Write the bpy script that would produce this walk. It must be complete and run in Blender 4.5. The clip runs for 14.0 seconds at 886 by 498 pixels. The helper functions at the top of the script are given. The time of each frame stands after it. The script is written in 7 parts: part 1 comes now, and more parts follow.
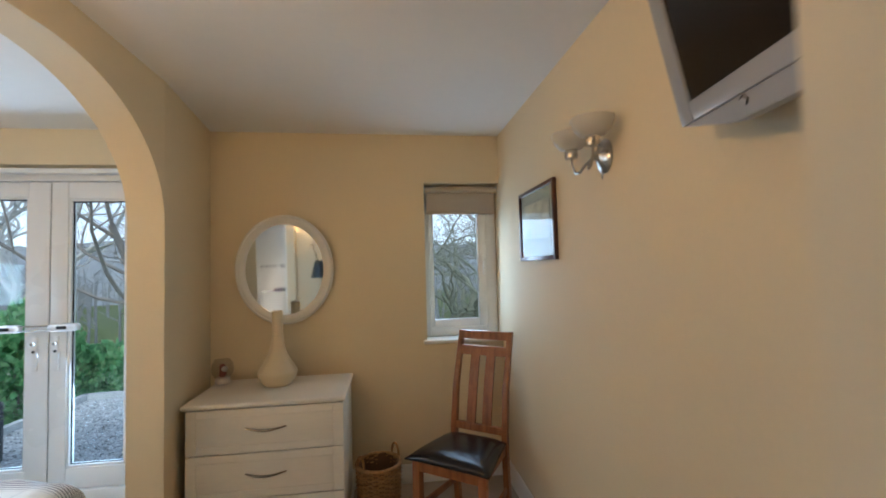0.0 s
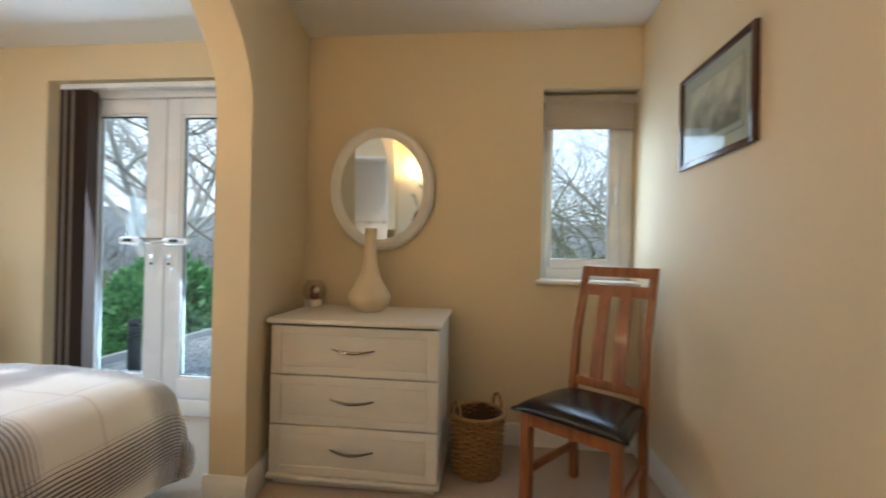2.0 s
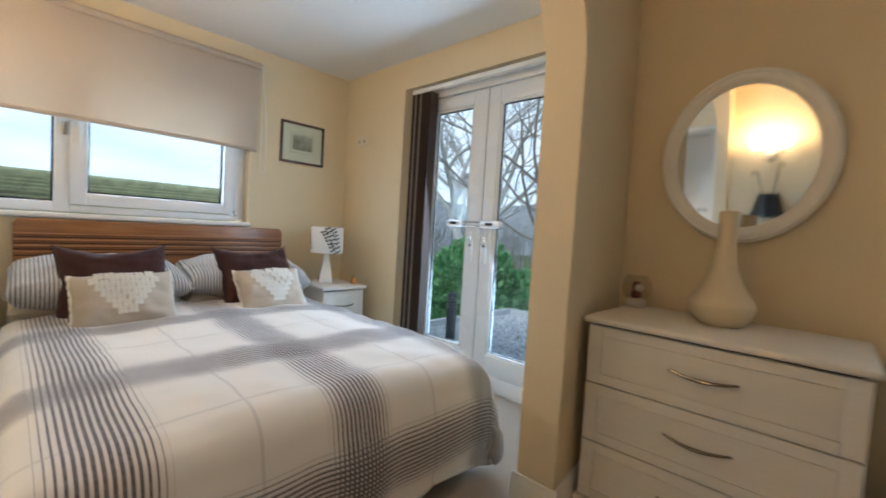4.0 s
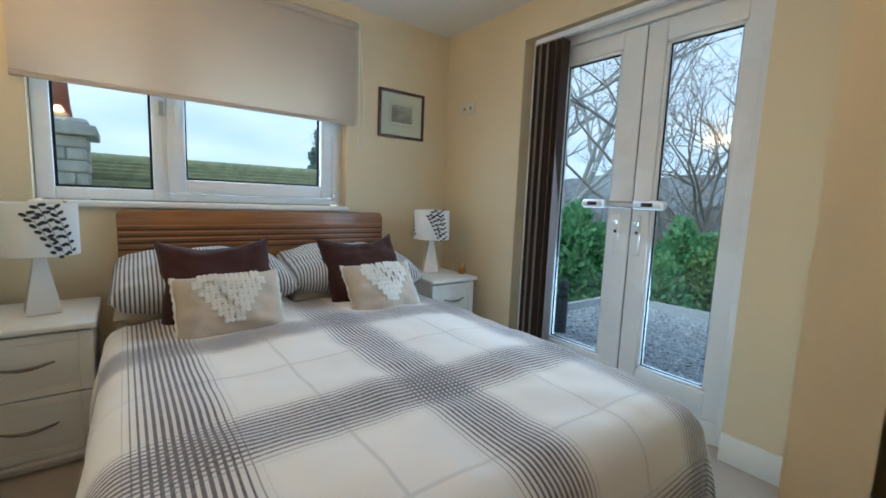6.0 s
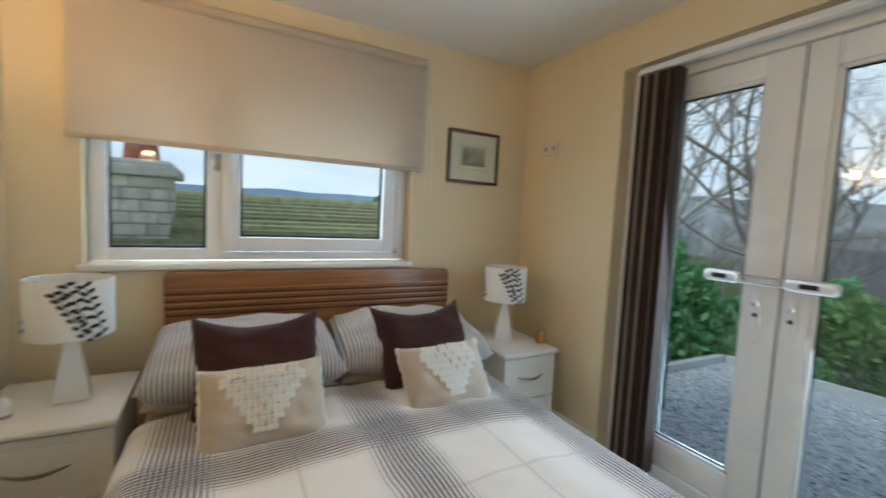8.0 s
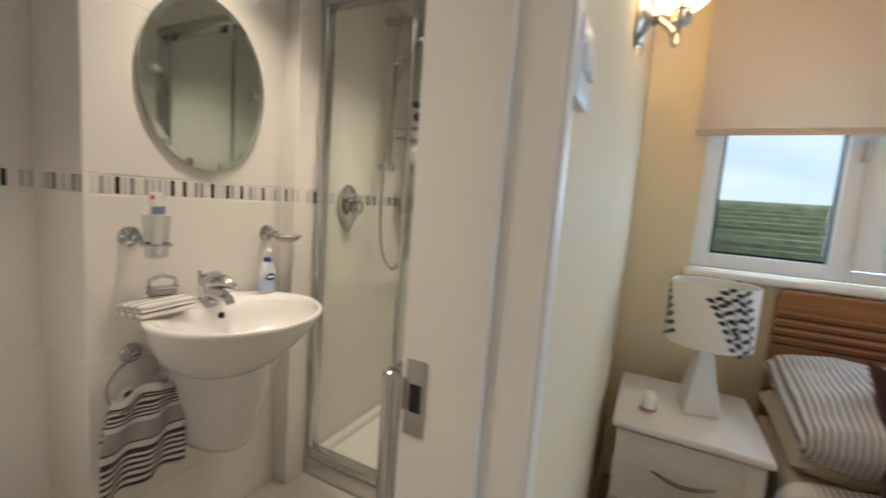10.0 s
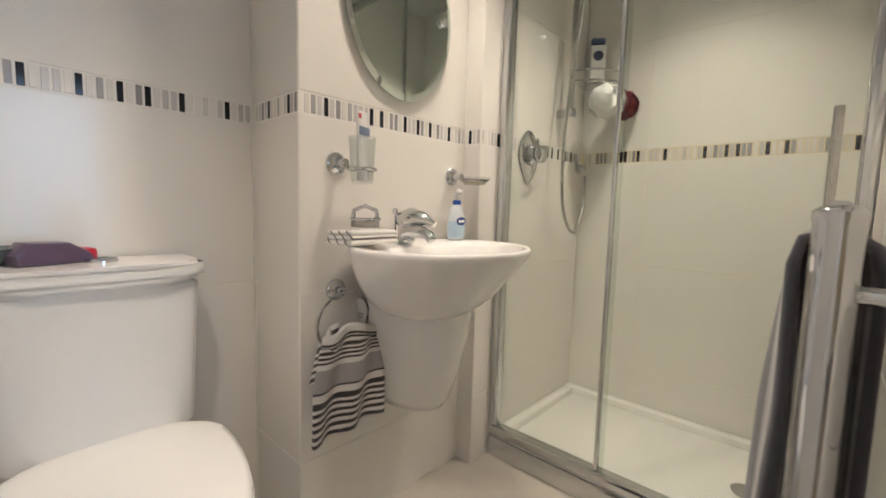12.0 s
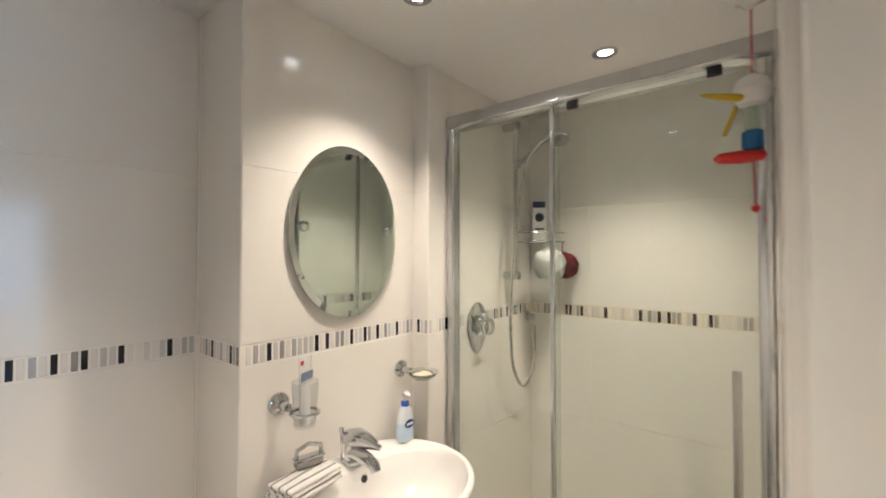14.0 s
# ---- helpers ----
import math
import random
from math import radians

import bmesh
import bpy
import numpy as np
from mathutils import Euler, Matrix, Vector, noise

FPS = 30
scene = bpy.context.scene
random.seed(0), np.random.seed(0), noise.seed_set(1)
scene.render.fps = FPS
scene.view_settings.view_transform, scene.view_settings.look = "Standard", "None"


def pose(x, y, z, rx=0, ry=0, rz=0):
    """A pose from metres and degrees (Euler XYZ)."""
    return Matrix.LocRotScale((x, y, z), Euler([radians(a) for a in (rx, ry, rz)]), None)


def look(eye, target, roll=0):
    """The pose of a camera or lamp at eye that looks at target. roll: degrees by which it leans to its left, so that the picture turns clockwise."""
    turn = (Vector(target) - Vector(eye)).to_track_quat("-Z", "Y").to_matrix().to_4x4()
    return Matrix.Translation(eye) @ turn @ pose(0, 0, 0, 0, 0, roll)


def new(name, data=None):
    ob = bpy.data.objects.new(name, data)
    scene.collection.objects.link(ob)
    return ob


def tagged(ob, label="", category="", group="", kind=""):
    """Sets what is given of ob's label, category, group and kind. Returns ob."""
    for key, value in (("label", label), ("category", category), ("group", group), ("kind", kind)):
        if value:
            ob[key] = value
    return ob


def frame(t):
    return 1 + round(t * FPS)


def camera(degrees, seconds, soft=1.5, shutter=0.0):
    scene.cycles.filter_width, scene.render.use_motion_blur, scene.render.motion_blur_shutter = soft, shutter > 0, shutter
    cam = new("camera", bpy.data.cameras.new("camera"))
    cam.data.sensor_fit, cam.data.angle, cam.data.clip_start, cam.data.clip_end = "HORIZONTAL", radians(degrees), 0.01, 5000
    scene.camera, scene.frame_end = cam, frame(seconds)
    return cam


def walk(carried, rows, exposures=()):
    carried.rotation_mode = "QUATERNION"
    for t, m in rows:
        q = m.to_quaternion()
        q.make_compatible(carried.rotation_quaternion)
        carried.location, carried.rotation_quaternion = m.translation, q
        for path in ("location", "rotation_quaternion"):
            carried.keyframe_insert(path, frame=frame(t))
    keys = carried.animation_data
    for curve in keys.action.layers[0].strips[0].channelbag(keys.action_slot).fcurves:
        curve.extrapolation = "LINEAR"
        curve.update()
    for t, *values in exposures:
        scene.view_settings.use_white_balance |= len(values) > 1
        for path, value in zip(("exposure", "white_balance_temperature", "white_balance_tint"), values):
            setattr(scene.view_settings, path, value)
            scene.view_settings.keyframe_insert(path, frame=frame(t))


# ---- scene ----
cam = camera(93.6, 14.0, soft=1.7, shutter=0.5)
PATH = [
    (0, (0.775, 0.472, 1.455), (1.042, 2.453, 1.544), -1.5),
    (0.5, (0.75, 0.675, 1.335), (1.045, 2.651, 1.418), -1.2),
    (1, (0.743, 0.819, 1.198), (1.011, 2.8, 1.251), -0.7),
    (1.5, (0.746, 0.875, 1.13), (0.836, 2.873, 1.16), 0.2),
    (2, (0.724, 0.938, 1.109), (0.519, 2.927, 1.118), 1.2),
    (2.5, (0.715, 1.029, 1.084), (0.144, 2.946, 1.065), 2.1),
    (2.6, (0.719, 1.036, 1.082), (0.077, 2.93, 1.084), 3.0),
    (3, (0.664, 1.075, 1.078), (-0.222, 2.867, 1.03), 2.8),
    (3.5, (0.567, 1.102, 1.073), (-0.597, 2.727, 1.006), 3.4),
    (4, (0.419, 1.189, 1.086), (-0.95, 2.644, 0.991), 3.5),
    (4.2, (0.368, 1.221, 1.122), (-1.067, 2.608, 0.992), 2.7),
    (6.3, (-0.269, 1.283, 1.125), (-1.849, 2.486, 0.893), 2.1),
    (6.5, (-0.313, 1.313, 1.166), (-1.896, 2.516, 0.946), 1.8),
    (7, (-0.408, 1.381, 1.333), (-2.004, 2.568, 1.119), 1.5),
    (7.5, (-0.473, 1.443, 1.398), (-2.108, 2.582, 1.224), 1.6),
    (8, (-0.561, 1.471, 1.335), (-2.32, 2.411, 1.182), 2.8),
    (8.5, (-0.561, 1.343, 1.335), (-2.496, 1.79, 1.104), 3.9),
    (8.8, (-0.606, 1.132, 1.265), (-2.584, 1.343, 1.059), 3.0),
    (9, (-0.677, 1.073, 1.292), (-2.663, 1.023, 1.058), 4.9),
    (9.2, (-0.747, 0.997, 1.28), (-2.717, 0.741, 1.047), 5.2),
    (11.3, (-0.91, 0.558, 1.195), (-2.358, -0.799, 0.948), 2.3),
    (11.5, (-0.903, 0.513, 1.134), (-2.349, -0.848, 0.898), 2.1),
    (12, (-0.884, 0.422, 0.968), (-2.349, -0.925, 0.775), 1.5),
    (12.5, (-0.894, 0.379, 1.115), (-2.388, -0.945, 0.99), 1.1),
    (13, (-0.917, 0.373, 1.403), (-2.429, -0.934, 1.344), 1.0),
    (13.5, (-0.933, 0.402, 1.529), (-2.462, -0.888, 1.515), 0.8),
    (14, (-0.912, 0.498, 1.483), (-2.471, -0.753, 1.524), 0.0),
]
TINTS = [(0, 0.0, 5500, 10), (1.0, 0.22, 5400, 10), (2.0, 0.17, 5850, 10), (3.2, -0.02, 6100, 10), (4.2, -0.15, 5550, 10), (6.3, -0.42, 5250, 4), (7.0, -0.46, 5600, 5), (8.0, -0.50, 5900, 7), (9.2, -0.50, 5850, 9), (11.3, -0.12, 5500, 12), (13.0, -0.04, 5500, 12), (14, 0.05, 5500, 12)]
walk(cam, [(t, look(eye, target, roll)) for t, eye, target, roll in PATH], TINTS)
SKY, DAY, LAMP, SPOTW, SKYGLOW = 0.15, 37.0, 8.5, 50.0, 1.65
LAMPC = (1.0, 0.60, 0.27)

# ---- world and light ----
world = bpy.data.worlds.new("sky")
scene.world = world
world.use_nodes = True
wn = world.node_tree
sky = wn.nodes.new("ShaderNodeTexSky")
sky.sky_type = "NISHITA"
sky.sun_disc = False
sky.sun_elevation = radians(48)
sky.sun_rotation = radians(196)
sky.air_density, sky.dust_density, sky.ozone_density = 1.0, 3.0, 1.5
wn.links.new(sky.outputs[0], wn.nodes["Background"].inputs[0])
wn.nodes["Background"].inputs[1].default_value = SKY

sun = new("sun", bpy.data.lights.new("sun", "SUN"))
sun.data.energy, sun.data.angle, sun.data.color = 1.5, radians(25), (1.0, 0.95, 0.88)
sun.matrix_world = look((0, 0, 20), (4, 14, 4))


def lamp(name, place, watts, colour, radius=0.03):
    ob = new(name, bpy.data.lights.new(name, "POINT"))
    ob.data.energy, ob.data.color, ob.data.shadow_soft_size = watts, colour, radius
    ob.location = place
    return ob


def spot(name, place, watts, colour, degrees=80):
    ob = new(name, bpy.data.lights.new(name, "SPOT"))
    ob.data.energy, ob.data.color, ob.data.shadow_soft_size = watts, colour, 0.025
    ob.data.spot_size, ob.data.spot_blend = radians(degrees), 0.8
    ob.location = place
    return ob


def window_light(name, m, w, h, watts, colour):
    ob = new(name, bpy.data.lights.new(name, "AREA"))
    ob.data.shape, ob.data.size, ob.data.size_y = "RECTANGLE", w, h
    ob.data.energy, ob.data.color = watts, colour
    ob.matrix_world = m
    return ob


# daylight in the three openings
window_light("daylight", look((-1.39, 3.445, 1.12), (-1.45, 0, 0.3)), 0.90, 1.8, DAY * 0.74, (0.66, 0.84, 1.0))
window_light("daylight", look((-3.32, 1.72, 1.4), (0, 1.72, 0.5)), 1.4, 0.7, DAY * 0.62, (0.68, 0.85, 1.0))
window_light("daylight", look((1.28, 3.47, 1.42), (1.2, 0, 1.2)), 0.4, 0.75, DAY * 0.12, (0.66, 0.84, 1.0))

# ---- materials ----
MATS = {}


def nodes_of(name):
    m = bpy.data.materials.new(name)
    m.use_nodes = True
    nt = m.node_tree
    return m, nt, nt.nodes["Principled BSDF"]


def surface(name, colour, rough=0.6, metal=0.0, scale=20.0, vary=0.08, bump=0.0, bump_scale=200.0, stretch=(1, 1, 1), coat=0.0,
            per_piece=0.0, blotch=0.05, trans=0.0, sheen=0.0, ior=1.45):
    """A paint-like or solid surface: base colour with grain and broad uneven patches, and fine relief."""
    if name in MATS:
        return MATS[name]
    m, nt, b = nodes_of(name)
    L, N = nt.links.new, nt.nodes.new
    tc, mp = N("ShaderNodeTexCoord"), N("ShaderNodeMapping")
    mp.inputs["Scale"].default_value = stretch
    L(tc.outputs["Object"], mp.inputs[0])
    n1, n2 = N("ShaderNodeTexNoise"), N("ShaderNodeTexNoise")
    n1.inputs["Scale"].default_value, n1.inputs["Detail"].default_value = scale, 6
    n2.inputs["Scale"].default_value, n2.inputs["Detail"].default_value = 1.7, 3
    L(mp.outputs[0], n1.inputs[0]), L(tc.outputs["Object"], n2.inputs[0])
    val = N("ShaderNodeMath"); val.operation = "MULTIPLY_ADD"
    L(n1.outputs[0], val.inputs[0]); val.inputs[1].default_value = 2 * vary; val.inputs[2].default_value = 1 - vary
    v2 = N("ShaderNodeMath"); v2.operation = "MULTIPLY_ADD"
    L(n2.outputs[0], v2.inputs[0]); v2.inputs[1].default_value = 2 * blotch; v2.inputs[2].default_value = 1 - blotch
    mul = N("ShaderNodeMath"); mul.operation = "MULTIPLY"
    L(val.outputs[0], mul.inputs[0]), L(v2.outputs[0], mul.inputs[1])
    last = mul
    if per_piece:
        oi, v3 = N("ShaderNodeObjectInfo"), N("ShaderNodeMath")
        v3.operation = "MULTIPLY_ADD"
        L(oi.outputs["Random"], v3.inputs[0]); v3.inputs[1].default_value = 2 * per_piece; v3.inputs[2].default_value = 1 - per_piece
        m2 = N("ShaderNodeMath"); m2.operation = "MULTIPLY"
        L(last.outputs[0], m2.inputs[0]), L(v3.outputs[0], m2.inputs[1])
        last = m2
    hsv = N("ShaderNodeHueSaturation")
    hsv.inputs["Color"].default_value = (*colour, 1)
    L(last.outputs[0], hsv.inputs["Value"])
    L(hsv.outputs[0], b.inputs["Base Color"])
    rr = N("ShaderNodeMath"); rr.operation = "MULTIPLY_ADD"
    L(n2.outputs[0], rr.inputs[0]); rr.inputs[1].default_value = 0.12; rr.inputs[2].default_value = max(rough - 0.06, 0.0)
    L(rr.outputs[0], b.inputs["Roughness"])
    b.inputs["Metallic"].default_value, b.inputs["Coat Weight"].default_value = metal, coat
    b.inputs["Transmission Weight"].default_value, b.inputs["IOR"].default_value = trans, ior
    b.inputs["Sheen Weight"].default_value = sheen
    if bump:
        nb, bp = N("ShaderNodeTexNoise"), N("ShaderNodeBump")
        nb.inputs["Scale"].default_value, nb.inputs["Detail"].default_value = bump_scale, 4
        L(mp.outputs[0], nb.inputs[0])
        bp.inputs["Strength"].default_value, bp.inputs["Distance"].default_value = bump, 0.004
        L(nb.outputs[0], bp.inputs["Height"]), L(bp.outputs[0], b.inputs["Normal"])
    MATS[name] = m
    return m


def chrome_like(name, colour, rough):
    if name in MATS:
        return MATS[name]
    m, nt, b = nodes_of(name)
    b.inputs["Base Color"].default_value = (*colour, 1)
    b.inputs["Metallic"].default_value, b.inputs["Roughness"].default_value = 1.0, rough
    n = nt.nodes.new("ShaderNodeTexNoise"); n.inputs["Scale"].default_value = 60
    r = nt.nodes.new("ShaderNodeMath"); r.operation = "MULTIPLY_ADD"
    nt.links.new(n.outputs[0], r.inputs[0]); r.inputs[1].default_value = 0.08; r.inputs[2].default_value = max(rough - 0.03, 0)
    nt.links.new(r.outputs[0], b.inputs["Roughness"])
    MATS[name] = m
    return m


def pane_glass(name, tint=(0.93, 0.97, 0.96), gloss=1.0):
    """Thin clear pane: mostly straight through, with a glossy reflection by Fresnel."""
    if name in MATS:
        return MATS[name]
    m = bpy.data.materials.new(name)
    m.use_nodes = True
    nt = m.node_tree
    nt.nodes.remove(nt.nodes["Principled BSDF"])
    L, N = nt.links.new, nt.nodes.new
    t, g, f, mix, k = N("ShaderNodeBsdfTransparent"), N("ShaderNodeBsdfGlossy"), N("ShaderNodeLayerWeight"), N("ShaderNodeMixShader"), N("ShaderNodeMath")
    p5, k2 = N("ShaderNodeMath"), N("ShaderNodeMath")
    t.inputs[0].default_value = (*tint, 1)
    g.inputs["Roughness"].default_value = 0.02
    f.inputs[0].default_value = 0.5
    p5.operation, k2.operation, k.operation = "POWER", "MULTIPLY_ADD", "MULTIPLY"
    L(f.outputs["Facing"], p5.inputs[0]); p5.inputs[1].default_value = 5
    L(p5.outputs[0], k2.inputs[0]); k2.inputs[1].default_value = 0.6; k2.inputs[2].default_value = 0.035
    L(k2.outputs[0], k.inputs[0]); k.inputs[1].default_value = gloss
    L(k.outputs[0], mix.inputs[0])
    L(t.outputs[0], mix.inputs[1]), L(g.outputs[0], mix.inputs[2])
    L(mix.outputs[0], nt.nodes["Material Output"].inputs[0])
    MATS[name] = m
    return m


def glowing(name, colour, strength, base=(0.9, 0.85, 0.75)):
    if name in MATS:
        return MATS[name]
    m, nt, b = nodes_of(name)
    b.inputs["Base Color"].default_value = (*base, 1)
    b.inputs["Roughness"].default_value = 0.35
    b.inputs["Emission Color"].default_value = (*colour, 1)
    b.inputs["Emission Strength"].default_value = strength
    MATS[name] = m
    return m


def wood(name, dark, light, rough=0.4, along="x", scale=1.0, coat=0.0):
    """Straight-grained wood, its grain along one axis of the object."""
    if name in MATS:
        return MATS[name]
    m, nt, b = nodes_of(name)
    L, N = nt.links.new, nt.nodes.new
    tc, mp, n, n2, ramp, bp = N("ShaderNodeTexCoord"), N("ShaderNodeMapping"), N("ShaderNodeTexNoise"), N("ShaderNodeTexNoise"), N("ShaderNodeValToRGB"), N("ShaderNodeBump")
    s = {"x": (1.5, 26, 26), "y": (26, 1.5, 26), "z": (26, 26, 1.5)}[along]
    mp.inputs["Scale"].default_value = [v * scale for v in s]
    L(tc.outputs["Object"], mp.inputs[0]), L(mp.outputs[0], n.inputs[0]), L(tc.outputs["Object"], n2.inputs[0])
    n.inputs["Scale"].default_value, n.inputs["Detail"].default_value, n.inputs["Distortion"].default_value = 1.6, 8, 0.6
    n2.inputs["Scale"].default_value = 3
    mix = N("ShaderNodeMath"); mix.operation = "MULTIPLY_ADD"
    L(n2.outputs[0], mix.inputs[0]); mix.inputs[1].default_value = 0.35; L(n.outputs[0], mix.inputs[2])
    ramp.color_ramp.elements[0].position, ramp.color_ramp.elements[1].position = 0.45, 0.85
    ramp.color_ramp.elements[0].color, ramp.color_ramp.elements[1].color = (*dark, 1), (*light, 1)
    L(mix.outputs[0], ramp.inputs[0]), L(ramp.outputs[0], b.inputs["Base Color"])
    bp.inputs["Strength"].default_value, bp.inputs["Distance"].default_value = 0.12, 0.002
    L(n.outputs[0], bp.inputs["Height"]), L(bp.outputs[0], b.inputs["Normal"])
    b.inputs["Roughness"].default_value, b.inputs["Coat Weight"].default_value = rough, coat
    MATS[name] = m
    return m


def plaid(name, first_u, period_u, first_v, period_v, base=(0.86, 0.81, 0.75), dark=(0.055, 0.04, 0.05), pitch=0.019, both=True):
    """Woven plaid on cloth coordinates: bands of fine stripes both ways, a soft grey wash under them and single thin lines between."""
    if name in MATS:
        return MATS[name]
    m, nt, b = nodes_of(name)
    L, N = nt.links.new, nt.nodes.new
    uv, sep = N("ShaderNodeUVMap"), N("ShaderNodeSeparateXYZ")
    L(uv.outputs[0], sep.inputs[0])

    def op(kind, a, bb=None, c=None):
        n = N("ShaderNodeMath"); n.operation = kind
        for i, v in enumerate((a, bb, c)):
            if v is None:
                continue
            if isinstance(v, (int, float)):
                n.inputs[i].default_value = v
            else:
                L(v, n.inputs[i])
        return n.outputs[0]

    noise_n = N("ShaderNodeTexNoise"); noise_n.inputs["Scale"].default_value = 90
    L(uv.outputs[0], noise_n.inputs[0])
    stripes, washes = [], []
    for axis, first, period in (("X", first_u, period_u), ("Y", first_v, period_v)):
        if not both and axis == "X":
            continue
        c = sep.outputs[axis]
        t = op("SUBTRACT", op("FRACT", op("DIVIDE", op("ADD", op("SUBTRACT", c, first), 50.5 * period), period)), 0.5)
        d = op("ABSOLUTE", op("MULTIPLY", t, period))                      # distance from the band's middle
        env = N("ShaderNodeMapRange"); env.interpolation_type = "SMOOTHSTEP"
        L(d, env.inputs[0])
        for i, v in enumerate((0.03, 0.155, 1.0, 0.0)):
            env.inputs[i + 1].default_value = v
        wave = op("SINE", op("MULTIPLY", c, 2 * math.pi / pitch))
        # the stripes grow thin towards the band's edges
        thr = op("SUBTRACT", 1.40, op("MULTIPLY", env.outputs[0], 1.50))
        line = N("ShaderNodeMapRange")
        L(op("SUBTRACT", wave, thr), line.inputs[0])
        for i, v in enumerate((-0.25, 0.25, 0.0, 1.0)):
            line.inputs[i + 1].default_value = v
        stripes.append(line.outputs[0])
        washes.append(env.outputs[0])
        thin = N("ShaderNodeMapRange")
        L(op("ABSOLUTE", op("SUBTRACT", op("ABSOLUTE", op("MULTIPLY", t, period)), 0.5 * period)), thin.inputs[0])
        for i, v in enumerate((0.003, 0.007, 0.5, 0.0)):
            thin.inputs[i + 1].default_value = v
        stripes.append(op("MULTIPLY", thin.outputs[0], 0.42))
    total = stripes[0]
    for s in stripes[1:]:
        total = op("MAXIMUM", total, s)
    wash = washes[0] if len(washes) == 1 else op("MAXIMUM", washes[0], washes[1])
    m1, m2 = N("ShaderNodeMix"), N("ShaderNodeMix")
    for mx in (m1, m2):
        mx.data_type = "RGBA"
    m1.inputs[6].default_value, m1.inputs[7].default_value = (*base, 1), (0.50, 0.45, 0.45, 1)
    L(op("MULTIPLY", wash, 0.55), m1.inputs[0])
    L(m1.outputs[2], m2.inputs[6]); m2.inputs[7].default_value = (*dark, 1)
    L(op("MULTIPLY", total, op("MULTIPLY_ADD", noise_n.outputs[0], 0.4, 0.66)), m2.inputs[0])
    L(m2.outputs[2], b.inputs["Base Color"])
    weave, bp = N("ShaderNodeTexNoise"), N("ShaderNodeBump")
    weave.inputs["Scale"].default_value = 420
    L(uv.outputs[0], weave.inputs[0]), L(weave.outputs[0], bp.inputs["Height"])
    bp.inputs["Strength"].default_value, bp.inputs["Distance"].default_value = 0.25, 0.002
    L(bp.outputs[0], b.inputs["Normal"])
    b.inputs["Roughness"].default_value, b.inputs["Sheen Weight"].default_value = 0.9, 0.25
    MATS[name] = m
    return m


def striped(name, axis, base, dark, pitch, duty=0.0, soft=0.25, warp=0.0):
    """Plain stripes along one object axis."""
    if name in MATS:
        return MATS[name]
    m, nt, b = nodes_of(name)
    L, N = nt.links.new, nt.nodes.new
    uv, sep, w, mr, mx, ns = N("ShaderNodeUVMap"), N("ShaderNodeSeparateXYZ"), N("ShaderNodeMath"), N("ShaderNodeMapRange"), N("ShaderNodeMix"), N("ShaderNodeTexNoise")
    L(uv.outputs[0], sep.inputs[0]), L(uv.outputs[0], ns.inputs[0])
    ns.inputs["Scale"].default_value = 3.0
    k, s = N("ShaderNodeMath"), N("ShaderNodeMath")
    k.operation, s.operation, w.operation = "MULTIPLY_ADD", "SINE", "MULTIPLY_ADD"
    L(ns.outputs[0], w.inputs[0]); w.inputs[1].default_value = warp; L(sep.outputs[axis], w.inputs[2])
    L(w.outputs[0], k.inputs[0]); k.inputs[1].default_value = 2 * math.pi / pitch; k.inputs[2].default_value = 0.4
    L(k.outputs[0], s.inputs[0]), L(s.outputs[0], mr.inputs[0])
    for i, v in enumerate((duty - soft, duty + soft, 0.0, 1.0)):
        mr.inputs[i + 1].default_value = v
    mx.data_type = "RGBA"
    L(mr.outputs[0], mx.inputs[0]); mx.inputs[6].default_value, mx.inputs[7].default_value = (*base, 1), (*dark, 1)
    L(mx.outputs[2], b.inputs["Base Color"])
    fuzz, bp = N("ShaderNodeTexNoise"), N("ShaderNodeBump")
    fuzz.inputs["Scale"].default_value = 300
    L(fuzz.outputs[0], bp.inputs["Height"]); bp.inputs["Strength"].default_value = 0.4; bp.inputs["Distance"].default_value = 0.004
    L(bp.outputs[0], b.inputs["Normal"])
    b.inputs["Roughness"].default_value, b.inputs["Sheen Weight"].default_value = 0.95, 0.3
    MATS[name] = m
    return m


WALL = surface("wall_paint", (0.735, 0.625, 0.425), 0.75, vary=0.02, scale=60, bump=0.08, bump_scale=90, blotch=0.03)
CEIL = surface("ceiling_paint", (0.80, 0.79, 0.77), 0.85, vary=0.02, bump=0.08, bump_scale=70, blotch=0.02)
GLOSSW = surface("white_gloss_paint", (0.80, 0.78, 0.73), 0.35, vary=0.02, scale=30, bump=0.03, bump_scale=60, blotch=0.03)
UPVC = surface("white_upvc", (0.80, 0.82, 0.84), 0.28, vary=0.015, scale=25, blotch=0.03)
CARPET = surface("beige_carpet", (0.44, 0.35, 0.27), 0.95, vary=0.30, scale=260, bump=0.9, bump_scale=420, blotch=0.10, sheen=0.2)
LAMIN = surface("white_woodgrain_laminate", (0.74, 0.71, 0.65), 0.42, vary=0.05, scale=8, stretch=(1, 1, 9), bump=0.05, bump_scale=40, blotch=0.02)
GAPSHADE = surface("gap_shade", (0.03, 0.03, 0.03), 0.9)
CHROME = chrome_like("chrome", (0.60, 0.61, 0.62), 0.05)
BRUSHED = chrome_like("brushed_steel", (0.52, 0.51, 0.48), 0.26)
NICKEL = chrome_like("dark_nickel", (0.30, 0.27, 0.23), 0.25)
ALU = chrome_like("polished_aluminium", (0.62, 0.63, 0.64), 0.16)
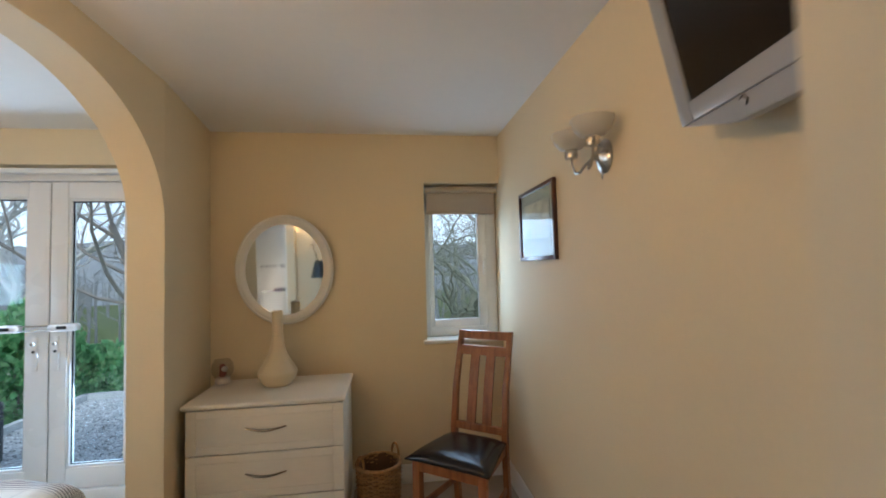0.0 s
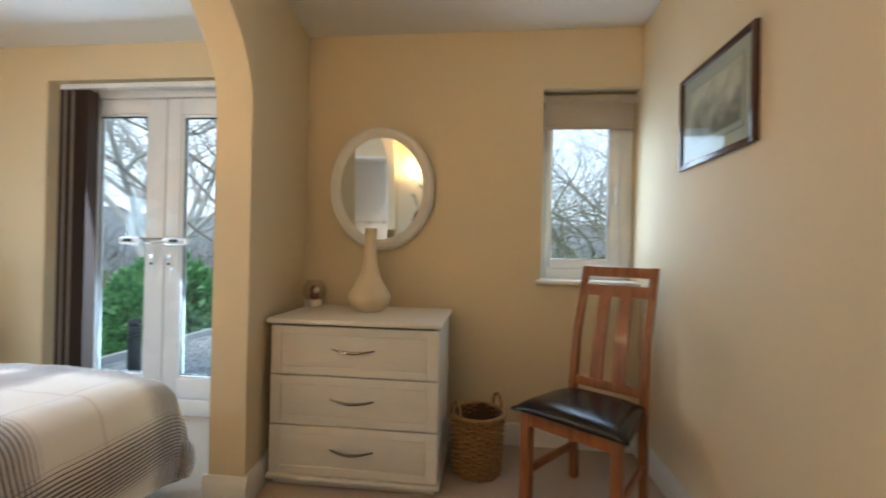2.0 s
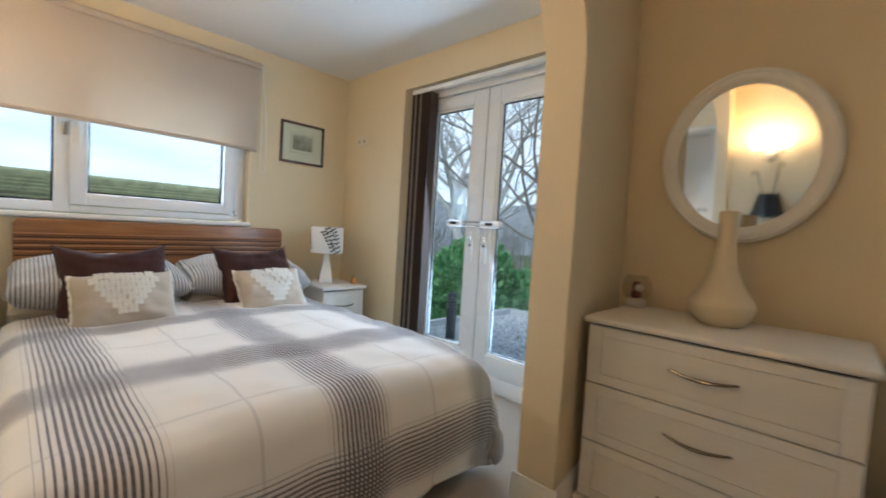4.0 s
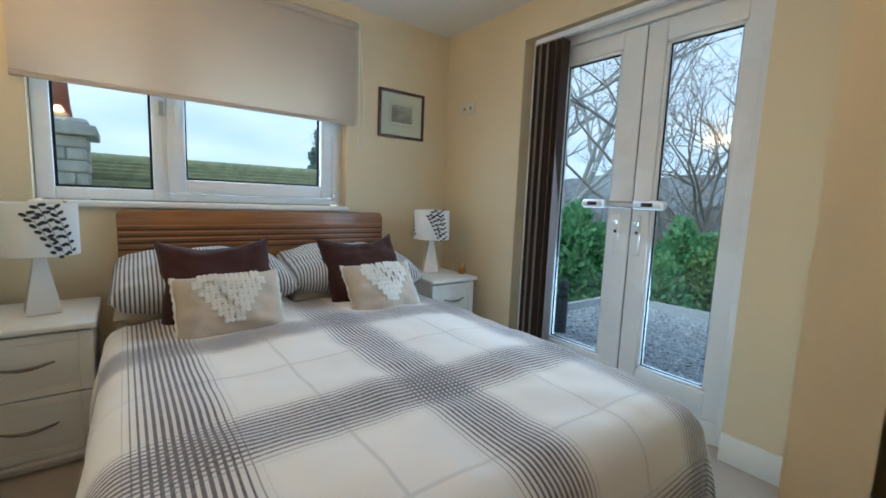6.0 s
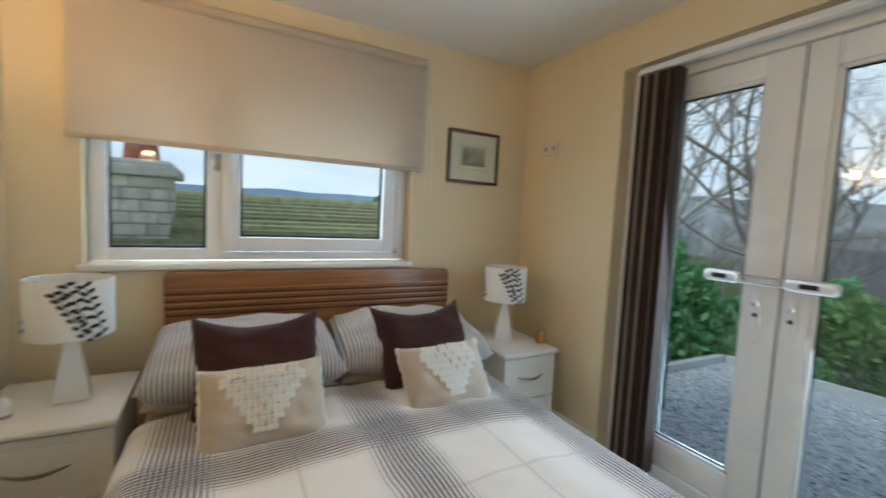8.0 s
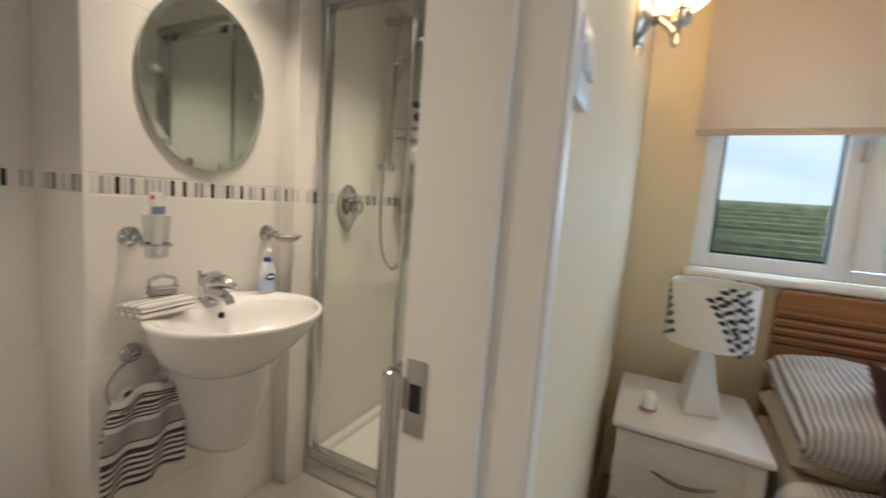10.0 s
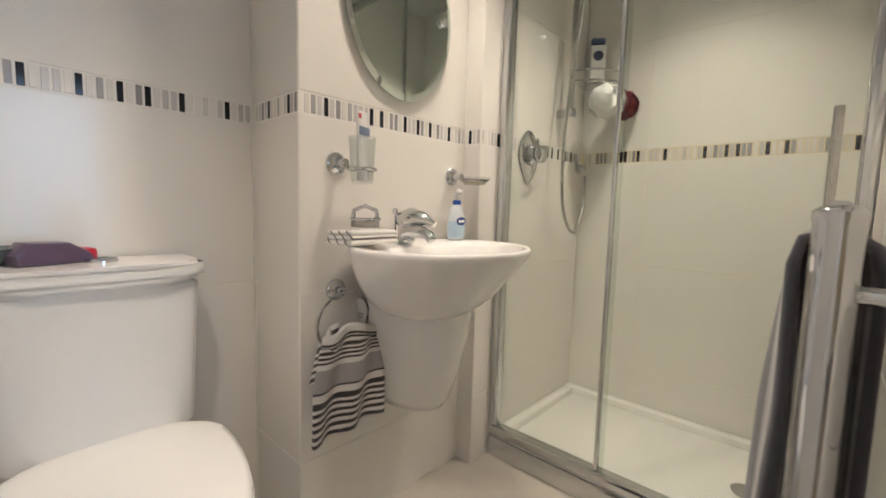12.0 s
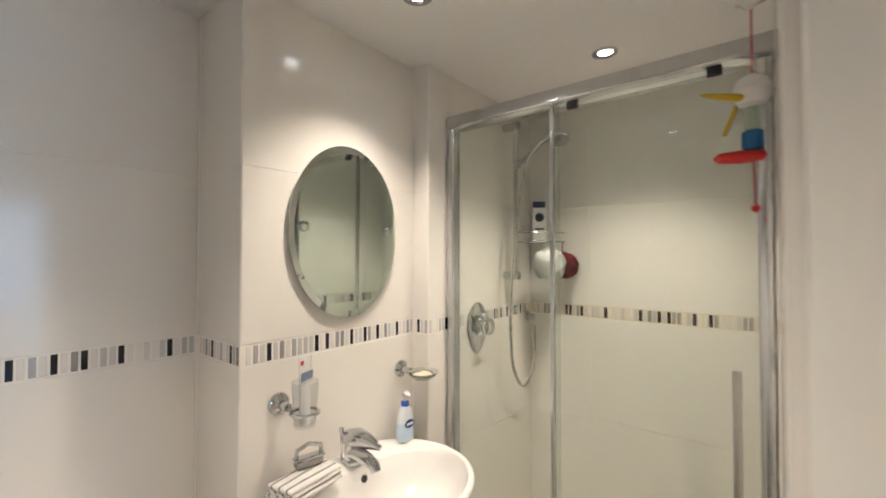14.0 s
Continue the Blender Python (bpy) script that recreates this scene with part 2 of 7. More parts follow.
OAKC = wood("orange_oak", (0.20, 0.062, 0.016), (0.37, 0.135, 0.040), 0.38, "z", coat=0.2)
CHERRY = wood("cherry_veneer", (0.20, 0.078, 0.024), (0.35, 0.155, 0.055), 0.36, "y", coat=0.2)
BLACKL = surface("black_leather", (0.010, 0.008, 0.009), 0.22, vary=0.15, scale=60, bump=0.12, bump_scale=260)
WICKER = surface("honey_wicker", (0.34, 0.19, 0.075), 0.55, vary=0.5, scale=40, bump=0.3, bump_scale=90, per_piece=0.2)
CERAM = surface("white_ceramic", (0.80, 0.78, 0.75), 0.12, vary=0.01, blotch=0.02)
VASEM = surface("cream_ceramic", (0.68, 0.58, 0.40), 0.38, vary=0.03, blotch=0.05)
TILE = surface("cream_gloss_tile", (0.79, 0.755, 0.70), 0.13, vary=0.01, scale=4, bump=0.012, bump_scale=9, blotch=0.02, per_piece=0.012)
GROUT = surface("pale_grout", (0.79, 0.76, 0.71), 0.7, vary=0.04, scale=120)
GLASS = pane_glass("clear_pane")
SHGLASS = pane_glass("green_tinted_shower_glass", (0.93, 0.955, 0.935), 1.0)
LINEN = surface("beige_linen", (0.58, 0.49, 0.39), 0.92, vary=0.12, scale=220, bump=0.5, bump_scale=350, sheen=0.2)
PLUM = surface("dark_plum_cotton", (0.046, 0.014, 0.012), 0.9, vary=0.2, scale=150, bump=0.4, bump_scale=300, sheen=0.08)
CREAMLACE = surface("cream_lace", (0.80, 0.77, 0.70), 0.9, vary=0.1, scale=200, bump=0.6, bump_scale=300)
SHADEM = surface("white_lamp_shade", (0.78, 0.76, 0.72), 0.85, vary=0.06, scale=220, bump=0.15, bump_scale=260)
LEAFINK = surface("dark_leaf_print", (0.045, 0.045, 0.05), 0.85, vary=0.3, scale=30)
BLINDM = surface("cream_blind_fabric", (0.70, 0.63, 0.54), 0.85, vary=0.05, scale=300, bump=0.2, bump_scale=420, blotch=0.02)
BROWNV = surface("dark_brown_blind_fabric", (0.065, 0.040, 0.031), 0.8, vary=0.1, scale=200)
PALEV = surface("beige_blind_lining", (0.42, 0.36, 0.30), 0.8, vary=0.1, scale=200)
BLACKP = surface("black_plastic", (0.015, 0.015, 0.016), 0.35)
RUBBER = surface("black_rubber", (0.012, 0.012, 0.013), 0.85)
SILVERP = surface("silver_plastic", (0.34, 0.34, 0.34), 0.38, metal=0.3, vary=0.02)
SCREEN = surface("dark_screen", (0.008, 0.006, 0.006), 0.16)
MIRRORM = chrome_like("mirror_silver", (0.86, 0.88, 0.87), 0.0)
MIRRORG = chrome_like("bathroom_mirror_silver", (0.66, 0.72, 0.68), 0.0)
OPALLIT = glowing("lit_opal_glass", (1.0, 0.72, 0.38), 9.0)
OPAL = surface("opal_glass", (0.80, 0.76, 0.70), 0.40, vary=0.02, trans=0.55, ior=1.2)
SPOTLIT = glowing("lit_spot_bulb", (1.0, 0.93, 0.82), 30.0)

# light shines softly through the blind cloth
nt = BLINDM.node_tree
tl, mx = nt.nodes.new("ShaderNodeBsdfTranslucent"), nt.nodes.new("ShaderNodeMixShader")
tl.inputs[0].default_value, mx.inputs[0].default_value = (0.70, 0.60, 0.50, 1), 0.45
nt.links.new(nt.nodes["Principled BSDF"].outputs[0], mx.inputs[1]), nt.links.new(tl.outputs[0], mx.inputs[2])
nt.links.new(mx.outputs[0], nt.nodes["Material Output"].inputs[0])

# ---- mesh helpers ----


def bm_box(x0, x1, y0, y1, z0, z1, bevel=0.0, bm=None, seg=2):
    bm = bm or bmesh.new()
    vs = [bm.verts.new((x, y, z)) for x in (x0, x1) for y in (y0, y1) for z in (z0, z1)]
    fs = [bm.faces.new([vs[i] for i in q]) for q in ((0, 1, 3, 2), (4, 6, 7, 5), (0, 4, 5, 1), (2, 3, 7, 6), (0, 2, 6, 4), (1, 5, 7, 3))]
    if bevel:
        es = {e for f in fs for e in f.edges}
        bmesh.ops.bevel(bm, geom=list(es), offset=bevel, segments=seg, affect="EDGES", profile=0.5)
    return bm


def lathe(profile, segs=28, bm=None, at=(0, 0, 0), squash=1.0, caps=True):
    """Turned shape from (radius, height) pairs about z."""
    bm = bm or bmesh.new()
    rings = []
    for r, z in profile:
        rings.append([bm.verts.new((at[0] + r * math.cos(2 * math.pi * i / segs), at[1] + squash * r * math.sin(2 * math.pi * i / segs), at[2] + z)) for i in range(segs)])
    for a, b in zip(rings, rings[1:]):
        for i in range(segs):
            j = (i + 1) % segs
            bm.faces.new((a[i], a[j], b[j], b[i]))
    caps = caps and tuple(profile[0]) != tuple(profile[-1])
    for ring, flip in ((rings[0], True), (rings[-1], False)):
        if caps and (ring[0].co - ring[segs // 2].co).length > 1e-4:
            bm.faces.new(ring[::-1] if flip else ring)
    return bm


def tube(points, r, segs=8, bm=None, caps=True):
    """A round bar along points; r is one radius or one for each point."""
    bm = bm or bmesh.new()
    pts = [Vector(p) for p in points]
    rs = r if isinstance(r, (list, tuple)) else [r] * len(pts)
    rings, side = [], None
    for i, p in enumerate(pts):
        d = (pts[min(i + 1, len(pts) - 1)] - pts[max(i - 1, 0)]).normalized()
        if side is None:
            side = d.cross(Vector((0, 0, 1)) if abs(d.z) < 0.9 else Vector((1, 0, 0))).normalized()
        side = (side - d * side.dot(d)).normalized()
        up = d.cross(side)
        rings.append([bm.verts.new(p + rs[i] * (math.cos(2 * math.pi * k / segs) * side + math.sin(2 * math.pi * k / segs) * up)) for k in range(segs)])
    for a, b in zip(rings, rings[1:]):
        for i in range(segs):
            j = (i + 1) % segs
            bm.faces.new((a[i], b[i], b[j], a[j]))
    if caps:
        bm.faces.new(rings[0]), bm.faces.new(rings[-1][::-1])
    return bm


def arc(c, r, a0, a1, n, plane="xz"):
    out = []
    for i in range(n + 1):
        a = radians(a0 + (a1 - a0) * i / n)
        u, v = r * math.cos(a), r * math.sin(a)
        out.append({"xz": (c[0] + u, c[1], c[2] + v), "yz": (c[0], c[1] + u, c[2] + v), "xy": (c[0] + u, c[1] + v, c[2])}[plane])
    return out


def prism(poly, a0, a1, axis="z", bm=None, bevel=0.0):
    """A polygon drawn out along an axis; its points are the other two axes in order."""
    bm = bm or bmesh.new()

    def at(p, a):
        return {"z": (p[0], p[1], a), "y": (p[0], a, p[1]), "x": (a, p[0], p[1])}[axis]

    lo, hi = [bm.verts.new(at(p, a0)) for p in poly], [bm.verts.new(at(p, a1)) for p in poly]
    fs = [bm.faces.new(lo[::-1]), bm.faces.new(hi)]
    n = len(poly)
    for i in range(n):
        j = (i + 1) % n
        fs.append(bm.faces.new((lo[i], lo[j], hi[j], hi[i])))
    if bevel:
        es = {e for f in fs[:2] for e in f.edges}
        bmesh.ops.bevel(bm, geom=list(es), offset=bevel, segments=2, affect="EDGES", profile=0.5)
    return bm


def moved(bm, m):
    bmesh.ops.transform(bm, matrix=m, verts=bm.verts)
    return bm


def mesh_of(name, bm, material, smooth=40):
    bmesh.ops.recalc_face_normals(bm, faces=bm.faces)
    me = bpy.data.meshes.new(name)
    bm.to_mesh(me)
    bm.free()
    me.materials.append(material)
    if smooth:
        me.polygons.foreach_set("use_smooth", [True] * len(me.polygons))
        me.set_sharp_from_angle(angle=radians(smooth))
    return me


def part(name, bm, material, parent, label="", smooth=40):
    ob = new(name, mesh_of(name, bm, material, smooth))
    ob.parent = parent
    return tagged(ob, label) if label else ob


def thing(name, place=(0, 0, 0), rz=0.0, label="", category="", group="", kind=""):
    ob = new(name)
    ob.empty_display_size = 0.1
    ob.matrix_basis = pose(*place, 0, 0, rz)
    return tagged(ob, label, category, group, kind)


def solid(name, bm, material, label="", category="", group="", kind="", place=None, rz=0.0, smooth=40):
    """A thing that is one mesh."""
    ob = new(name, mesh_of(name, bm, material, smooth))
    if place is not None:
        ob.matrix_basis = pose(*place, 0, 0, rz)
    return tagged(ob, label, category, group, kind)


def structure(name, bm, material, label="", smooth=0):
    return solid(name, bm, material, label, kind="structure", smooth=smooth)


def pieces_with_openings(axis, a0, a1, lo, hi, z0, z1, holes):
    """A wall slab between a0 and a1 on its thin axis, from lo to hi along, with rectangular holes (lo, hi, z0, z1)."""
    bm = bmesh.new()
    cuts = sorted({lo, hi, *(v for h in holes for v in h[:2])})
    for s, e in zip(cuts, cuts[1:]):
        mid, zs = (s + e) / 2, [(z0, z1)]
        for h in holes:
            if h[0] < mid < h[1]:
                zs = [q for p in zs for q in ((p[0], min(p[1], h[2])), (max(p[0], h[3]), p[1])) if q[1] - q[0] > 1e-4]
        for b, t in zs:
            bm_box(*((s, e, a0, a1) if axis == "y" else (a0, a1, s, e)), b, t, bm=bm)
    bmesh.ops.remove_doubles(bm, verts=bm.verts, dist=1e-5)
    return bm


def cloth_uv(ob, fn):
    """Writes cloth coordinates on a mesh from each vertex's place."""
    me = ob.data
    layer = me.uv_layers.new(name="cloth")
    for lp in me.loops:
        layer.data[lp.index].uv = fn(me.vertices[lp.vertex_index].co, lp.vertex_index)
    return ob

# ---- the large structure ----
CZ, BZ = 2.40, 2.205          # ceilings of bedroom and shower room
XW, XE, YN, YS = -2.97, 1.585, 3.384, 0.67
FD = (-2.16, -0.815, -0.03, 2.172)       # french door opening
W1 = (0.92, 2.515, 1.03, 2.14)        # bed window opening
W2 = (1.04, 1.585, 0.93, 2.06)        # alcove window opening

structure("wall_north", pieces_with_openings("y", YN, 3.66, -3.25, 1.585, -0.02, CZ, [FD, W2]), WALL, "cream painted wall with french doors and a narrow window")
structure("wall_west", pieces_with_openings("x", -3.25, XW, 0.52, YN, -0.02, CZ, [W1]), WALL, "cream painted wall behind the bed")
structure("wall_west_shower", pieces_with_openings("x", -3.25, -2.8895, -1.1, 0.52, -0.02, CZ, []), WALL, "outer wall behind the shower tiles")
structure("wall_south", pieces_with_openings("y", 0.52, YS, -2.97, 1.585, -0.02, CZ, [(-1.32, -0.49, -0.03, 2.06), (0.40, 1.004, -0.03, 2.08)]), WALL, "cream painted partition wall with two doorways")
structure("wall_east", bm_box(XE, 1.80, -1.6, 3.66, -0.02, CZ), WALL, "cream painted side wall")
structure("wall_hall_south", bm_box(-0.25, XE, -1.6, -1.45, -0.02, CZ), WALL, "cream painted landing wall")
structure("wall_hall_west", bm_box(-0.36, -0.25, -1.45, 0.52, -0.02, CZ), WALL, "cream painted wall between landing and shower room")
structure("ceiling", bm_box(-3.25, 1.80, 0.67, 3.66, CZ, CZ + 0.12), CEIL, "matt white painted ceiling")
structure("ceiling_hall", bm_box(-0.36, 1.80, -1.6, 0.67, CZ, CZ + 0.12), CEIL, "matt white painted ceiling")
structure("floor", bm_box(-3.25, 1.80, 0.60, 3.66, -0.2, 0.0), CARPET, "beige cut-pile fitted carpet")
structure("floor_hall", bm_box(-0.36, 1.80, -1.6, 0.60, -0.2, 0.0), CARPET, "beige cut-pile fitted carpet")

# wing wall and arch between bed and alcove; the alcove face runs slightly askew
PX0, PX1, PX2, PY = -0.45, -0.285, -0.375, 2.63
bm = prism([(PX0, PY), (PX1, PY), (PX2, YN), (PX0, YN)], 0.0, CZ, "z")
structure("wall_wing", bm, WALL, "cream painted wing wall under the arch")
arch_pts = [(PY, CZ), (PY, 1.70)] + [(PY - 0.70 + 0.70 * math.cos(radians(a)), 1.70 + 0.55 * math.sin(radians(a))) for a in range(5, 91, 5)]
arch_pts += [(1.42 - 0.70 * math.sin(radians(a)), 1.70 + 0.55 * math.cos(radians(a))) for a in range(0, 86, 5)] + [(0.72, 1.70), (0.72, CZ)]
bm = bmesh.new()
top_y = [p for p in arch_pts[1:-1]]
for (ya, za), (yb, zb) in zip(top_y, top_y[1:]):
    if abs(ya - yb) < 1e-6:
        continue
    prism([(ya, za), (yb, zb), (yb, CZ), (ya, CZ)], PX0, PX1, "x", bm=bm)
bmesh.ops.remove_doubles(bm, verts=bm.verts, dist=1e-5)
inner = [f for f in bm.faces if abs(f.normal.y) > 0.99 and 0.73 < f.calc_center_median().y < PY - 0.01]
bmesh.ops.delete(bm, geom=inner, context="FACES_ONLY")
for v in bm.verts:      # the arch thins and steps back towards its far springing
    f = max(0.0, min(1.0, (1.67 - v.co.y) / 0.95))
    v.co.x += f * (-0.035 if v.co.x < (PX0 + PX1) / 2 else -0.100)
structure("wall_arch", bm, WALL, "cream plastered arch with rounded shoulders", smooth=30)
structure("wall_arch_pier", bm_box(PX0 - 0.035, PX1 - 0.100, YS, 0.72, 0, CZ), WALL, "cream plastered arch pier")


def skirting(name, x0, y0, x1, y1, side):
    """A moulded board from one point to another; side: the way it faces."""
    d = Vector((x1 - x0, y1 - y0, 0))
    n = Vector((side[0], side[1], 0))
    prof = [(0, 0), (0.018, 0), (0.018, 0.085), (0.013, 0.100), (0.009, 0.112), (0.006, 0.122), (0, 0.124)]
    bm = bmesh.new()
    ends = [[bm.verts.new(Vector((x, y, z)) + n * o) for o, z in prof] for x, y in ((x0, y0), (x1, y1))]
    for i in range(len(prof)):
        j = (i + 1) % len(prof)
        bm.faces.new((ends[0][i], ends[0][j], ends[1][j], ends[1][i]))
    bm.faces.new(ends[0]), bm.faces.new(ends[1][::-1])
    return structure(name, bm, GLOSSW, "white gloss moulded skirting board", smooth=30)


skirting("baseboard_1", PX2, YN - 0.002, XE, YN - 0.002, (0, -1))
skirting("baseboard_2", XE - 0.002, YN - 0.02, XE - 0.002, YS + 0.02, (-1, 0))
skirting("baseboard_3", PX0 - 0.018, PY - 0.002, PX1 + 0.018, PY - 0.002, (0, -1))
skirting("baseboard_4", PX1 + 0.002, PY, PX2 + 0.002, YN - 0.02, (1, 0.12))
skirting("baseboard_5", PX0 - 0.002, PY, PX0 - 0.002, YN - 0.02, (-1, 0))
skirting("baseboard_6", FD[1], YN - 0.002, PX0, YN - 0.002, (0, -1))
skirting("baseboard_7", XW, YN - 0.002, FD[0], YN - 0.002, (0, -1))
skirting("baseboard_8", XW + 0.002, YS, XW + 0.002, YN - 0.02, (1, 0))
skirting("baseboard_9", XW + 0.02, YS + 0.002, -1.32, YS + 0.002, (0, 1))
skirting("baseboard_10", -0.28, YS + 0.002, 0.40, YS + 0.002, (0, 1))
skirting("baseboard_11", 1.004, YS + 0.002, XE - 0.02, YS + 0.002, (0, 1))

# ---- french doors ----


def leaf(parent, x0, x1, gx0, gx1, z0, z1, gz0, gz1, y, hinge_left):
    """One glazed door leaf: four bars, beads and a pane."""
    lf = part("leaf", bm_box(x0, gx0, y - 0.035, y + 0.035, z0, z1, 0.006), UPVC, parent, "white plastic glazed door leaf")
    for a, b, c, d in ((gx1, x1, z0, z1), (gx0, gx1, z0, gz0), (gx0, gx1, gz1, z1)):
        part("rail" if a == gx0 else "stile", bm_box(a, b, y - 0.034, y + 0.034, c, d, 0.006), UPVC, lf)
    for a, b, c, d in ((gx0, gx0 + 0.016, gz0, gz1), (gx1 - 0.016, gx1, gz0, gz1), (gx0, gx1, gz0, gz0 + 0.016), (gx0, gx1, gz1 - 0.016, gz1)):
        part("glazing_bead", bm_box(a, b, y - 0.026, y + 0.02, c, d, 0.003), UPVC, lf)
    p = part("pane", bm_box(gx0 + 0.002, gx1 - 0.002, y - 0.003, y + 0.003, gz0 + 0.002, gz1 - 0.002), GLASS, lf, "clear double-glazed pane", smooth=0)
    p.visible_shadow = False
    seal = bmesh.new()
    for a, b, c, d in ((gx0 + 0.016, gx0 + 0.023, gz0, gz1), (gx1 - 0.023, gx1 - 0.016, gz0, gz1), (gx0, gx1, gz0 + 0.016, gz0 + 0.022), (gx0, gx1, gz1 - 0.024, gz1 - 0.016)):
        bm_box(a, b, y - 0.010, y - 0.005, c, d, bm=seal)
    part("rubber_seal", seal, RUBBER, lf)
    return lf


fd = thing("door_french", (0, 0, 0), 0, "white plastic glazed french doors closed with a security bar", "french doors", kind="structure")
for n, bm in (("frame_jamb", bm_box(FD[0] + 0.002, -2.035, 3.47, 3.60, 0.0, 2.170, 0.004)), ("frame_jamb", bm_box(-0.868, FD[1] - 0.002, 3.47, 3.60, 0.0, 2.170, 0.004)),
              ("frame_head", bm_box(-2.035, -0.868, 3.47, 3.60, 2.085, 2.170, 0.004)), ("threshold", bm_box(-2.035, -0.868, 3.47, 3.62, -0.02, 0.10, 0.004))):
    part(n, bm, UPVC, fd)
leaf(fd, -2.033, -1.396, -1.905, -1.523, 0.105, 2.08, 0.235, 1.985, 3.52, True)
leaf(fd, -1.390, -0.870, -1.290, -0.940, 0.105, 2.08, 0.235, 1.972, 3.52, False)
# black strip paints the dark of the gap between the leaves
part("meeting_gap", bm_box(-1.3955, -1.3905, 3.492, 3.53, 0.11, 2.075), BLACKP, fd)
# plates, key covers and the bar
for s, x in ((-1, -1.470), (1, -1.345)):
    pl = part("lock_plate", bm_box(x - 0.016, x + 0.016, 3.474, 3.486, 0.86, 1.08, 0.006), UPVC, fd, "white lock plate")
    # black disc paints the dark of the keyhole
    part("keyhole", lathe([(0.009, 0), (0.009, 0.006), (0, 0.007)], 12, at=(0, 0, 0)), BLACKP, pl)
    pl.children[0].matrix_basis = pose(x, 3.473, 0.985, 90)
    part("cylinder", lathe([(0.012, 0), (0.012, 0.018), (0.006, 0.022), (0, 0.022)], 12), BRUSHED, pl).matrix_basis = pose(x, 3.474, 1.035, 90)
bar = thing("door_security_bar", (-1.41, 3.46, 1.135), 0, "white and steel security bar across the french doors", "door bar")
for x0, x1 in ((-0.270, -0.125), (0.040, 0.212)):
    b = part("cover", bm_box(x0, x1, -0.030, 0.024, -0.024, 0.026, 0.018, seg=3), UPVC, bar, "white plastic cover")
    # thin black block paints the dark inside the slot
    part("slot", bm_box((x0 + x1) / 2 - 0.03, (x0 + x1) / 2 + 0.03, -0.032, -0.029, -0.008, 0.012, 0.001), BLACKP, b)
part("loop", tube([(-0.13, -0.012, 0.014), (0.045, -0.012, 0.014)], 0.005), BRUSHED, bar, "steel loop")
part("loop", tube([(-0.13, -0.012, -0.014), (0.045, -0.012, -0.014)], 0.005), BRUSHED, bar, "steel loop")

# ---- window over the bed ----
w1 = thing("window_1", (0, 0, 0), 0, "white plastic window with a fixed and an opening light", "window", kind="structure")
X1 = -3.06
for n, a in (("frame_jamb", (0.922, 0.992, 1.052, 2.138)), ("frame_jamb", (2.44, 2.513, 1.052, 2.138)), ("mullion", (1.40, 1.475, 1.052, 2.138)), ("frame_sill_bar", (0.992, 1.40, 1.052, 1.112)),
             ("frame_sill_bar", (1.475, 2.44, 1.052, 1.095)), ("frame_head", (0.992, 1.40, 2.08, 2.138)), ("frame_head", (1.475, 2.44, 2.08, 2.138))):
    part(n, bm_box(X1 - 0.07, X1 + 0.012, *a, 0.005), UPVC, w1)
sash = part("sash", bm_box(X1 - 0.03, X1 + 0.035, 1.470, 1.556, 1.10, 2.075, 0.006), UPVC, w1, "white opening sash")
for n, a in (("sash_stile", (2.354, 2.432, 1.10, 2.075)), ("sash_rail", (1.556, 2.354, 1.10, 1.176)), ("sash_rail", (1.556, 2.354, 2.0, 2.075))):
    part(n, bm_box(X1 - 0.03, X1 + 0.034, *a, 0.006), UPVC, sash)
for a in ((0.99, 1.402, 1.11, 2.082), (1.554, 2.356, 1.174, 2.002)):
    p = part("pane", bm_box(X1 - 0.024, X1 - 0.018, *a), GLASS, w1, "clear window pane", smooth=0)
    p.visible_shadow = False
    seal = bmesh.new()
    for q in ((a[0], a[0] + 0.014, a[2], a[3]), (a[1] - 0.014, a[1], a[2], a[3]), (a[0], a[1], a[2], a[2] + 0.013), (a[0], a[1], a[3] - 0.013, a[3])):
        bm_box(X1 - 0.018, X1 - 0.010, *q, bm=seal)
    part("rubber_seal", seal, RUBBER, w1)
hd = part("handle", bm_box(X1 + 0.035, X1 + 0.048, 1.505, 1.53, 1.54, 1.61, 0.005), UPVC, w1, "white lever handle")
part("lever", bm_box(X1 + 0.048, X1 + 0.064, 1.508, 1.526, 1.46, 1.575, 0.006), UPVC, hd)
part("stay", bm_box(X1 + 0.012, X1 + 0.03, 1.435, 1.46, 1.52, 1.60, 0.004), BRUSHED, w1)
part("hinge", bm_box(X1 + 0.01, X1 + 0.04, 2.432, 2.455, 1.09, 1.13, 0.004), BRUSHED, w1)
part("window_sill", bm_box(X1 - 0.02, XW + 0.035, 0.90, 2.53, 1.012, 1.045, 0.010, seg=3), GLOSSW, w1, "white painted window board")

# ---- alcove window ----
w2 = thing("window_2", (0, 0, 0), 0, "narrow white plastic window", "window", kind="structure")
Y2 = 3.52
for n, a in (("frame_jamb", (1.042, 1.085, 0.955, 2.058)), ("frame_jamb", (1.50, 1.583, 0.955, 2.058)), ("frame_sill_bar", (1.085, 1.50, 0.955, 1.02)), ("frame_head", (1.085, 1.50, 2.0, 2.058))):
    part(n, bm_box(a[0], a[1], Y2 - 0.012, Y2 + 0.07, a[2], a[3], 0.005), UPVC, w2)
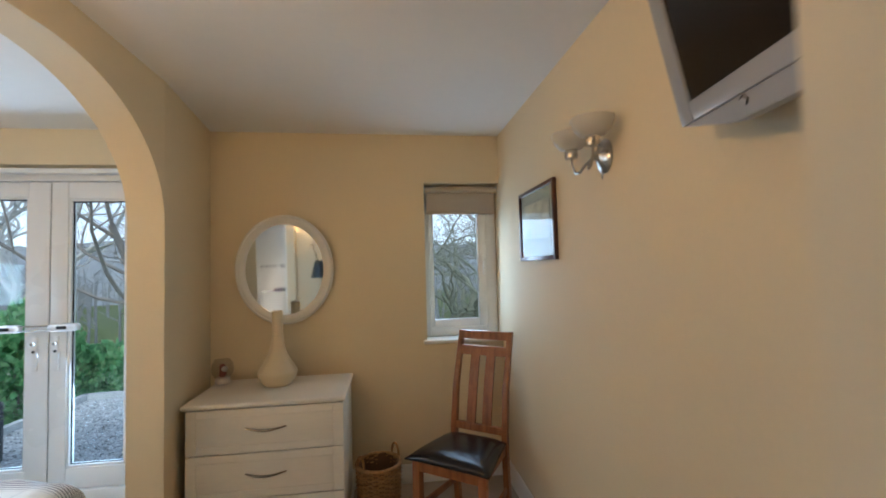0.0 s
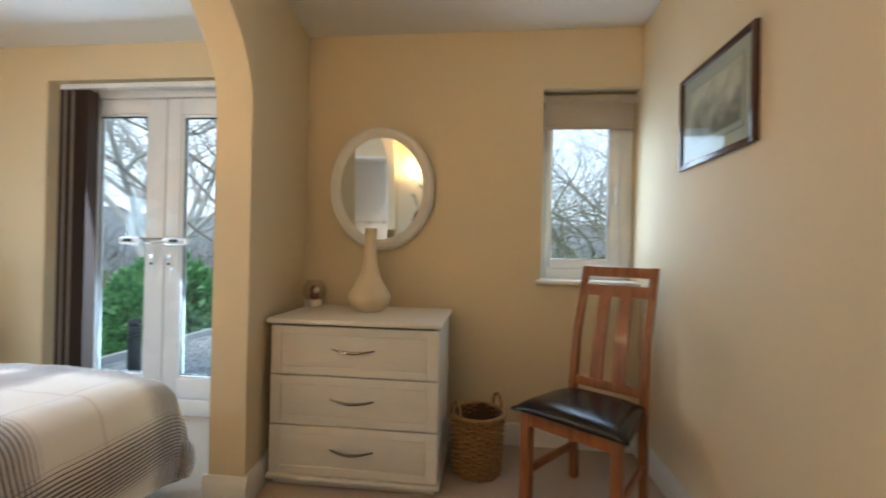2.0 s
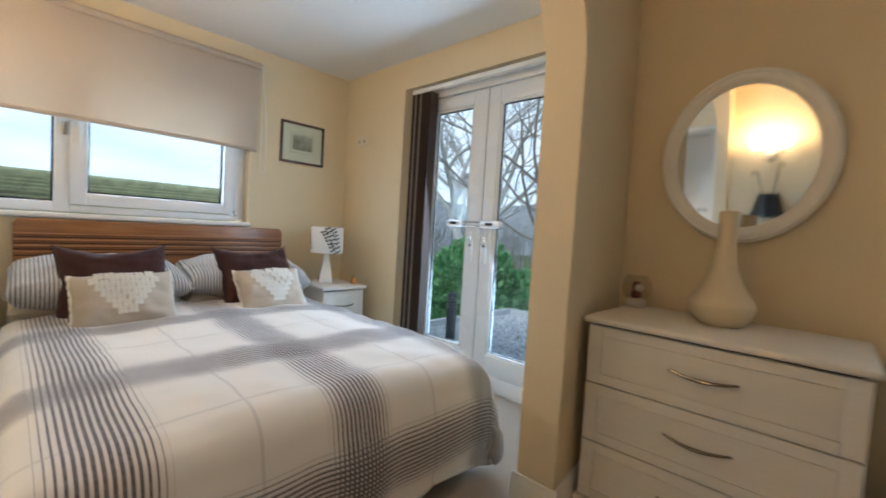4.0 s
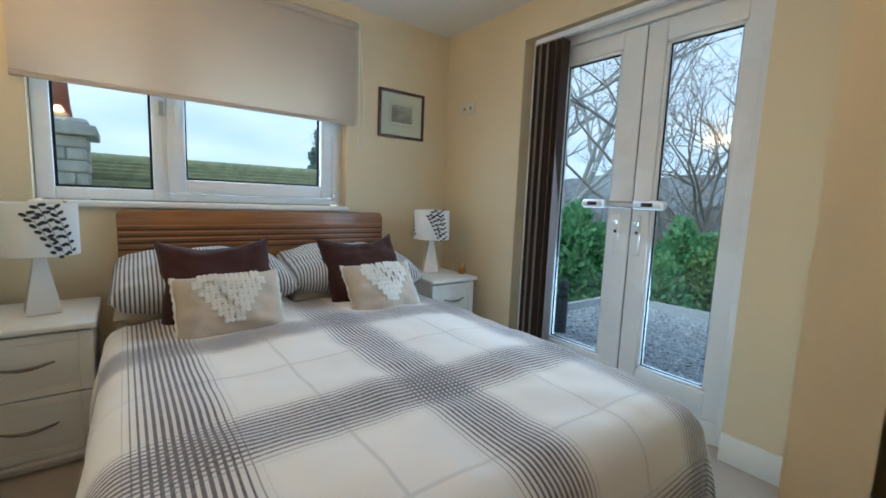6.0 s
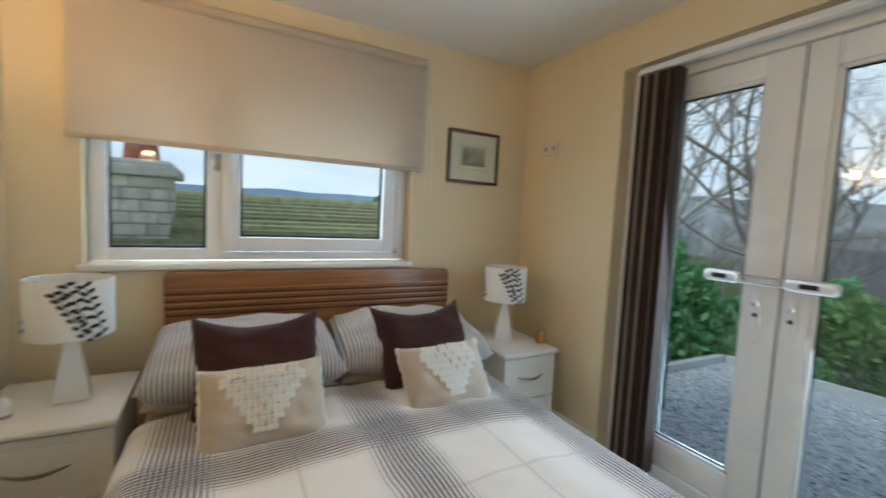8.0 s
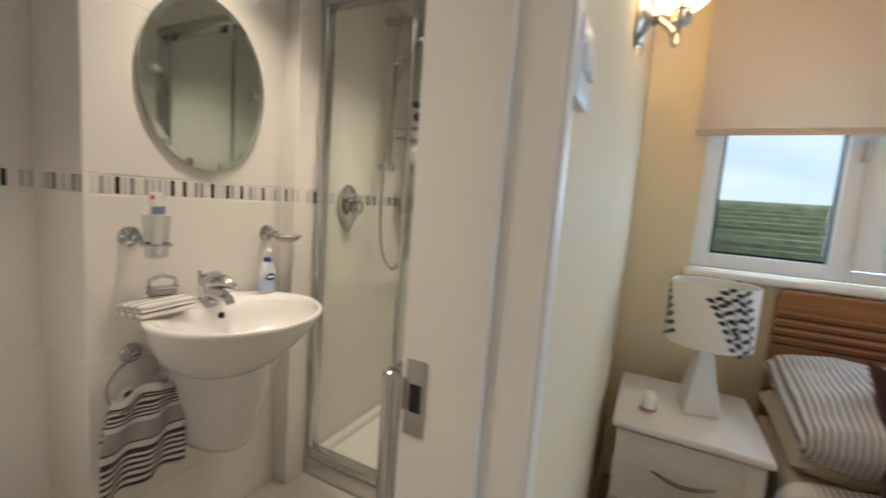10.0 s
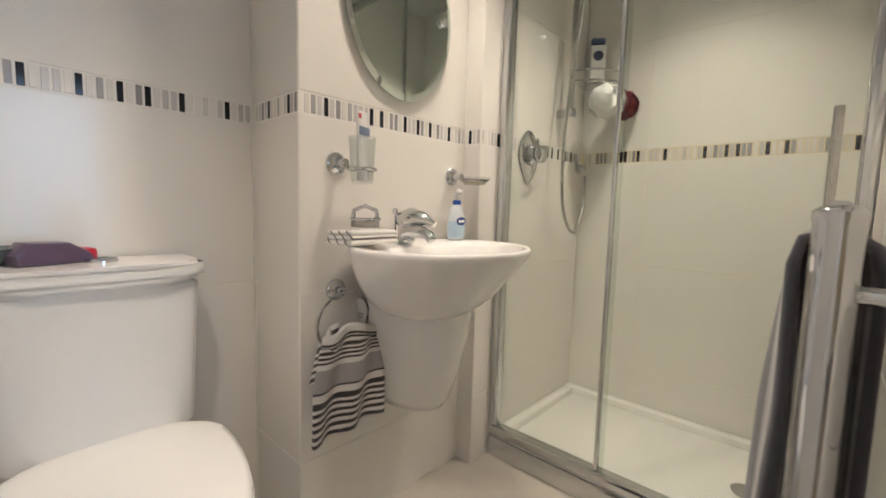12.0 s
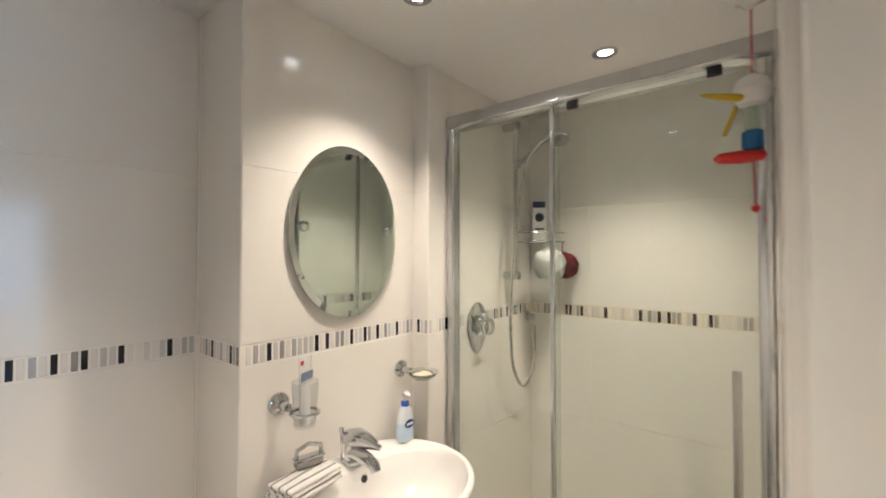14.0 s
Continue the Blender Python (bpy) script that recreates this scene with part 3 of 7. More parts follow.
for n, a in (("sash_stile", (1.083, 1.112, 1.022, 1.998)), ("sash_stile", (1.443, 1.502, 1.022, 1.998)), ("sash_rail", (1.112, 1.443, 1.022, 1.078)), ("sash_rail", (1.112, 1.443, 1.93, 1.998))):
    part(n, bm_box(a[0], a[1], Y2 - 0.03, Y2 + 0.03, a[2], a[3], 0.005), UPVC, w2)
p = part("pane", bm_box(1.11, 1.445, Y2 + 0.01, Y2 + 0.016, 1.076, 1.932), GLASS, w2, "clear window pane", smooth=0)
p.visible_shadow = False
hd = part("handle", bm_box(1.468, 1.49, Y2 - 0.045, Y2 - 0.03, 1.47, 1.54, 0.004), UPVC, w2, "white lever handle")
part("lever", bm_box(1.470, 1.488, Y2 - 0.062, Y2 - 0.045, 1.40, 1.50, 0.005), UPVC, hd)
part("window_sill", bm_box(1.015, 1.583, YN - 0.03, Y2 - 0.005, 0.928, 0.955, 0.008, seg=3), GLOSSW, w2, "white painted window board")


def roller_blind(name, axis, lo, hi, z0, z1, depth, label, sgn):
    """A blind on a roller with a weighted hem; axis: the one it runs along."""
    rb = thing(name, (0, 0, 0), 0, label, "roller blind")

    def slab(a, b, d0, d1, c, e, bev):
        d0, d1 = sorted((depth + sgn * d0, depth + sgn * d1))
        return bm_box(*((a, b, d0, d1) if axis == "x" else (d0, d1, a, b)), c, e, bev)

    cloth = part("fabric", slab(lo + 0.012, hi - 0.012, 0.0, 0.002, z0, z1, 0.0), BLINDM, rb, smooth=0)
    part("hem_bar", slab(lo + 0.01, hi - 0.01, -0.005, 0.007, z0 - 0.004, z0 + 0.022, 0.004), BLINDM, rb, "stitched hem bar")
    roll = [(lo, depth, z1), (hi, depth, z1)] if axis == "x" else [(depth, lo, z1), (depth, hi, z1)]
    part("roller", tube(roll, 0.024, 14), BLINDM, rb)
    for e in (lo - 0.006, hi - 0.004):
        part("bracket", slab(e, e + 0.010, -0.022, 0.022, z1 - 0.024, z1 + 0.026, 0.003), UPVC, rb, "white end bracket")
    return rb


b1 = roller_blind("roller_blind", "y", 0.865, 2.565, 1.605, 2.255, -2.925, "cream fabric roller blind half lowered over the bed window", -1)
part("chain", tube([(-2.92, 2.575, 2.25), (-2.92, 2.582, 1.75)] + [(-2.92, 2.60 + 0.022 * math.cos(radians(a)), 1.47 + 0.03 * math.sin(radians(a))) for a in range(170, 371, 20)] + [(-2.92, 2.62, 1.8), (-2.92, 2.578, 2.25)], 0.0022, 5), UPVC, b1, "white bead chain")
roller_blind("roller_blind", "x", 1.05, 1.578, 1.845, 2.02, 3.455, "cream fabric roller blind rolled nearly up", 1)

# vertical blind, drawn to one side
vb = thing("vertical_blind", (0, 0, 0), 0, "brown and beige vertical blind drawn to one side", "vertical blind")
part("headrail", bm_box(FD[0] + 0.09, FD[1] - 0.01, 3.385, 3.43, 2.118, 2.150, 0.004), UPVC, vb, "white headrail")
for i in range(18):
    x = FD[0] + 0.108 + i * 0.0118
    b = part("slat", bm_box(-0.0012, 0.0012, -0.042, 0.042, 0, 2.03), PALEV if i % 5 == 3 else BROWNV, vb, smooth=0)
    b.matrix_basis = pose(x, 3.412 + 0.006 * math.sin(i * 2.1), 0.075, 0, 0, random.uniform(-12, 5))
part("bottom_chain", tube([(FD[0] + 0.10, 3.39, 0.085), (FD[0] + 0.32, 3.39, 0.083)], 0.002, 5), UPVC, vb)

# ---- bathroom door frame ----
dfm = thing("door_frame_shower_room", (0, 0, 0), 0, "white gloss door lining with architrave and steel strike plate", "door frame", kind="structure")
for a in ((-1.32, -1.29), (-0.52, -0.49)):
    part("lining", bm_box(a[0] + 0.001, a[1], 0.515, 0.675, 0, 2.03, 0.003), GLOSSW, dfm)
part("lining_head", bm_box(-1.319, -0.491, 0.515, 0.675, 2.03, 2.059, 0.003), GLOSSW, dfm)
part("door_stop", bm_box(-1.29, -1.278, 0.585, 0.625, 0, 2.03, 0.003), GLOSSW, dfm)
for x0, x1 in ((-1.318, -1.294), (-0.516, -0.492)):
    part("edge_bead", bm_box(x0, x1, YS + 0.001, YS + 0.012, 0, 2.055, 0.004, seg=3), GLOSSW, dfm, "white rounded edge bead")
st = part("strike_plate", bm_box(-1.290, -1.2875, 0.523, 0.551, 0.965, 1.060, 0.001), BRUSHED, dfm, "steel strike plate")
# no hole is cut: a black patch gives its dark inside
part("latch_hole", bm_box(-1.2876, -1.2868, 0.530, 0.546, 0.995, 1.030, 0.0), BLACKP, st)
part("strike_lip", bm_box(-1.292, -1.284, 0.512, 0.524, 0.995, 1.035, 0.002), BRUSHED, st)

# ---- shower room shell ----
structure("ceiling_shower_room", bm_box(-2.90, -0.36, -1.05, 0.52, BZ, BZ + 0.1), CEIL, "white painted low ceiling")
structure("floor_shower_room", bm_box(-2.90, -0.36, -1.05, 0.60, -0.2, 0.0), surface("cream_vinyl_floor", (0.55, 0.51, 0.44), 0.35, vary=0.08, scale=15), "cream vinyl floor")
BW, TW, SW, RX, SX = -0.577, -0.85, -0.505, -1.42, -2.075      # faces of basin, toilet and valve walls; return and step
structure("wall_shower_room_south", bm_box(-2.90, -0.36, -1.10, TW - 0.0012, -0.02, BZ), GROUT, "grouted wall behind the tiles")
structure("wall_shower_room_basin", bm_box(SX, RX - 0.0012, TW - 0.0012, BW - 0.0012, 0, BZ), GROUT, "boxed-out wall behind the basin")
structure("wall_shower_room_valve", bm_box(-2.893, SX - 0.0012, TW - 0.0012, SW - 0.0012, 0, BZ), GROUT, "boxed-out wall behind the shower valve")
structure("wall_shower_room_east", bm_box(-0.37, -0.36, -1.1, 0.52, 0, BZ), surface("shower_room_white_paint", (0.78, 0.75, 0.70), 0.6), "white painted wall")
structure("wall_shower_room_north", pieces_with_openings("y", 0.505, 0.52, -2.90, -0.37, 0, BZ, [(-1.32, -0.49, 0, 2.06)]), TILE, "cream tiled wall by the doorway")

# ---- bed ----
BED_Y0, BED_Y1, BED_XF, BED_Z = 1.215, 2.715, -0.715, 0.535
bed = thing("bed", (0, 0, 0), 0, "double bed made up with cherry wood headboard and divan base", "bed")
hb = bmesh.new()
prism([(1.228, 0.30), (2.775, 0.30), (2.775, 0.975), (2.765, 0.998), (2.745, 1.006), (1.258, 1.006), (1.238, 0.998), (1.228, 0.975)], -2.945, -2.905, "x", bm=hb, bevel=0.006)
head = part("headboard", hb, CHERRY, bed, "cherry veneer headboard with grooves")
for z in (0.795, 0.830, 0.865, 0.900):
    # flat dark strip on the board paints the shade of a groove
    part("groove", bm_box(-2.9045, -2.9035, 1.233, 2.770, z - 0.004, z + 0.004), surface("groove_shade", (0.06, 0.022, 0.009), 0.7), head)
    part("moulding", tube([(-2.906, 1.231, z + 0.0165), (-2.906, 2.772, z + 0.0165)], 0.0085, 8), CHERRY, head)
part("divan_base", bm_box(-2.90, BED_XF - 0.03, BED_Y0 + 0.02, BED_Y1 - 0.02, 0.06, 0.32, 0.02), surface("cream_divan_fabric", (0.55, 0.45, 0.34), 0.9, vary=0.08, scale=150), bed, "cream fabric divan base")
for x in (-2.7, -0.9):
    for y in (BED_Y0 + 0.15, BED_Y1 - 0.15):
        part("castor", lathe([(0.025, 0), (0.025, 0.06)], 12, at=(x, y, 0)), BLACKP, bed)
part("mattress", bm_box(-2.90, BED_XF - 0.02, BED_Y0 + 0.01, BED_Y1 - 0.01, 0.32, 0.500, 0.035, seg=4), surface("white_mattress_cover", (0.75, 0.72, 0.66), 0.9, vary=0.04), bed)
part("bed_sheet", bm_box(-2.88, -2.2, BED_Y0 - 0.004, BED_Y1 + 0.004, 0.40, 0.512, 0.03, seg=3), surface("cream_cotton_sheet", (0.66, 0.56, 0.42), 0.9, vary=0.05, scale=120, bump=0.2, bump_scale=60), bed, "cream cotton sheet")


def drape(d, r, drop):
    """Outward and downward run of cloth that goes d past an edge of radius r."""
    if d <= 0:
        return 0.0, 0.0
    q = r * math.pi / 2
    if d < q:
        return r * math.sin(d / r), r * (1 - math.cos(d / r))
    return r + 0.05 * (d - q) + 0.022 * math.sin(min((d - q) / 0.30, 1.0) * math.pi), r + (d - q)


def duvet_mesh():
    bm, nu, nv = bmesh.new(), 92, 96
    u0, u1, v0, v1 = -2.36, BED_XF + 0.55, BED_Y0 - 0.46, BED_Y1 + 0.54
    grid, cloth = [], []
    for i in range(nu + 1):
        row = []
        for j in range(nv + 1):
            u, v = u0 + (u1 - u0) * i / nu, v0 + (v1 - v0) * j / nv
            du = max(u - BED_XF + 0.06, 0)
            nar = 0.075 * max(0.0, min(1.0, (u + 1.35) / 0.6)) ** 1.5
            dv = max(v - BED_Y1 + 0.05 + nar, BED_Y0 + 0.05 - v, 0)
            sv = 1 if v > 2 else -1
            ou, zu = drape(du, 0.11, 0)
            ov, zv = drape(dv, 0.10, 0)
            x, y = min(u, BED_XF - 0.06) + ou, min(max(v, BED_Y0 + 0.05), BED_Y1 - 0.05 - nar) + sv * ov
            drop = max(zu, zv) + 0.18 * min(zu, zv)
            puff = 0.030 * math.exp(-((u + 1.5) / 0.9) ** 2) * math.cos((v - 1.98) * 1.7)
            z = BED_Z + puff - drop
            flat = 1.0 if drop < 0.02 else 0.4
            n1 = noise.noise((u * 2.6, v * 2.6, 1.3)) * 0.020 + noise.noise((u * 6, v * 6, 4.1)) * 0.011 + noise.noise((u * 13, v * 11, 9)) * 0.005
            z += n1 * flat
            if zu > 0.02:
                x += (noise.noise((v * 5.0, 2.2, 0)) * 0.030 + 0.014 * math.sin(v * 19 + 1.0)) * min(zu * 3, 1)
            if zv > 0.02:
                y += sv * (noise.noise((u * 4.4, 7.2, 0)) * 0.026 + 0.012 * math.sin(u * 17)) * min(zv * 3, 1)
            if zu > 0.06 and zv > 0.06:      # corner fold
                k = min(zu, zv)
                x, y = x + 0.10 * k, y + sv * 0.05 * k
            z += 0.03 * (1 - min(1.0, i / 4)) * 0.4
            row.append(bm.verts.new((x, y, max(z, 0.085 + 0.02 * math.sin(u * 9 + v * 7)))))
            cloth.append((u, v))
        grid.append(row)
    for i in range(nu):
        for j in range(nv):
            bm.faces.new((grid[i][j], grid[i + 1][j], grid[i + 1][j + 1], grid[i][j + 1]))
    bm.verts.index_update()
    return bm, cloth


bm, cloth = duvet_mesh()
duvet = solid("duvet", bm, plaid("plaid_duvet_cotton", -1.175, 0.74, 1.352, 0.655, pitch=0.0158), "cream duvet with grey and black plaid stripes on the bed", "duvet", smooth=80)
cloth_uv(duvet, lambda co, i: cloth[i])
md = duvet.modifiers.new("thick", "SOLIDIFY"); md.thickness = 0.022; md.offset = -1
md = duvet.modifiers.new("soft", "SUBSURF"); md.levels = md.render_levels = 1


def cushion_depth(a, b, d, side, seed, full):
    """Half thickness of a cushion at a, b (-1 to 1 across and up), with its creases."""
    thick = (max(0.0, 1 - abs(a) ** 2.6) * max(0.0, 1 - abs(b) ** 2.6)) ** full
    wr = 0.020 * noise.noise((a * 2.1 + seed, b * 2.1, side)) + 0.007 * noise.noise((a * 5 + seed, b * 5, side)) + 0.003 * noise.noise((a * 13 + seed, b * 9, side))
    return thick * d / 2 + wr * min(1.0, thick * 2.0)


def cushion_bm(w, h, d, n=26, corner=0.10, sag=0.0, seed=0, full=0.55):
    """A stuffed cushion: x across, z up, y through; ears at its corners."""
    bm = bmesh.new()
    sheets = []
    for side in (1, -1):
        g = []
        for i in range(n + 1):
            row = []
            for j in range(n + 1):
                a, b = 2 * i / n - 1, 2 * j / n - 1
                pull = 1 - corner * (1 - abs(b) ** 2) * abs(a) ** 2 * 0.5
                pulz = 1 - corner * (1 - abs(a) ** 2) * abs(b) ** 2
                x, z = a * w / 2 * pull, b * h / 2 * pulz - sag * (1 - a * a) * max(b, 0)
                row.append(bm.verts.new((x, side * cushion_depth(a, b, d, side, seed, full), z + h / 2)))
            g.append(row)
        sheets.append(g)
        for i in range(n):
            for j in range(n):
                q = (g[i][j], g[i + 1][j], g[i + 1][j + 1], g[i][j + 1])
                bm.faces.new(q if side < 0 else q[::-1])
    bmesh.ops.remove_doubles(bm, verts=bm.verts, dist=1e-4)
    return bm


def cushion(name, m, w, h, d, mat, label, seed=0, corner=0.10, sag=0.0, uv=False, full=0.55):
    bm = cushion_bm(w, h, d, corner=corner, sag=sag, seed=seed, full=full)
    ob = solid(name, bm, mat, label, "cushion" if name != "pillow" else "pillow", smooth=60)
    if uv:
        cloth_uv(ob, lambda co, i: (co.x, co.z))
    ob.matrix_basis = m
    return ob


PILLOWM = striped("striped_pillow_cotton", "X", (0.72, 0.69, 0.65), (0.12, 0.10, 0.105), 0.0165, 0.12, 0.45, 0.006)
PILLOWB = surface("plain_cream_pillow", (0.66, 0.56, 0.42), 0.9, vary=0.05, scale=120)
for y, sd in ((1.575, 1), (2.330, 5)):
    cushion("pillow", pose(-2.390, y, 0.555, -86, 0, 90), 0.74, 0.50, 0.16, PILLOWB, "plain cream pillow under a striped one", sd, 0.04, full=0.38)
    cushion("pillow", pose(-2.315, y + 0.005, 0.645, -82, 0, 90 - sd), 0.775, 0.55, 0.245, PILLOWM, "cream pillow with thin dark stripes", sd + 2, 0.04, uv=True, full=0.36)
for y, rz, sd in ((1.612, 89, 3), (2.372, 93, 8)):
    cushion("cushion", pose(-2.255, y, 0.505, -31, -1, rz), 0.50, 0.45, 0.18, PLUM, "square dark plum cushion leaning on the pillows", sd, 0.15, 0.035, full=0.48)


def lace_cushion(m, w, h, d, seed, label):
    root_c = thing("lace_cushion", (0, 0, 0), 0, label, "cushion")
    root_c.matrix_basis = m
    part("cover", cushion_bm(w, h, d, corner=0.09, seed=seed), LINEN, root_c, smooth=60)
    # crocheted flowers in a downward triangle, each of four petals with open gaps between
    fl = bmesh.new()
    for q in range(4):
        a0 = q * math.pi / 2 + math.pi / 4
        ring = [fl.verts.new((0.0132 * math.cos(a0) + 0.0118 * math.cos(a0 + c * math.pi / 3), -0.0035, 0.0132 * math.sin(a0) + 0.0118 * math.sin(a0 + c * math.pi / 3))) for c in range(6)]
        top = fl.verts.new((0.0135 * math.cos(a0), -0.0060, 0.0135 * math.sin(a0)))
        for c in range(6):
            fl.faces.new((ring[c], ring[(c + 1) % 6], top))
    fme = mesh_of("flower", fl, CREAMLACE)
    for r in range(7):
        cnt = (6, 7, 6, 5, 4, 3, 2)[r]
        for c in range(cnt):
            x, z = (c - (cnt - 1) / 2) * 0.0400, h * 0.86 - r * 0.0305
            a, b = 2 * x / w, 2 * z / h - 1
            f = new("flower", fme)
            f.parent = root_c
            f.matrix_basis = pose(x, -cushion_depth(a, b, d, -1, seed, 0.55) - 0.003, z, -24 * b, 0, 18 * a)
    # scalloped ends
    for s in (-1, 1):
        bm = bmesh.new()
        pts = []
        for i in range(41):
            z = h * i / 40
            pts.append((s * (w / 2 * (1 - 0.045 * (1 - (2 * z / h - 1) ** 2)) + 0.003 + 0.006 * abs(math.sin(i * math.pi / 5 + 0.4 * math.sin(i)))), z))
        lo = [bm.verts.new((s * (w / 2 - 0.02), 0.003 * math.sin(z * 70), z)) for _, z in pts]
        hi = [bm.verts.new((x, 0.005 * math.sin(z * 60), z)) for x, z in pts]
        for i in range(40):
            bm.faces.new((lo[i], hi[i], hi[i + 1], lo[i + 1]))
        e = part("lace_edge", bm, CREAMLACE, root_c, "scalloped lace edge")
        md = e.modifiers.new("thick", "SOLIDIFY"); md.thickness = 0.003
    return root_c


lace_cushion(pose(-2.025, 1.610, 0.515, -34, -2, 88), 0.418, 0.298, 0.15, 2, "beige linen cushion with a triangle of cream lace flowers")
lace_cushion(pose(-2.035, 2.352, 0.515, -34, 0, 94), 0.418, 0.298, 0.15, 6, "beige linen cushion with a triangle of cream lace flowers")


# ---- drawer furniture ----
def bow_handle(parent, x, y, z, w):
    """A bowed bar handle on a drawer front that faces -y."""
    pts = [(x - w / 2 + w * i / 14, y - 0.004 - 0.022 * math.sin(math.pi * i / 14), z - 0.010 * math.sin(math.pi * i / 14)) for i in range(15)]
    rs = [0.0035 + 0.0035 * math.sin(math.pi * i / 14) for i in range(15)]
    return part("handle", tube(pts, rs, 8), NICKEL, parent, "bowed brushed nickel handle")


def drawers(name, m, w, d, h, n, label, category, group=""):
    """A white chest of n drawers, its front to -y, base at z 0, standing on the middle of its footprint."""
    r = thing(name, (0, 0, 0), 0, label, category, group)
    r.matrix_basis = m
    base, top = 0.030, 0.026
    part("plinth", bm_box(-w / 2 + 0.03, w / 2 - 0.03, -d / 2 + 0.045, d / 2 - 0.01, 0.0, base), LAMIN, r)
    part("bottom_panel", bm_box(-w / 2 + 0.004, w / 2 - 0.004, -d / 2 + 0.012, d / 2, base, base + 0.022, 0.006), LAMIN, r)
    for s in (-1, 1):
        part("side_panel", bm_box(*sorted((s * (w / 2 - 0.015), s * (w / 2 - 0.033))), -d / 2 + 0.042, d / 2 - 0.004, base + 0.022, h - top, 0.001), LAMIN, r)
    part("back_panel", bm_box(-w / 2 + 0.033, w / 2 - 0.033, d / 2 - 0.012, d / 2 - 0.005, base + 0.022, h - top), LAMIN, r)
    part("top", bm_box(-w / 2, w / 2, -d / 2, d / 2, h - top, h, 0.009, seg=3), LAMIN, r, "white moulded top")
    fw, z0, z1 = w - 0.034, base + 0.026, h - top - 0.006
    fh = (z1 - z0) / n
    # near-black sheet behind the fronts paints shade into the drawer gaps
    part("carcass_shadow_gap", bm_box(-w / 2 + 0.034, w / 2 - 0.034, -d / 2 + 0.048, -d / 2 + 0.058, z0, z1), GAPSHADE, r)
    for i in range(n):
        a, b = z0 + i * fh + 0.0025, z0 + (i + 1) * fh - 0.0035
        dr = part("drawer", bm_box(-fw / 2, fw / 2, -d / 2 + 0.026, -d / 2 + 0.044, a, b, 0.003), LAMIN, r, "white woodgrain drawer front")
        # raised frame round a sunk field
        fr = 0.052 if w > 0.6 else 0.042
        frame_bm = bmesh.new()
        for q in ((-fw / 2, -fw / 2 + fr, a, b), (fw / 2 - fr, fw / 2, a, b), (-fw / 2 + fr, fw / 2 - fr, a, a + fr * 0.75), (-fw / 2 + fr, fw / 2 - fr, b - fr * 0.75, b)):
            bm_box(q[0], q[1], -d / 2 + 0.0215, -d / 2 + 0.0265, q[2], q[3], 0.002, bm=frame_bm, seg=1)
        part("drawer_frame", frame_bm, LAMIN, dr)
        bow_handle(dr, 0, -d / 2 + 0.022, (a + b) / 2 + 0.012, 0.205 if w > 0.6 else 0.175)
    return r


drawers("chest_of_drawers", pose(0.128, 3.035, 0, 0, 0, 0), 0.825, 0.52, 0.782, 3, "white woodgrain chest of three drawers with bowed steel handles", "chest of drawers")
drawers("bedside_cabinet", pose(-2.545, 0.938, 0, 0, 0, 90), 0.44, 0.49, 0.585, 2, "white two-drawer bedside cabinet beside the bed", "bedside cabinet", "bedside cabinets")
drawers("bedside_cabinet", pose(-2.610, 3.060, 0, 0, 0, 90), 0.40, 0.49, 0.585, 2, "white two-drawer bedside cabinet beside the bed", "bedside cabinet", "bedside cabinets")


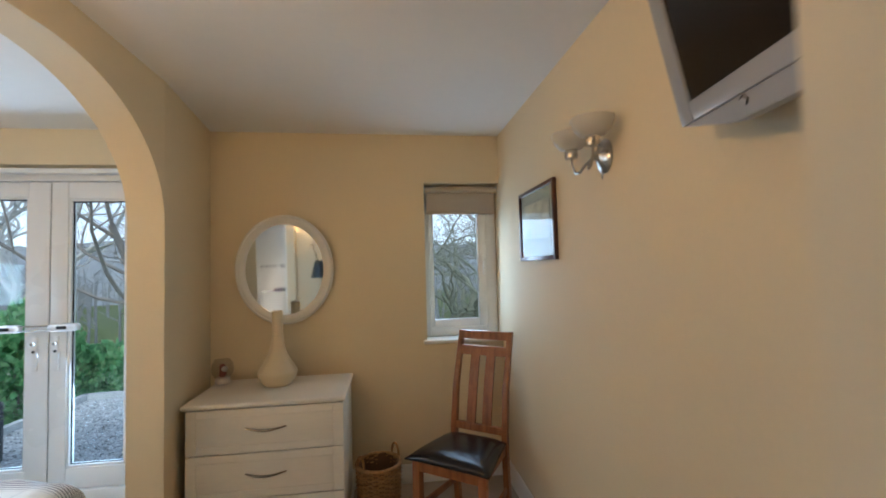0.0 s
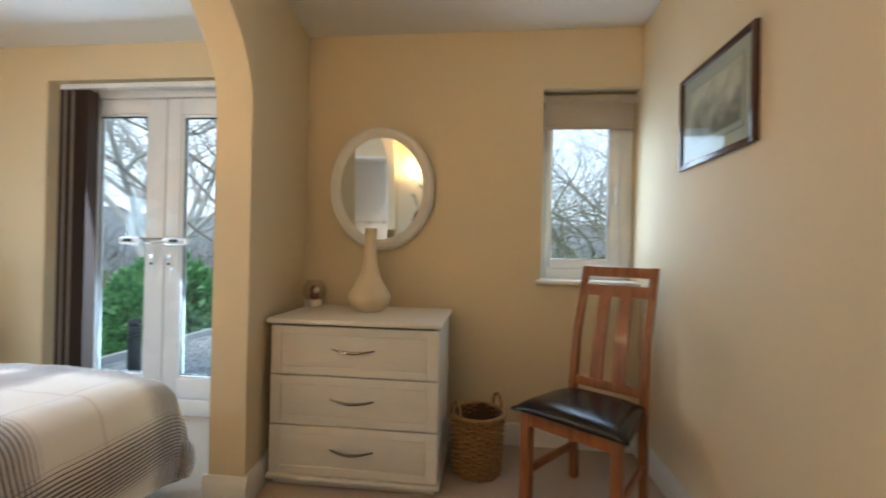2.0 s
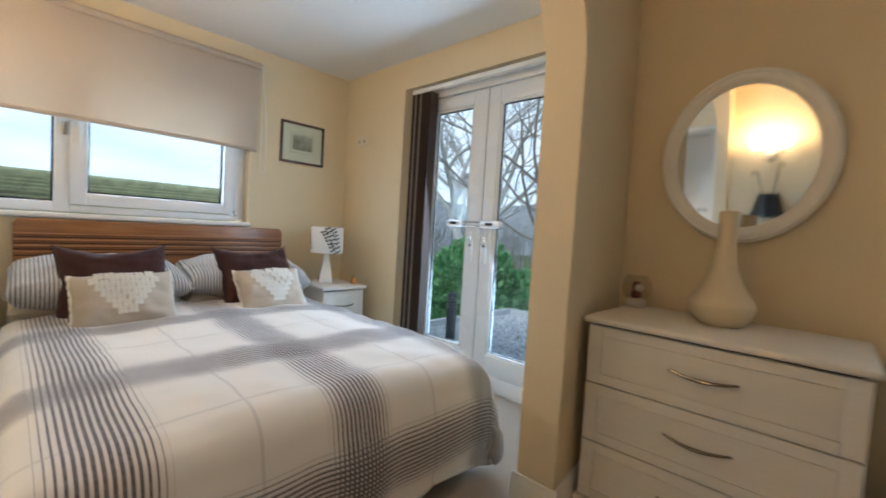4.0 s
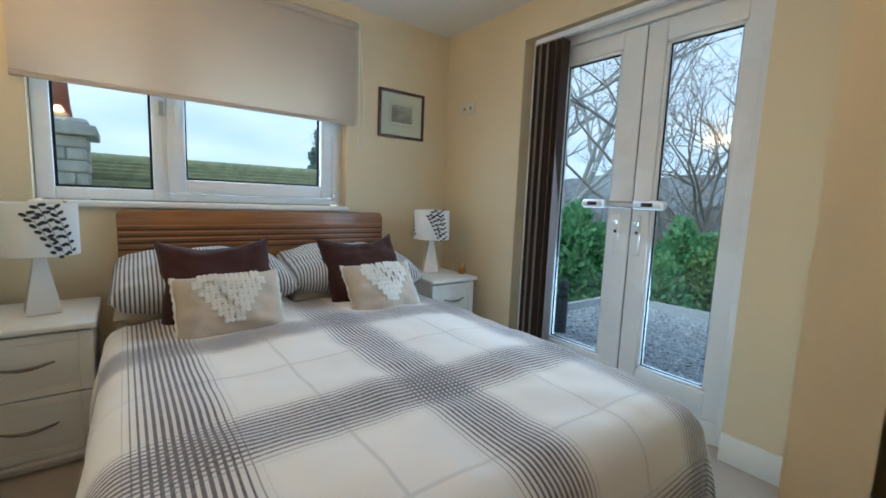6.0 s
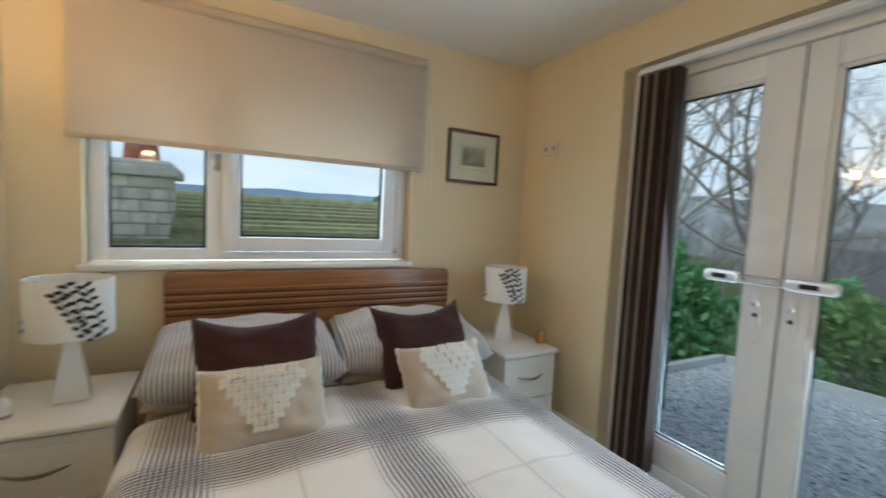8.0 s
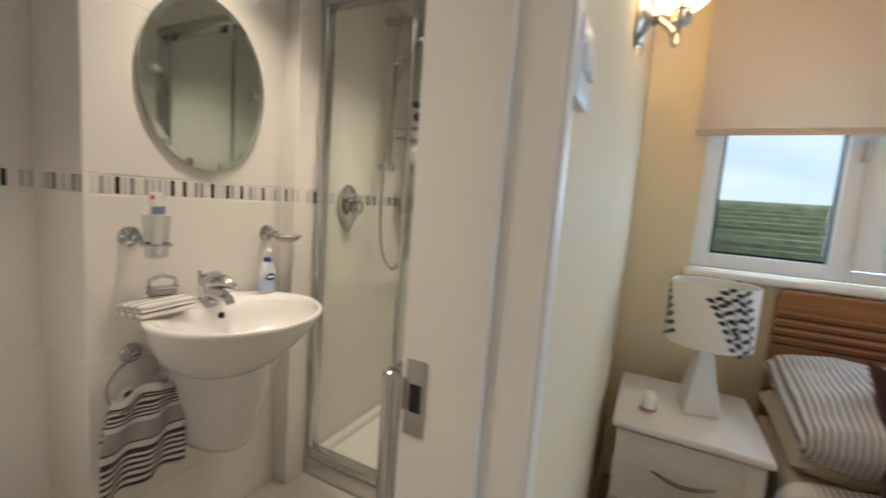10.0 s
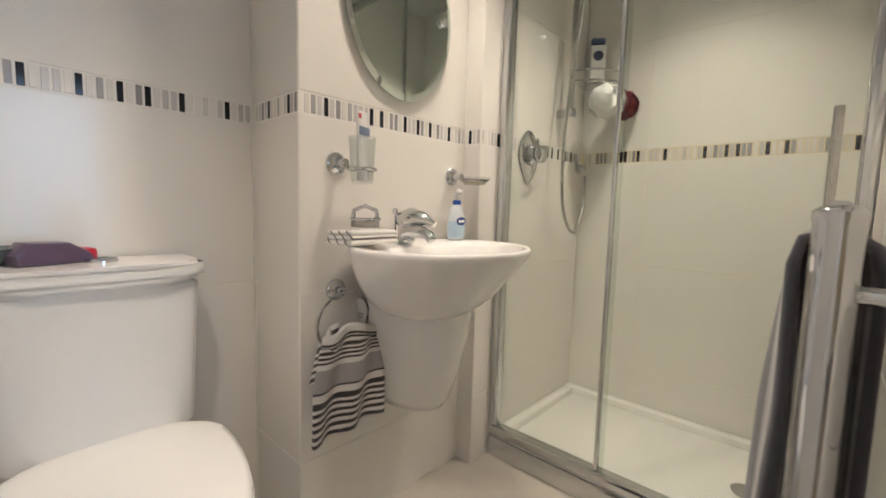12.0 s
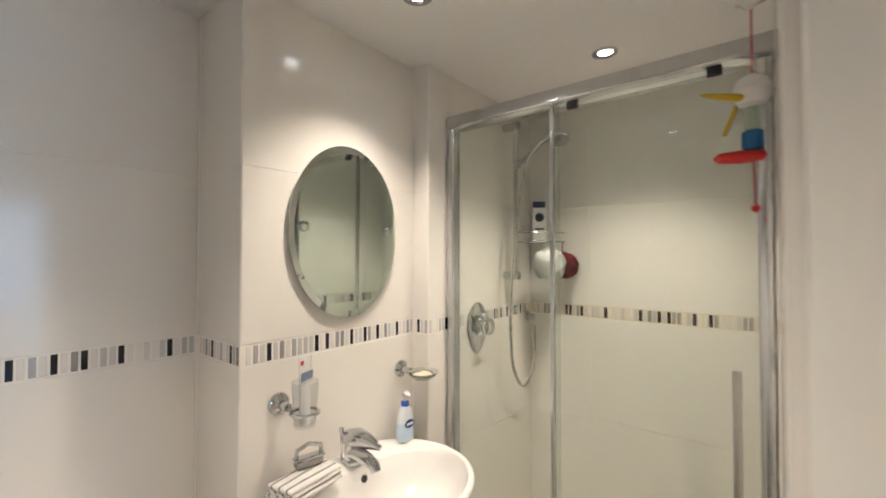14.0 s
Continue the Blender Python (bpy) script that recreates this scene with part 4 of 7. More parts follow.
# ---- table lamps ----
def table_lamp(place, rz, label):
    r = thing("table_lamp", place, rz, label, "table lamp", "bedside lamps")
    bm = bmesh.new()
    rings = []
    for w, z in ((0.054, 0.0), (0.055, 0.01), (0.046, 0.07), (0.034, 0.14), (0.024, 0.20), (0.019, 0.245), (0.017, 0.252)):
        tw = 0.35 * z
        rings.append([bm.verts.new((w * sx * math.cos(tw) - w * sy * math.sin(tw), w * sx * math.sin(tw) + w * sy * math.cos(tw), z)) for sx, sy in ((-1, -1), (1, -1), (1, 1), (-1, 1))])
    for a, b in zip(rings, rings[1:]):
        for i in range(4):
            bm.faces.new((a[i], a[(i + 1) % 4], b[(i + 1) % 4], b[i]))
    bm.faces.new(rings[0][::-1]), bm.faces.new(rings[-1])
    bmesh.ops.bevel(bm, geom=[e for e in bm.edges], offset=0.003, segments=2, affect="EDGES")
    part("base", bm, CERAM, r, "white ceramic tapered base")
    part("stem", tube([(0, 0, 0.25), (0, 0, 0.40)], 0.007, 10), BRUSHED, r)
    sh = part("shade", lathe([(0.128, 0.245), (0.132, 0.248), (0.131, 0.455), (0.129, 0.458), (0.126, 0.455), (0.125, 0.249), (0.128, 0.245)], 40), SHADEM, r, "white drum shade with a dark leaf print")
    for s in range(3):
        part("spider_arm", tube([(0, 0, 0.40), (0.126 * math.cos(s * 2.094), 0.126 * math.sin(s * 2.094), 0.44)], 0.002, 5), BRUSHED, r)
    # printed sprigs, curled close to the shade
    rr = random.Random(4)
    for k, (a0, zt, zl, run) in enumerate(((0.0, 0.45, 0.17, 0.55), (0.35, 0.445, 0.15, 0.45), (-0.25, 0.42, 0.12, 0.6), (2.2, 0.45, 0.16, 0.5), (2.6, 0.44, 0.12, 0.45), (4.2, 0.45, 0.16, 0.5), (4.6, 0.43, 0.12, 0.45))):
        bm = bmesh.new()
        tube([(0.1332 * math.cos(a0 + run * f), 0.1332 * math.sin(a0 + run * f), zt - zl * f - 0.03 * f * f) for f in (0, 0.25, 0.5, 0.75, 1)], 0.0009, 4, bm=bm)
        for i in range(7):
            f = i / 6
            a, z = a0 + run * f, zt - zl * f - 0.03 * f * f
            for sgn in (-1, 1):
                ln = 0.0140 - 0.003 * f
                la, lz = a + sgn * 0.085, z + sgn * 0.005
                ang = sgn * (0.35 + rr.uniform(-0.3, 0.3))
                vs = []
                for q in range(8):
                    e = (ln * math.cos(q * math.pi / 4), 0.0072 * math.sin(q * math.pi / 4))
                    du, dz = e[0] * math.cos(ang) - e[1] * math.sin(ang), e[0] * math.sin(ang) + e[1] * math.cos(ang)
                    t = la + du / 0.132
                    vs.append(bm.verts.new((0.1335 * math.cos(t), 0.1335 * math.sin(t), lz + dz)))
                bm.faces.new(vs)
        tagged(part("printed_sprig", bm, LEAFINK, sh), kind="stuff")
    return r


table_lamp((-2.555, 0.975, 0.586), 10, "white ceramic table lamp with leaf-printed shade, switched off")
table_lamp((-2.67, 3.055, 0.586), -30, "white ceramic table lamp with leaf-printed shade, switched off")

# small things on the bedside cabinets
r = thing("candle_jar", (-2.505, 3.225, 0.586), 0, "small amber glass candle jar on the bedside cabinet", "candle jar")
part("jar", lathe([(0.020, 0), (0.024, 0.004), (0.024, 0.038), (0.018, 0.046), (0.020, 0.050)], 18), surface("amber_glass", (0.45, 0.20, 0.04), 0.15, vary=0.1), r)
part("lid", lathe([(0.015, 0.050), (0.020, 0.055), (0.018, 0.075), (0.006, 0.082), (0, 0.083)], 18), surface("straw_lid", (0.42, 0.27, 0.10), 0.7, vary=0.3), r, "straw-coloured lid")
r = thing("china_ornament", (-2.44, 0.82, 0.586), 20, "small white china ornament on the bedside cabinet", "ornament")
part("body", lathe([(0.022, 0), (0.026, 0.006), (0.020, 0.03), (0.024, 0.045), (0.018, 0.062), (0.008, 0.072), (0, 0.074)], 18), CERAM, r)
part("band", lathe([(0.0265, 0.004), (0.0265, 0.014)], 18, caps=False), surface("pink_glaze", (0.45, 0.22, 0.20), 0.3), r, "pinkish band")


# ---- wall lamps ----
def wall_lamp(place, rz, lit, label):
    """A two-armed wall lamp; it stands off the wall towards +y."""
    r = thing("wall_lamp", place, rz, label, "wall lamp", "wall lamps")
    plate = lathe([(0.050, 0), (0.052, 0.006), (0.046, 0.016), (0.030, 0.024), (0.016, 0.034), (0.012, 0.05), (0, 0.052)], 24, squash=1.25)
    part("back_plate", moved(plate, pose(0, 0.001, 0, -90)), BRUSHED, r, "oval satin nickel back plate")
    part("switch_cord", tube([(0.0, 0.018, -0.055), (0.0, 0.018, -0.085)], 0.003, 6), BRUSHED, r)
    glass = OPALLIT if lit else OPAL
    for s in (-1, 1):
        pts = [(0, 0.045, 0.0), (s * 0.012, 0.075, -0.030), (s * 0.035, 0.088, -0.055), (s * 0.060, 0.092, -0.050), (s * 0.080, 0.094, -0.022), (s * 0.085, 0.095, 0.012)]
        part("arm", tube(pts, 0.005, 8), BRUSHED, r, "curved satin nickel arm")
        part("cup", lathe([(0.010, 0.010), (0.024, 0.014), (0.026, 0.024), (0.024, 0.040), (0.028, 0.046)], 18, at=(s * 0.085, 0.095, 0)), BRUSHED, r)
        prof = [(0.026, 0.044), (0.044, 0.052), (0.061, 0.070), (0.070, 0.092), (0.075, 0.108), (0.072, 0.107), (0.066, 0.091), (0.056, 0.071), (0.040, 0.055), (0.0, 0.050)]
        part("glass_shade", lathe(prof, 26, at=(s * 0.085, 0.095, 0)), glass, r, "opal glass bowl shade" + (", lit" if lit else ""))
    return r


wall_lamp((-2.03, YS, 1.725), 0, True, "two-armed satin nickel wall lamp, lit, with opal glass shades")
wall_lamp((-0.07, YS, 1.735), 0, True, "two-armed satin nickel wall lamp, lit, with opal glass shades")
wall_lamp((XE, 1.90, 1.850), 90, False, "two-armed satin nickel wall lamp, unlit, with opal glass shades")
for x, z in ((-2.03, 1.725), (-0.07, 1.735)):
    for s in (-1, 1):
        lamp("wall_lamp_bulb", (x + s * 0.085, YS + 0.095, z + 0.135), LAMP, LAMPC, 0.04)


# ---- pictures ----
def picture(m, w, h, fw, frame_mat, mount, label, seed, inset, tone):
    """A framed, glazed print; its face to -y, centred."""
    r = thing("framed_picture", (0, 0, 0), 0, label, "framed picture", "framed pictures")
    r.matrix_basis = m
    for q in ((-w / 2, -w / 2 + fw, -h / 2, h / 2), (w / 2 - fw, w / 2, -h / 2, h / 2), (-w / 2 + fw, w / 2 - fw, -h / 2, -h / 2 + fw), (-w / 2 + fw, w / 2 - fw, h / 2 - fw, h / 2)):
        part("frame_bar", bm_box(q[0], q[1], -0.020, 0.0, q[2], q[3], 0.004), frame_mat, r, "dark wood frame")
    part("mount", bm_box(-w / 2 + fw - 0.002, w / 2 - fw + 0.002, -0.007, -0.004, -h / 2 + fw - 0.002, h / 2 - fw + 0.002), mount, r, "pale card mount")
    if (f"print_{seed}") not in MATS:
        m_, nt, b = nodes_of(f"print_{seed}")
        L, N = nt.links.new, nt.nodes.new
        tc, n, ramp, gr, mx = N("ShaderNodeTexCoord"), N("ShaderNodeTexNoise"), N("ShaderNodeValToRGB"), N("ShaderNodeSeparateXYZ"), N("ShaderNodeMath")
        n.inputs["Scale"].default_value, n.inputs["Detail"].default_value = 14, 9
        L(tc.outputs["Object"], n.inputs[0]), L(tc.outputs["Object"], gr.inputs[0])
        mx.operation = "MULTIPLY_ADD"; L(gr.outputs[2], mx.inputs[0]); mx.inputs[1].default_value = 2.2; L(n.outputs[0], mx.inputs[2])
        e = ramp.color_ramp.elements
        e[0].position, e[0].color = 0.30, (*[v * 0.28 for v in tone], 1)
        e[1].position, e[1].color = 0.72, (*tone, 1)
        x = e.new(0.5); x.color = (*[v * 0.6 for v in tone], 1)
        L(mx.outputs[0], ramp.inputs[0]), L(ramp.outputs[0], b.inputs["Base Color"])
        b.inputs["Roughness"].default_value = 0.8
        MATS[f"print_{seed}"] = m_
    iw, ih = w / 2 - fw - inset, h / 2 - fw - inset
    part("print_border", bm_box(-iw - 0.006, iw + 0.006, -0.0085, -0.0065, -ih - 0.006, ih + 0.006), surface("fine_brown_line", (0.20, 0.13, 0.08), 0.8), r)
    part("print_margin", bm_box(-iw - 0.004, iw + 0.004, -0.0092, -0.0075, -ih - 0.004, ih + 0.004), mount, r)
    part("print", bm_box(-iw + 0.01, iw - 0.01, -0.0100, -0.0085, -ih + 0.018, ih - 0.006), MATS[f"print_{seed}"], r, "old landscape print")
    g = part("pane", bm_box(-w / 2 + fw, w / 2 - fw, -0.0135, -0.0120, -h / 2 + fw, h / 2 - fw), GLASS, r, "glass pane", smooth=0)
    g.visible_shadow = False
    return r


FRAMED = wood("dark_mahogany", (0.035, 0.012, 0.008), (0.085, 0.026, 0.016), 0.3, "x", coat=0.3)
picture(pose(XW + 0.001, 2.950, 1.738, 0, 0, 90), 0.395, 0.345, 0.020, FRAMED, surface("cream_mount", (0.80, 0.74, 0.61), 0.9, vary=0.02), "small old landscape print in a dark wood frame", 1, 0.078, (0.58, 0.52, 0.42))
picture(pose(XE - 0.001, 2.617, 1.678, 0, 0, -90), 0.522, 0.395, 0.022, FRAMED, surface("grey_mount", (0.50, 0.49, 0.42), 0.9, vary=0.02), "old village print in a dark wood frame with grey mount", 2, 0.055, (0.72, 0.64, 0.50))

# ---- oval mirror, leaning out a little at its top ----
mr = thing("wall_mirror", (0, 0, 0), 0, "oval mirror in a white moulded frame hung above the drawers", "mirror")
mr.matrix_basis = pose(0.104, YN - 0.034, 1.469, 92.2, 0, 0)


def oval_ring(profile, segs=72, caps=True):
    """A turned shape drawn out to an oval: the rim keeps its width all round."""
    bm = lathe(profile, segs, caps=caps)
    for v in bm.verts:
        r = math.hypot(v.co.x, v.co.y)
        if r > 1e-6:
            v.co.y += 0.050 * v.co.y / r * min(1.0, r / 0.2)
    return bm


prof = [(0.247, 0.010), (0.251, 0.019), (0.259, 0.022), (0.268, 0.029), (0.284, 0.033), (0.298, 0.030), (0.305, 0.023), (0.311, 0.019), (0.313, 0.006), (0.308, -0.004), (0.247, -0.004), (0.247, 0.010)]
part("frame", oval_ring(prof), GLOSSW, mr, "white painted moulded frame")
part("bead", oval_ring([(0.290, 0.030), (0.295, 0.036), (0.301, 0.034), (0.304, 0.024)], caps=False), GLOSSW, mr)
part("mirror_glass", oval_ring([(0.250, 0.0), (0.250, 0.0115)]), MIRRORM, mr, "flat mirror glass", smooth=0)

# ---- on the drawers ----
solid("vase", lathe([(0.066, 0), (0.074, 0.004), (0.096, 0.030), (0.109, 0.060), (0.112, 0.078), (0.110, 0.086), (0.100, 0.104), (0.082, 0.132), (0.064, 0.162), (0.048, 0.200), (0.037, 0.245), (0.031, 0.300), (0.030, 0.370), (0.032, 0.436), (0.029, 0.438), (0.025, 0.430), (0.024, 0.36)], 48), VASEM,
      "tall cream ceramic bottle vase with a narrow neck", "vase", place=(0.114, 3.10, 0.783))
r = thing("glass_ornament", (-0.238, 3.21, 0.783), 0, "small glass bowl holding a red and white ornament", "ornament")
r.scale = (1.15, 1.15, 1.18)
part("base", lathe([(0.034, 0), (0.038, 0.006), (0.036, 0.026), (0.030, 0.032)], 24), surface("frosted_white", (0.62, 0.58, 0.54), 0.4), r)
g = part("dome", lathe([(0.036, 0.03), (0.050, 0.05), (0.055, 0.075), (0.050, 0.100), (0.038, 0.116), (0.040, 0.122)], 28), pane_glass("ornament_glass", (0.86, 0.84, 0.82), 0.9), r, "clear glass bowl")
g.visible_shadow = False
part("figure", lathe([(0.012, 0.034), (0.020, 0.044), (0.014, 0.066), (0.018, 0.080), (0.010, 0.098), (0, 0.100)], 14), surface("dull_red", (0.22, 0.05, 0.04), 0.5, vary=0.4, scale=60), r, "dull red figure")
part("flake", lathe([(0.010, 0.044), (0.018, 0.056), (0.008, 0.070)], 10, at=(0.016, -0.016, 0.02)), CERAM, r)

# ---- dining chair ----
ch = thing("dining_chair", (1.18, 2.800, 0), -37.0, "orange oak high-backed dining chair with a black leather seat", "chair")
for s in (-1, 1):
    part("front_leg", bm_box(*sorted((s * 0.218, s * 0.174)), -0.205, -0.161, 0, 0.432, 0.004), OAKC, ch)
    poly = [(0.205, 0.0), (0.246, 0.0), (0.218, 0.30), (0.214, 0.48), (0.250, 0.72), (0.352, 1.048), (0.323, 1.048), (0.216, 0.72), (0.176, 0.48), (0.180, 0.30)]
    part("back_leg", prism(poly, *sorted((s * 0.222, s * 0.182)), "x", bevel=0.003), OAKC, ch, "bowed back leg and post")
    part("side_rail", bm_box(*sorted((s * 0.208, s * 0.188)), -0.165, 0.185, 0.370, 0.432, 0.002), OAKC, ch)
    part("side_stretcher", bm_box(*sorted((s * 0.207, s * 0.190)), -0.165, 0.195, 0.150, 0.185, 0.002), OAKC, ch)
part("front_rail", bm_box(-0.176, 0.176, -0.198, -0.178, 0.370, 0.432, 0.002), OAKC, ch)
part("back_rail", bm_box(-0.184, 0.184, 0.180, 0.200, 0.370, 0.432, 0.002), OAKC, ch)


def back_slat(x0, x1, z0, z1, name, thick=0.016):
    bm = bmesh.new()
    rows = []
    for i in range(11):
        z = z0 + (z1 - z0) * i / 10
        y = 0.195 + 0.143 * max(0.0, (z - 0.48) / 0.568) ** 1.35
        rows.append([bm.verts.new(p) for p in ((x0, y - thick / 2, z), (x1, y - thick / 2, z), (x1, y + thick / 2, z), (x0, y + thick / 2, z))])
    for a, b in zip(rows, rows[1:]):
        for i in range(4):
            bm.faces.new((a[i], a[(i + 1) % 4], b[(i + 1) % 4], b[i]))
    bm.faces.new(rows[0][::-1]), bm.faces.new(rows[-1])
    return part(name, bm, OAKC, ch)


back_slat(-0.183, 0.183, 0.998, 1.046, "top_rail", 0.024)
back_slat(-0.183, 0.183, 0.905, 0.958, "lower_top_rail", 0.024)
back_slat(-0.183, 0.183, 0.475, 0.515, "bottom_back_rail", 0.022)
for x in (-0.063, 0.063):
    back_slat(x - 0.036, x + 0.036, 0.50, 0.915, "splat", 0.012)
bm = bmesh.new()
n = 18
g = []
for i in range(n + 1):
    row = []
    for j in range(n + 1):
        a, b = 2 * i / n - 1, 2 * j / n - 1
        t = max(0, (1 - abs(a) ** 4) * (1 - abs(b) ** 4)) ** 0.5
        row.append(bm.verts.new((a * (0.234 - 0.014 * b), -0.022 + b * 0.208 * (1 if b < 0 else 0.97), 0.438 + 0.044 * t)))
    g.append(row)
for i in range(n):
    for j in range(n):
        bm.faces.new((g[i][j], g[i + 1][j], g[i + 1][j + 1], g[i][j + 1]))
st_ = part("seat", bm, BLACKL, ch, "padded black leather seat", smooth=70)
md = st_.modifiers.new("thick", "SOLIDIFY"); md.thickness = 0.008; md.offset = -1

for ob in ch.children:      # the chair narrows towards its back
    for v in ob.data.vertices:
        v.co.x *= 1 - 0.44 * max(0.0, min(v.co.y + 0.23, 0.43))

# ---- wicker basket ----
bk = thing("wicker_basket", (0.70, 3.065, 0), 38, "honey-coloured round wicker waste basket with loop handles", "basket")


def basket_r(z):
    return 0.116 + 0.014 * (z / 0.29)


for k in range(24):
    z = 0.010 + k * 0.0118
    pts = []
    for i in range(73):
        a = 2 * math.pi * i / 72
        rr_ = basket_r(z) + 0.0075 * math.cos(12 * a + math.pi * (k % 2))
        pts.append((rr_ * math.cos(a), rr_ * math.sin(a), z + 0.001 * math.sin(5 * a + k)))
    part("cane", tube(pts, 0.0056, 5, caps=False), WICKER, bk, smooth=60)
for i in range(24):
    a = 2 * math.pi * i / 24
    part("stake", tube([(basket_r(z) * math.cos(a), basket_r(z) * math.sin(a), z) for z in (0.0, 0.15, 0.295)], 0.0036, 5), WICKER, bk)
part("rim", tube(arc((0, 0, 0.295), basket_r(0.295), 0, 360, 48, "xy"), 0.011, 8, caps=False), WICKER, bk, "plaited rim")
part("base", lathe([(0.112, 0.004), (0.112, 0.012)], 32), WICKER, bk)
for s in (-1, 1):
    part("loop_handle", tube([(s * 0.128, 0.034 * math.cos(radians(a)), 0.295 + 0.075 * math.sin(radians(a))) for a in range(0, 181, 15)], 0.0075, 8), WICKER, bk)
LINER = surface("brown_plastic_liner", (0.10, 0.055, 0.03), 0.35, vary=0.3, scale=30, bump=0.5, bump_scale=40)
bm = lathe([(0.104, 0.03), (0.120, 0.20), (0.128, 0.292), (0.132, 0.300), (0.124, 0.296), (0.112, 0.20), (0.09, 0.15), (0.04, 0.17), (0, 0.16)], 30)
for v in bm.verts:
    v.co += Vector((noise.noise(v.co * 22), noise.noise(v.co * 22 + Vector((5, 0, 0))), noise.noise(v.co * 20 + Vector((0, 7, 0))))) * 0.008
part("bag_liner", bm, LINER, bk, "crumpled brown bag liner")

# ---- television on a wall arm ----
tv = thing("television", (1.40, 1.33, 2.07), 0, "silver-framed flat television tilted down on a wall arm", "television")
tv.matrix_basis = pose(1.412, 1.050, 1.968, 12, 0, -98)
tw, th_ = 0.60, 0.40
for q in ((-tw / 2, -tw / 2 + 0.045, -th_ / 2, th_ / 2), (tw / 2 - 0.045, tw / 2, -th_ / 2, th_ / 2), (-tw / 2 + 0.045, tw / 2 - 0.045, th_ / 2 - 0.04, th_ / 2)):
    part("bezel", bm_box(q[0], q[1], -0.035, 0.0, q[2], q[3], 0.005), SILVERP, tv, "silver plastic bezel")
part("lower_bezel", bm_box(-tw / 2 + 0.045, tw / 2 - 0.045, -0.034, 0.0, -th_ / 2, -th_ / 2 + 0.045, 0.004), SILVERP, tv)
part("speaker_bar", prism([(-tw / 2, -th_ / 2), (-tw / 2 + 0.16, -th_ / 2 - 0.046), (tw / 2 - 0.16, -th_ / 2 - 0.046), (tw / 2, -th_ / 2)], -0.030, 0.01, "y", bevel=0.003), SILVERP, tv, "silver lower speaker bar")
part("screen", bm_box(-tw / 2 + 0.044, tw / 2 - 0.044, -0.027, -0.010, -th_ / 2 + 0.044, th_ / 2 - 0.039), SCREEN, tv, "dark glossy screen", smooth=0)
part("badge", tube([(-0.115, -0.031, -th_ / 2 - 0.008), (-0.105, -0.032, -th_ / 2 - 0.004), (-0.096, -0.032, -th_ / 2 - 0.014), (-0.102, -0.032, -th_ / 2 - 0.024)], 0.0016, 5), BLACKP, tv)
part("back_shell", prism([(-tw / 2 + 0.02, -th_ / 2 + 0.02), (tw / 2 - 0.02, -th_ / 2 + 0.02), (tw / 2 - 0.06, th_ / 2 - 0.03), (-tw / 2 + 0.06, th_ / 2 - 0.03)], 0.0, 0.05, "y", bevel=0.008), BLACKP, tv)
part("wall_arm", bm_box(-0.03, 0.03, 0.05, 0.165, -0.05, 0.05, 0.006), BLACKP, tv)

# ---- switches ----
sw = thing("light_switch", (-1.372, YS + 0.001, 1.413), 0, "white double light switch by the doorway", "light switch")
part("plate", bm_box(-0.043, 0.043, 0, 0.010, -0.043, 0.043, 0.003), UPVC, sw)
for x in (-0.016, 0.016):
    part("rocker", moved(bm_box(-0.012, 0.012, 0.008, 0.014, -0.014, 0.014, 0.002), pose(x, 0, 0, 5)), UPVC, sw)
so = thing("wall_socket", (-2.70, YN - 0.001, 1.815), 0, "white double socket plate high on the wall", "socket")
part("plate", bm_box(-0.073, 0.073, -0.010, 0, -0.043, 0.043, 0.003), surface("cream_socket_plastic", (0.70, 0.64, 0.52), 0.4), so)
# the outlets are flat patches with their shadow put into the colour
for x in (-0.035, 0.035):
    part("outlet", bm_box(x - 0.011, x + 0.011, -0.0108, -0.0100, -0.012, 0.012), surface("socket_shadow", (0.30, 0.25, 0.18), 0.6), so)

# black metal wall holder under the lamp, seen in the mirror
wv = thing("wall_planter", (-0.06, YS + 0.002, 1.17), 0, "black metal wall planter on two curled stems", "wall planter")
part("cup", moved(lathe([(0.128, 0), (0.120, 0.05), (0.098, 0.14), (0.076, 0.215), (0.070, 0.215), (0.112, 0.05), (0.118, 0.004)], 28, squash=0.5), pose(0, 0.066, 0)), BLACKP, wv, "black flared metal cup")
for x, zt in ((-0.095, 0.43), (0.055, 0.50)):
    part("stem", tube([(x * 0.5, 0.03, 0.20), (x, 0.025, zt - 0.04)] + [(x + (0.02 if x > 0 else -0.02) * (1 - math.cos(radians(a))), 0.025, zt - 0.04 + 0.03 * math.sin(radians(a))) for a in range(20, 181, 20)], 0.005, 6), NICKEL, wv, "curled metal stem")

# small green mat by the wing wall
gm = bm_box(-0.36, -0.10, 2.40, 2.575, 0.001, 0.014, 0.004)
solid("floor_mat", gm, surface("moss_green_pile", (0.10, 0.15, 0.02), 0.95, vary=0.5, scale=120, bump=1.0, bump_scale=220), "small moss-green mat on the carpet", "mat")

# ---- shower room: tray and enclosure ----
TRAYM = surface("white_acrylic", (0.80, 0.78, 0.74), 0.22, vary=0.01)
tray = thing("shower_tray", (0, 0, 0), 0, "white low shower tray with a raised lip", "shower tray")
bm = bmesh.new()
for q in ((-2.885, -2.835, -0.502, 0.502), (-2.235, -2.185, -0.502, 0.502), (-2.835, -2.235, -0.502, -0.455), (-2.835, -2.235, 0.455, 0.502)):
    bm_box(q[0], q[1], q[2], q[3], 0.001, 0.088, 0.010, bm=bm)
part("lip", bm, TRAYM, tray)
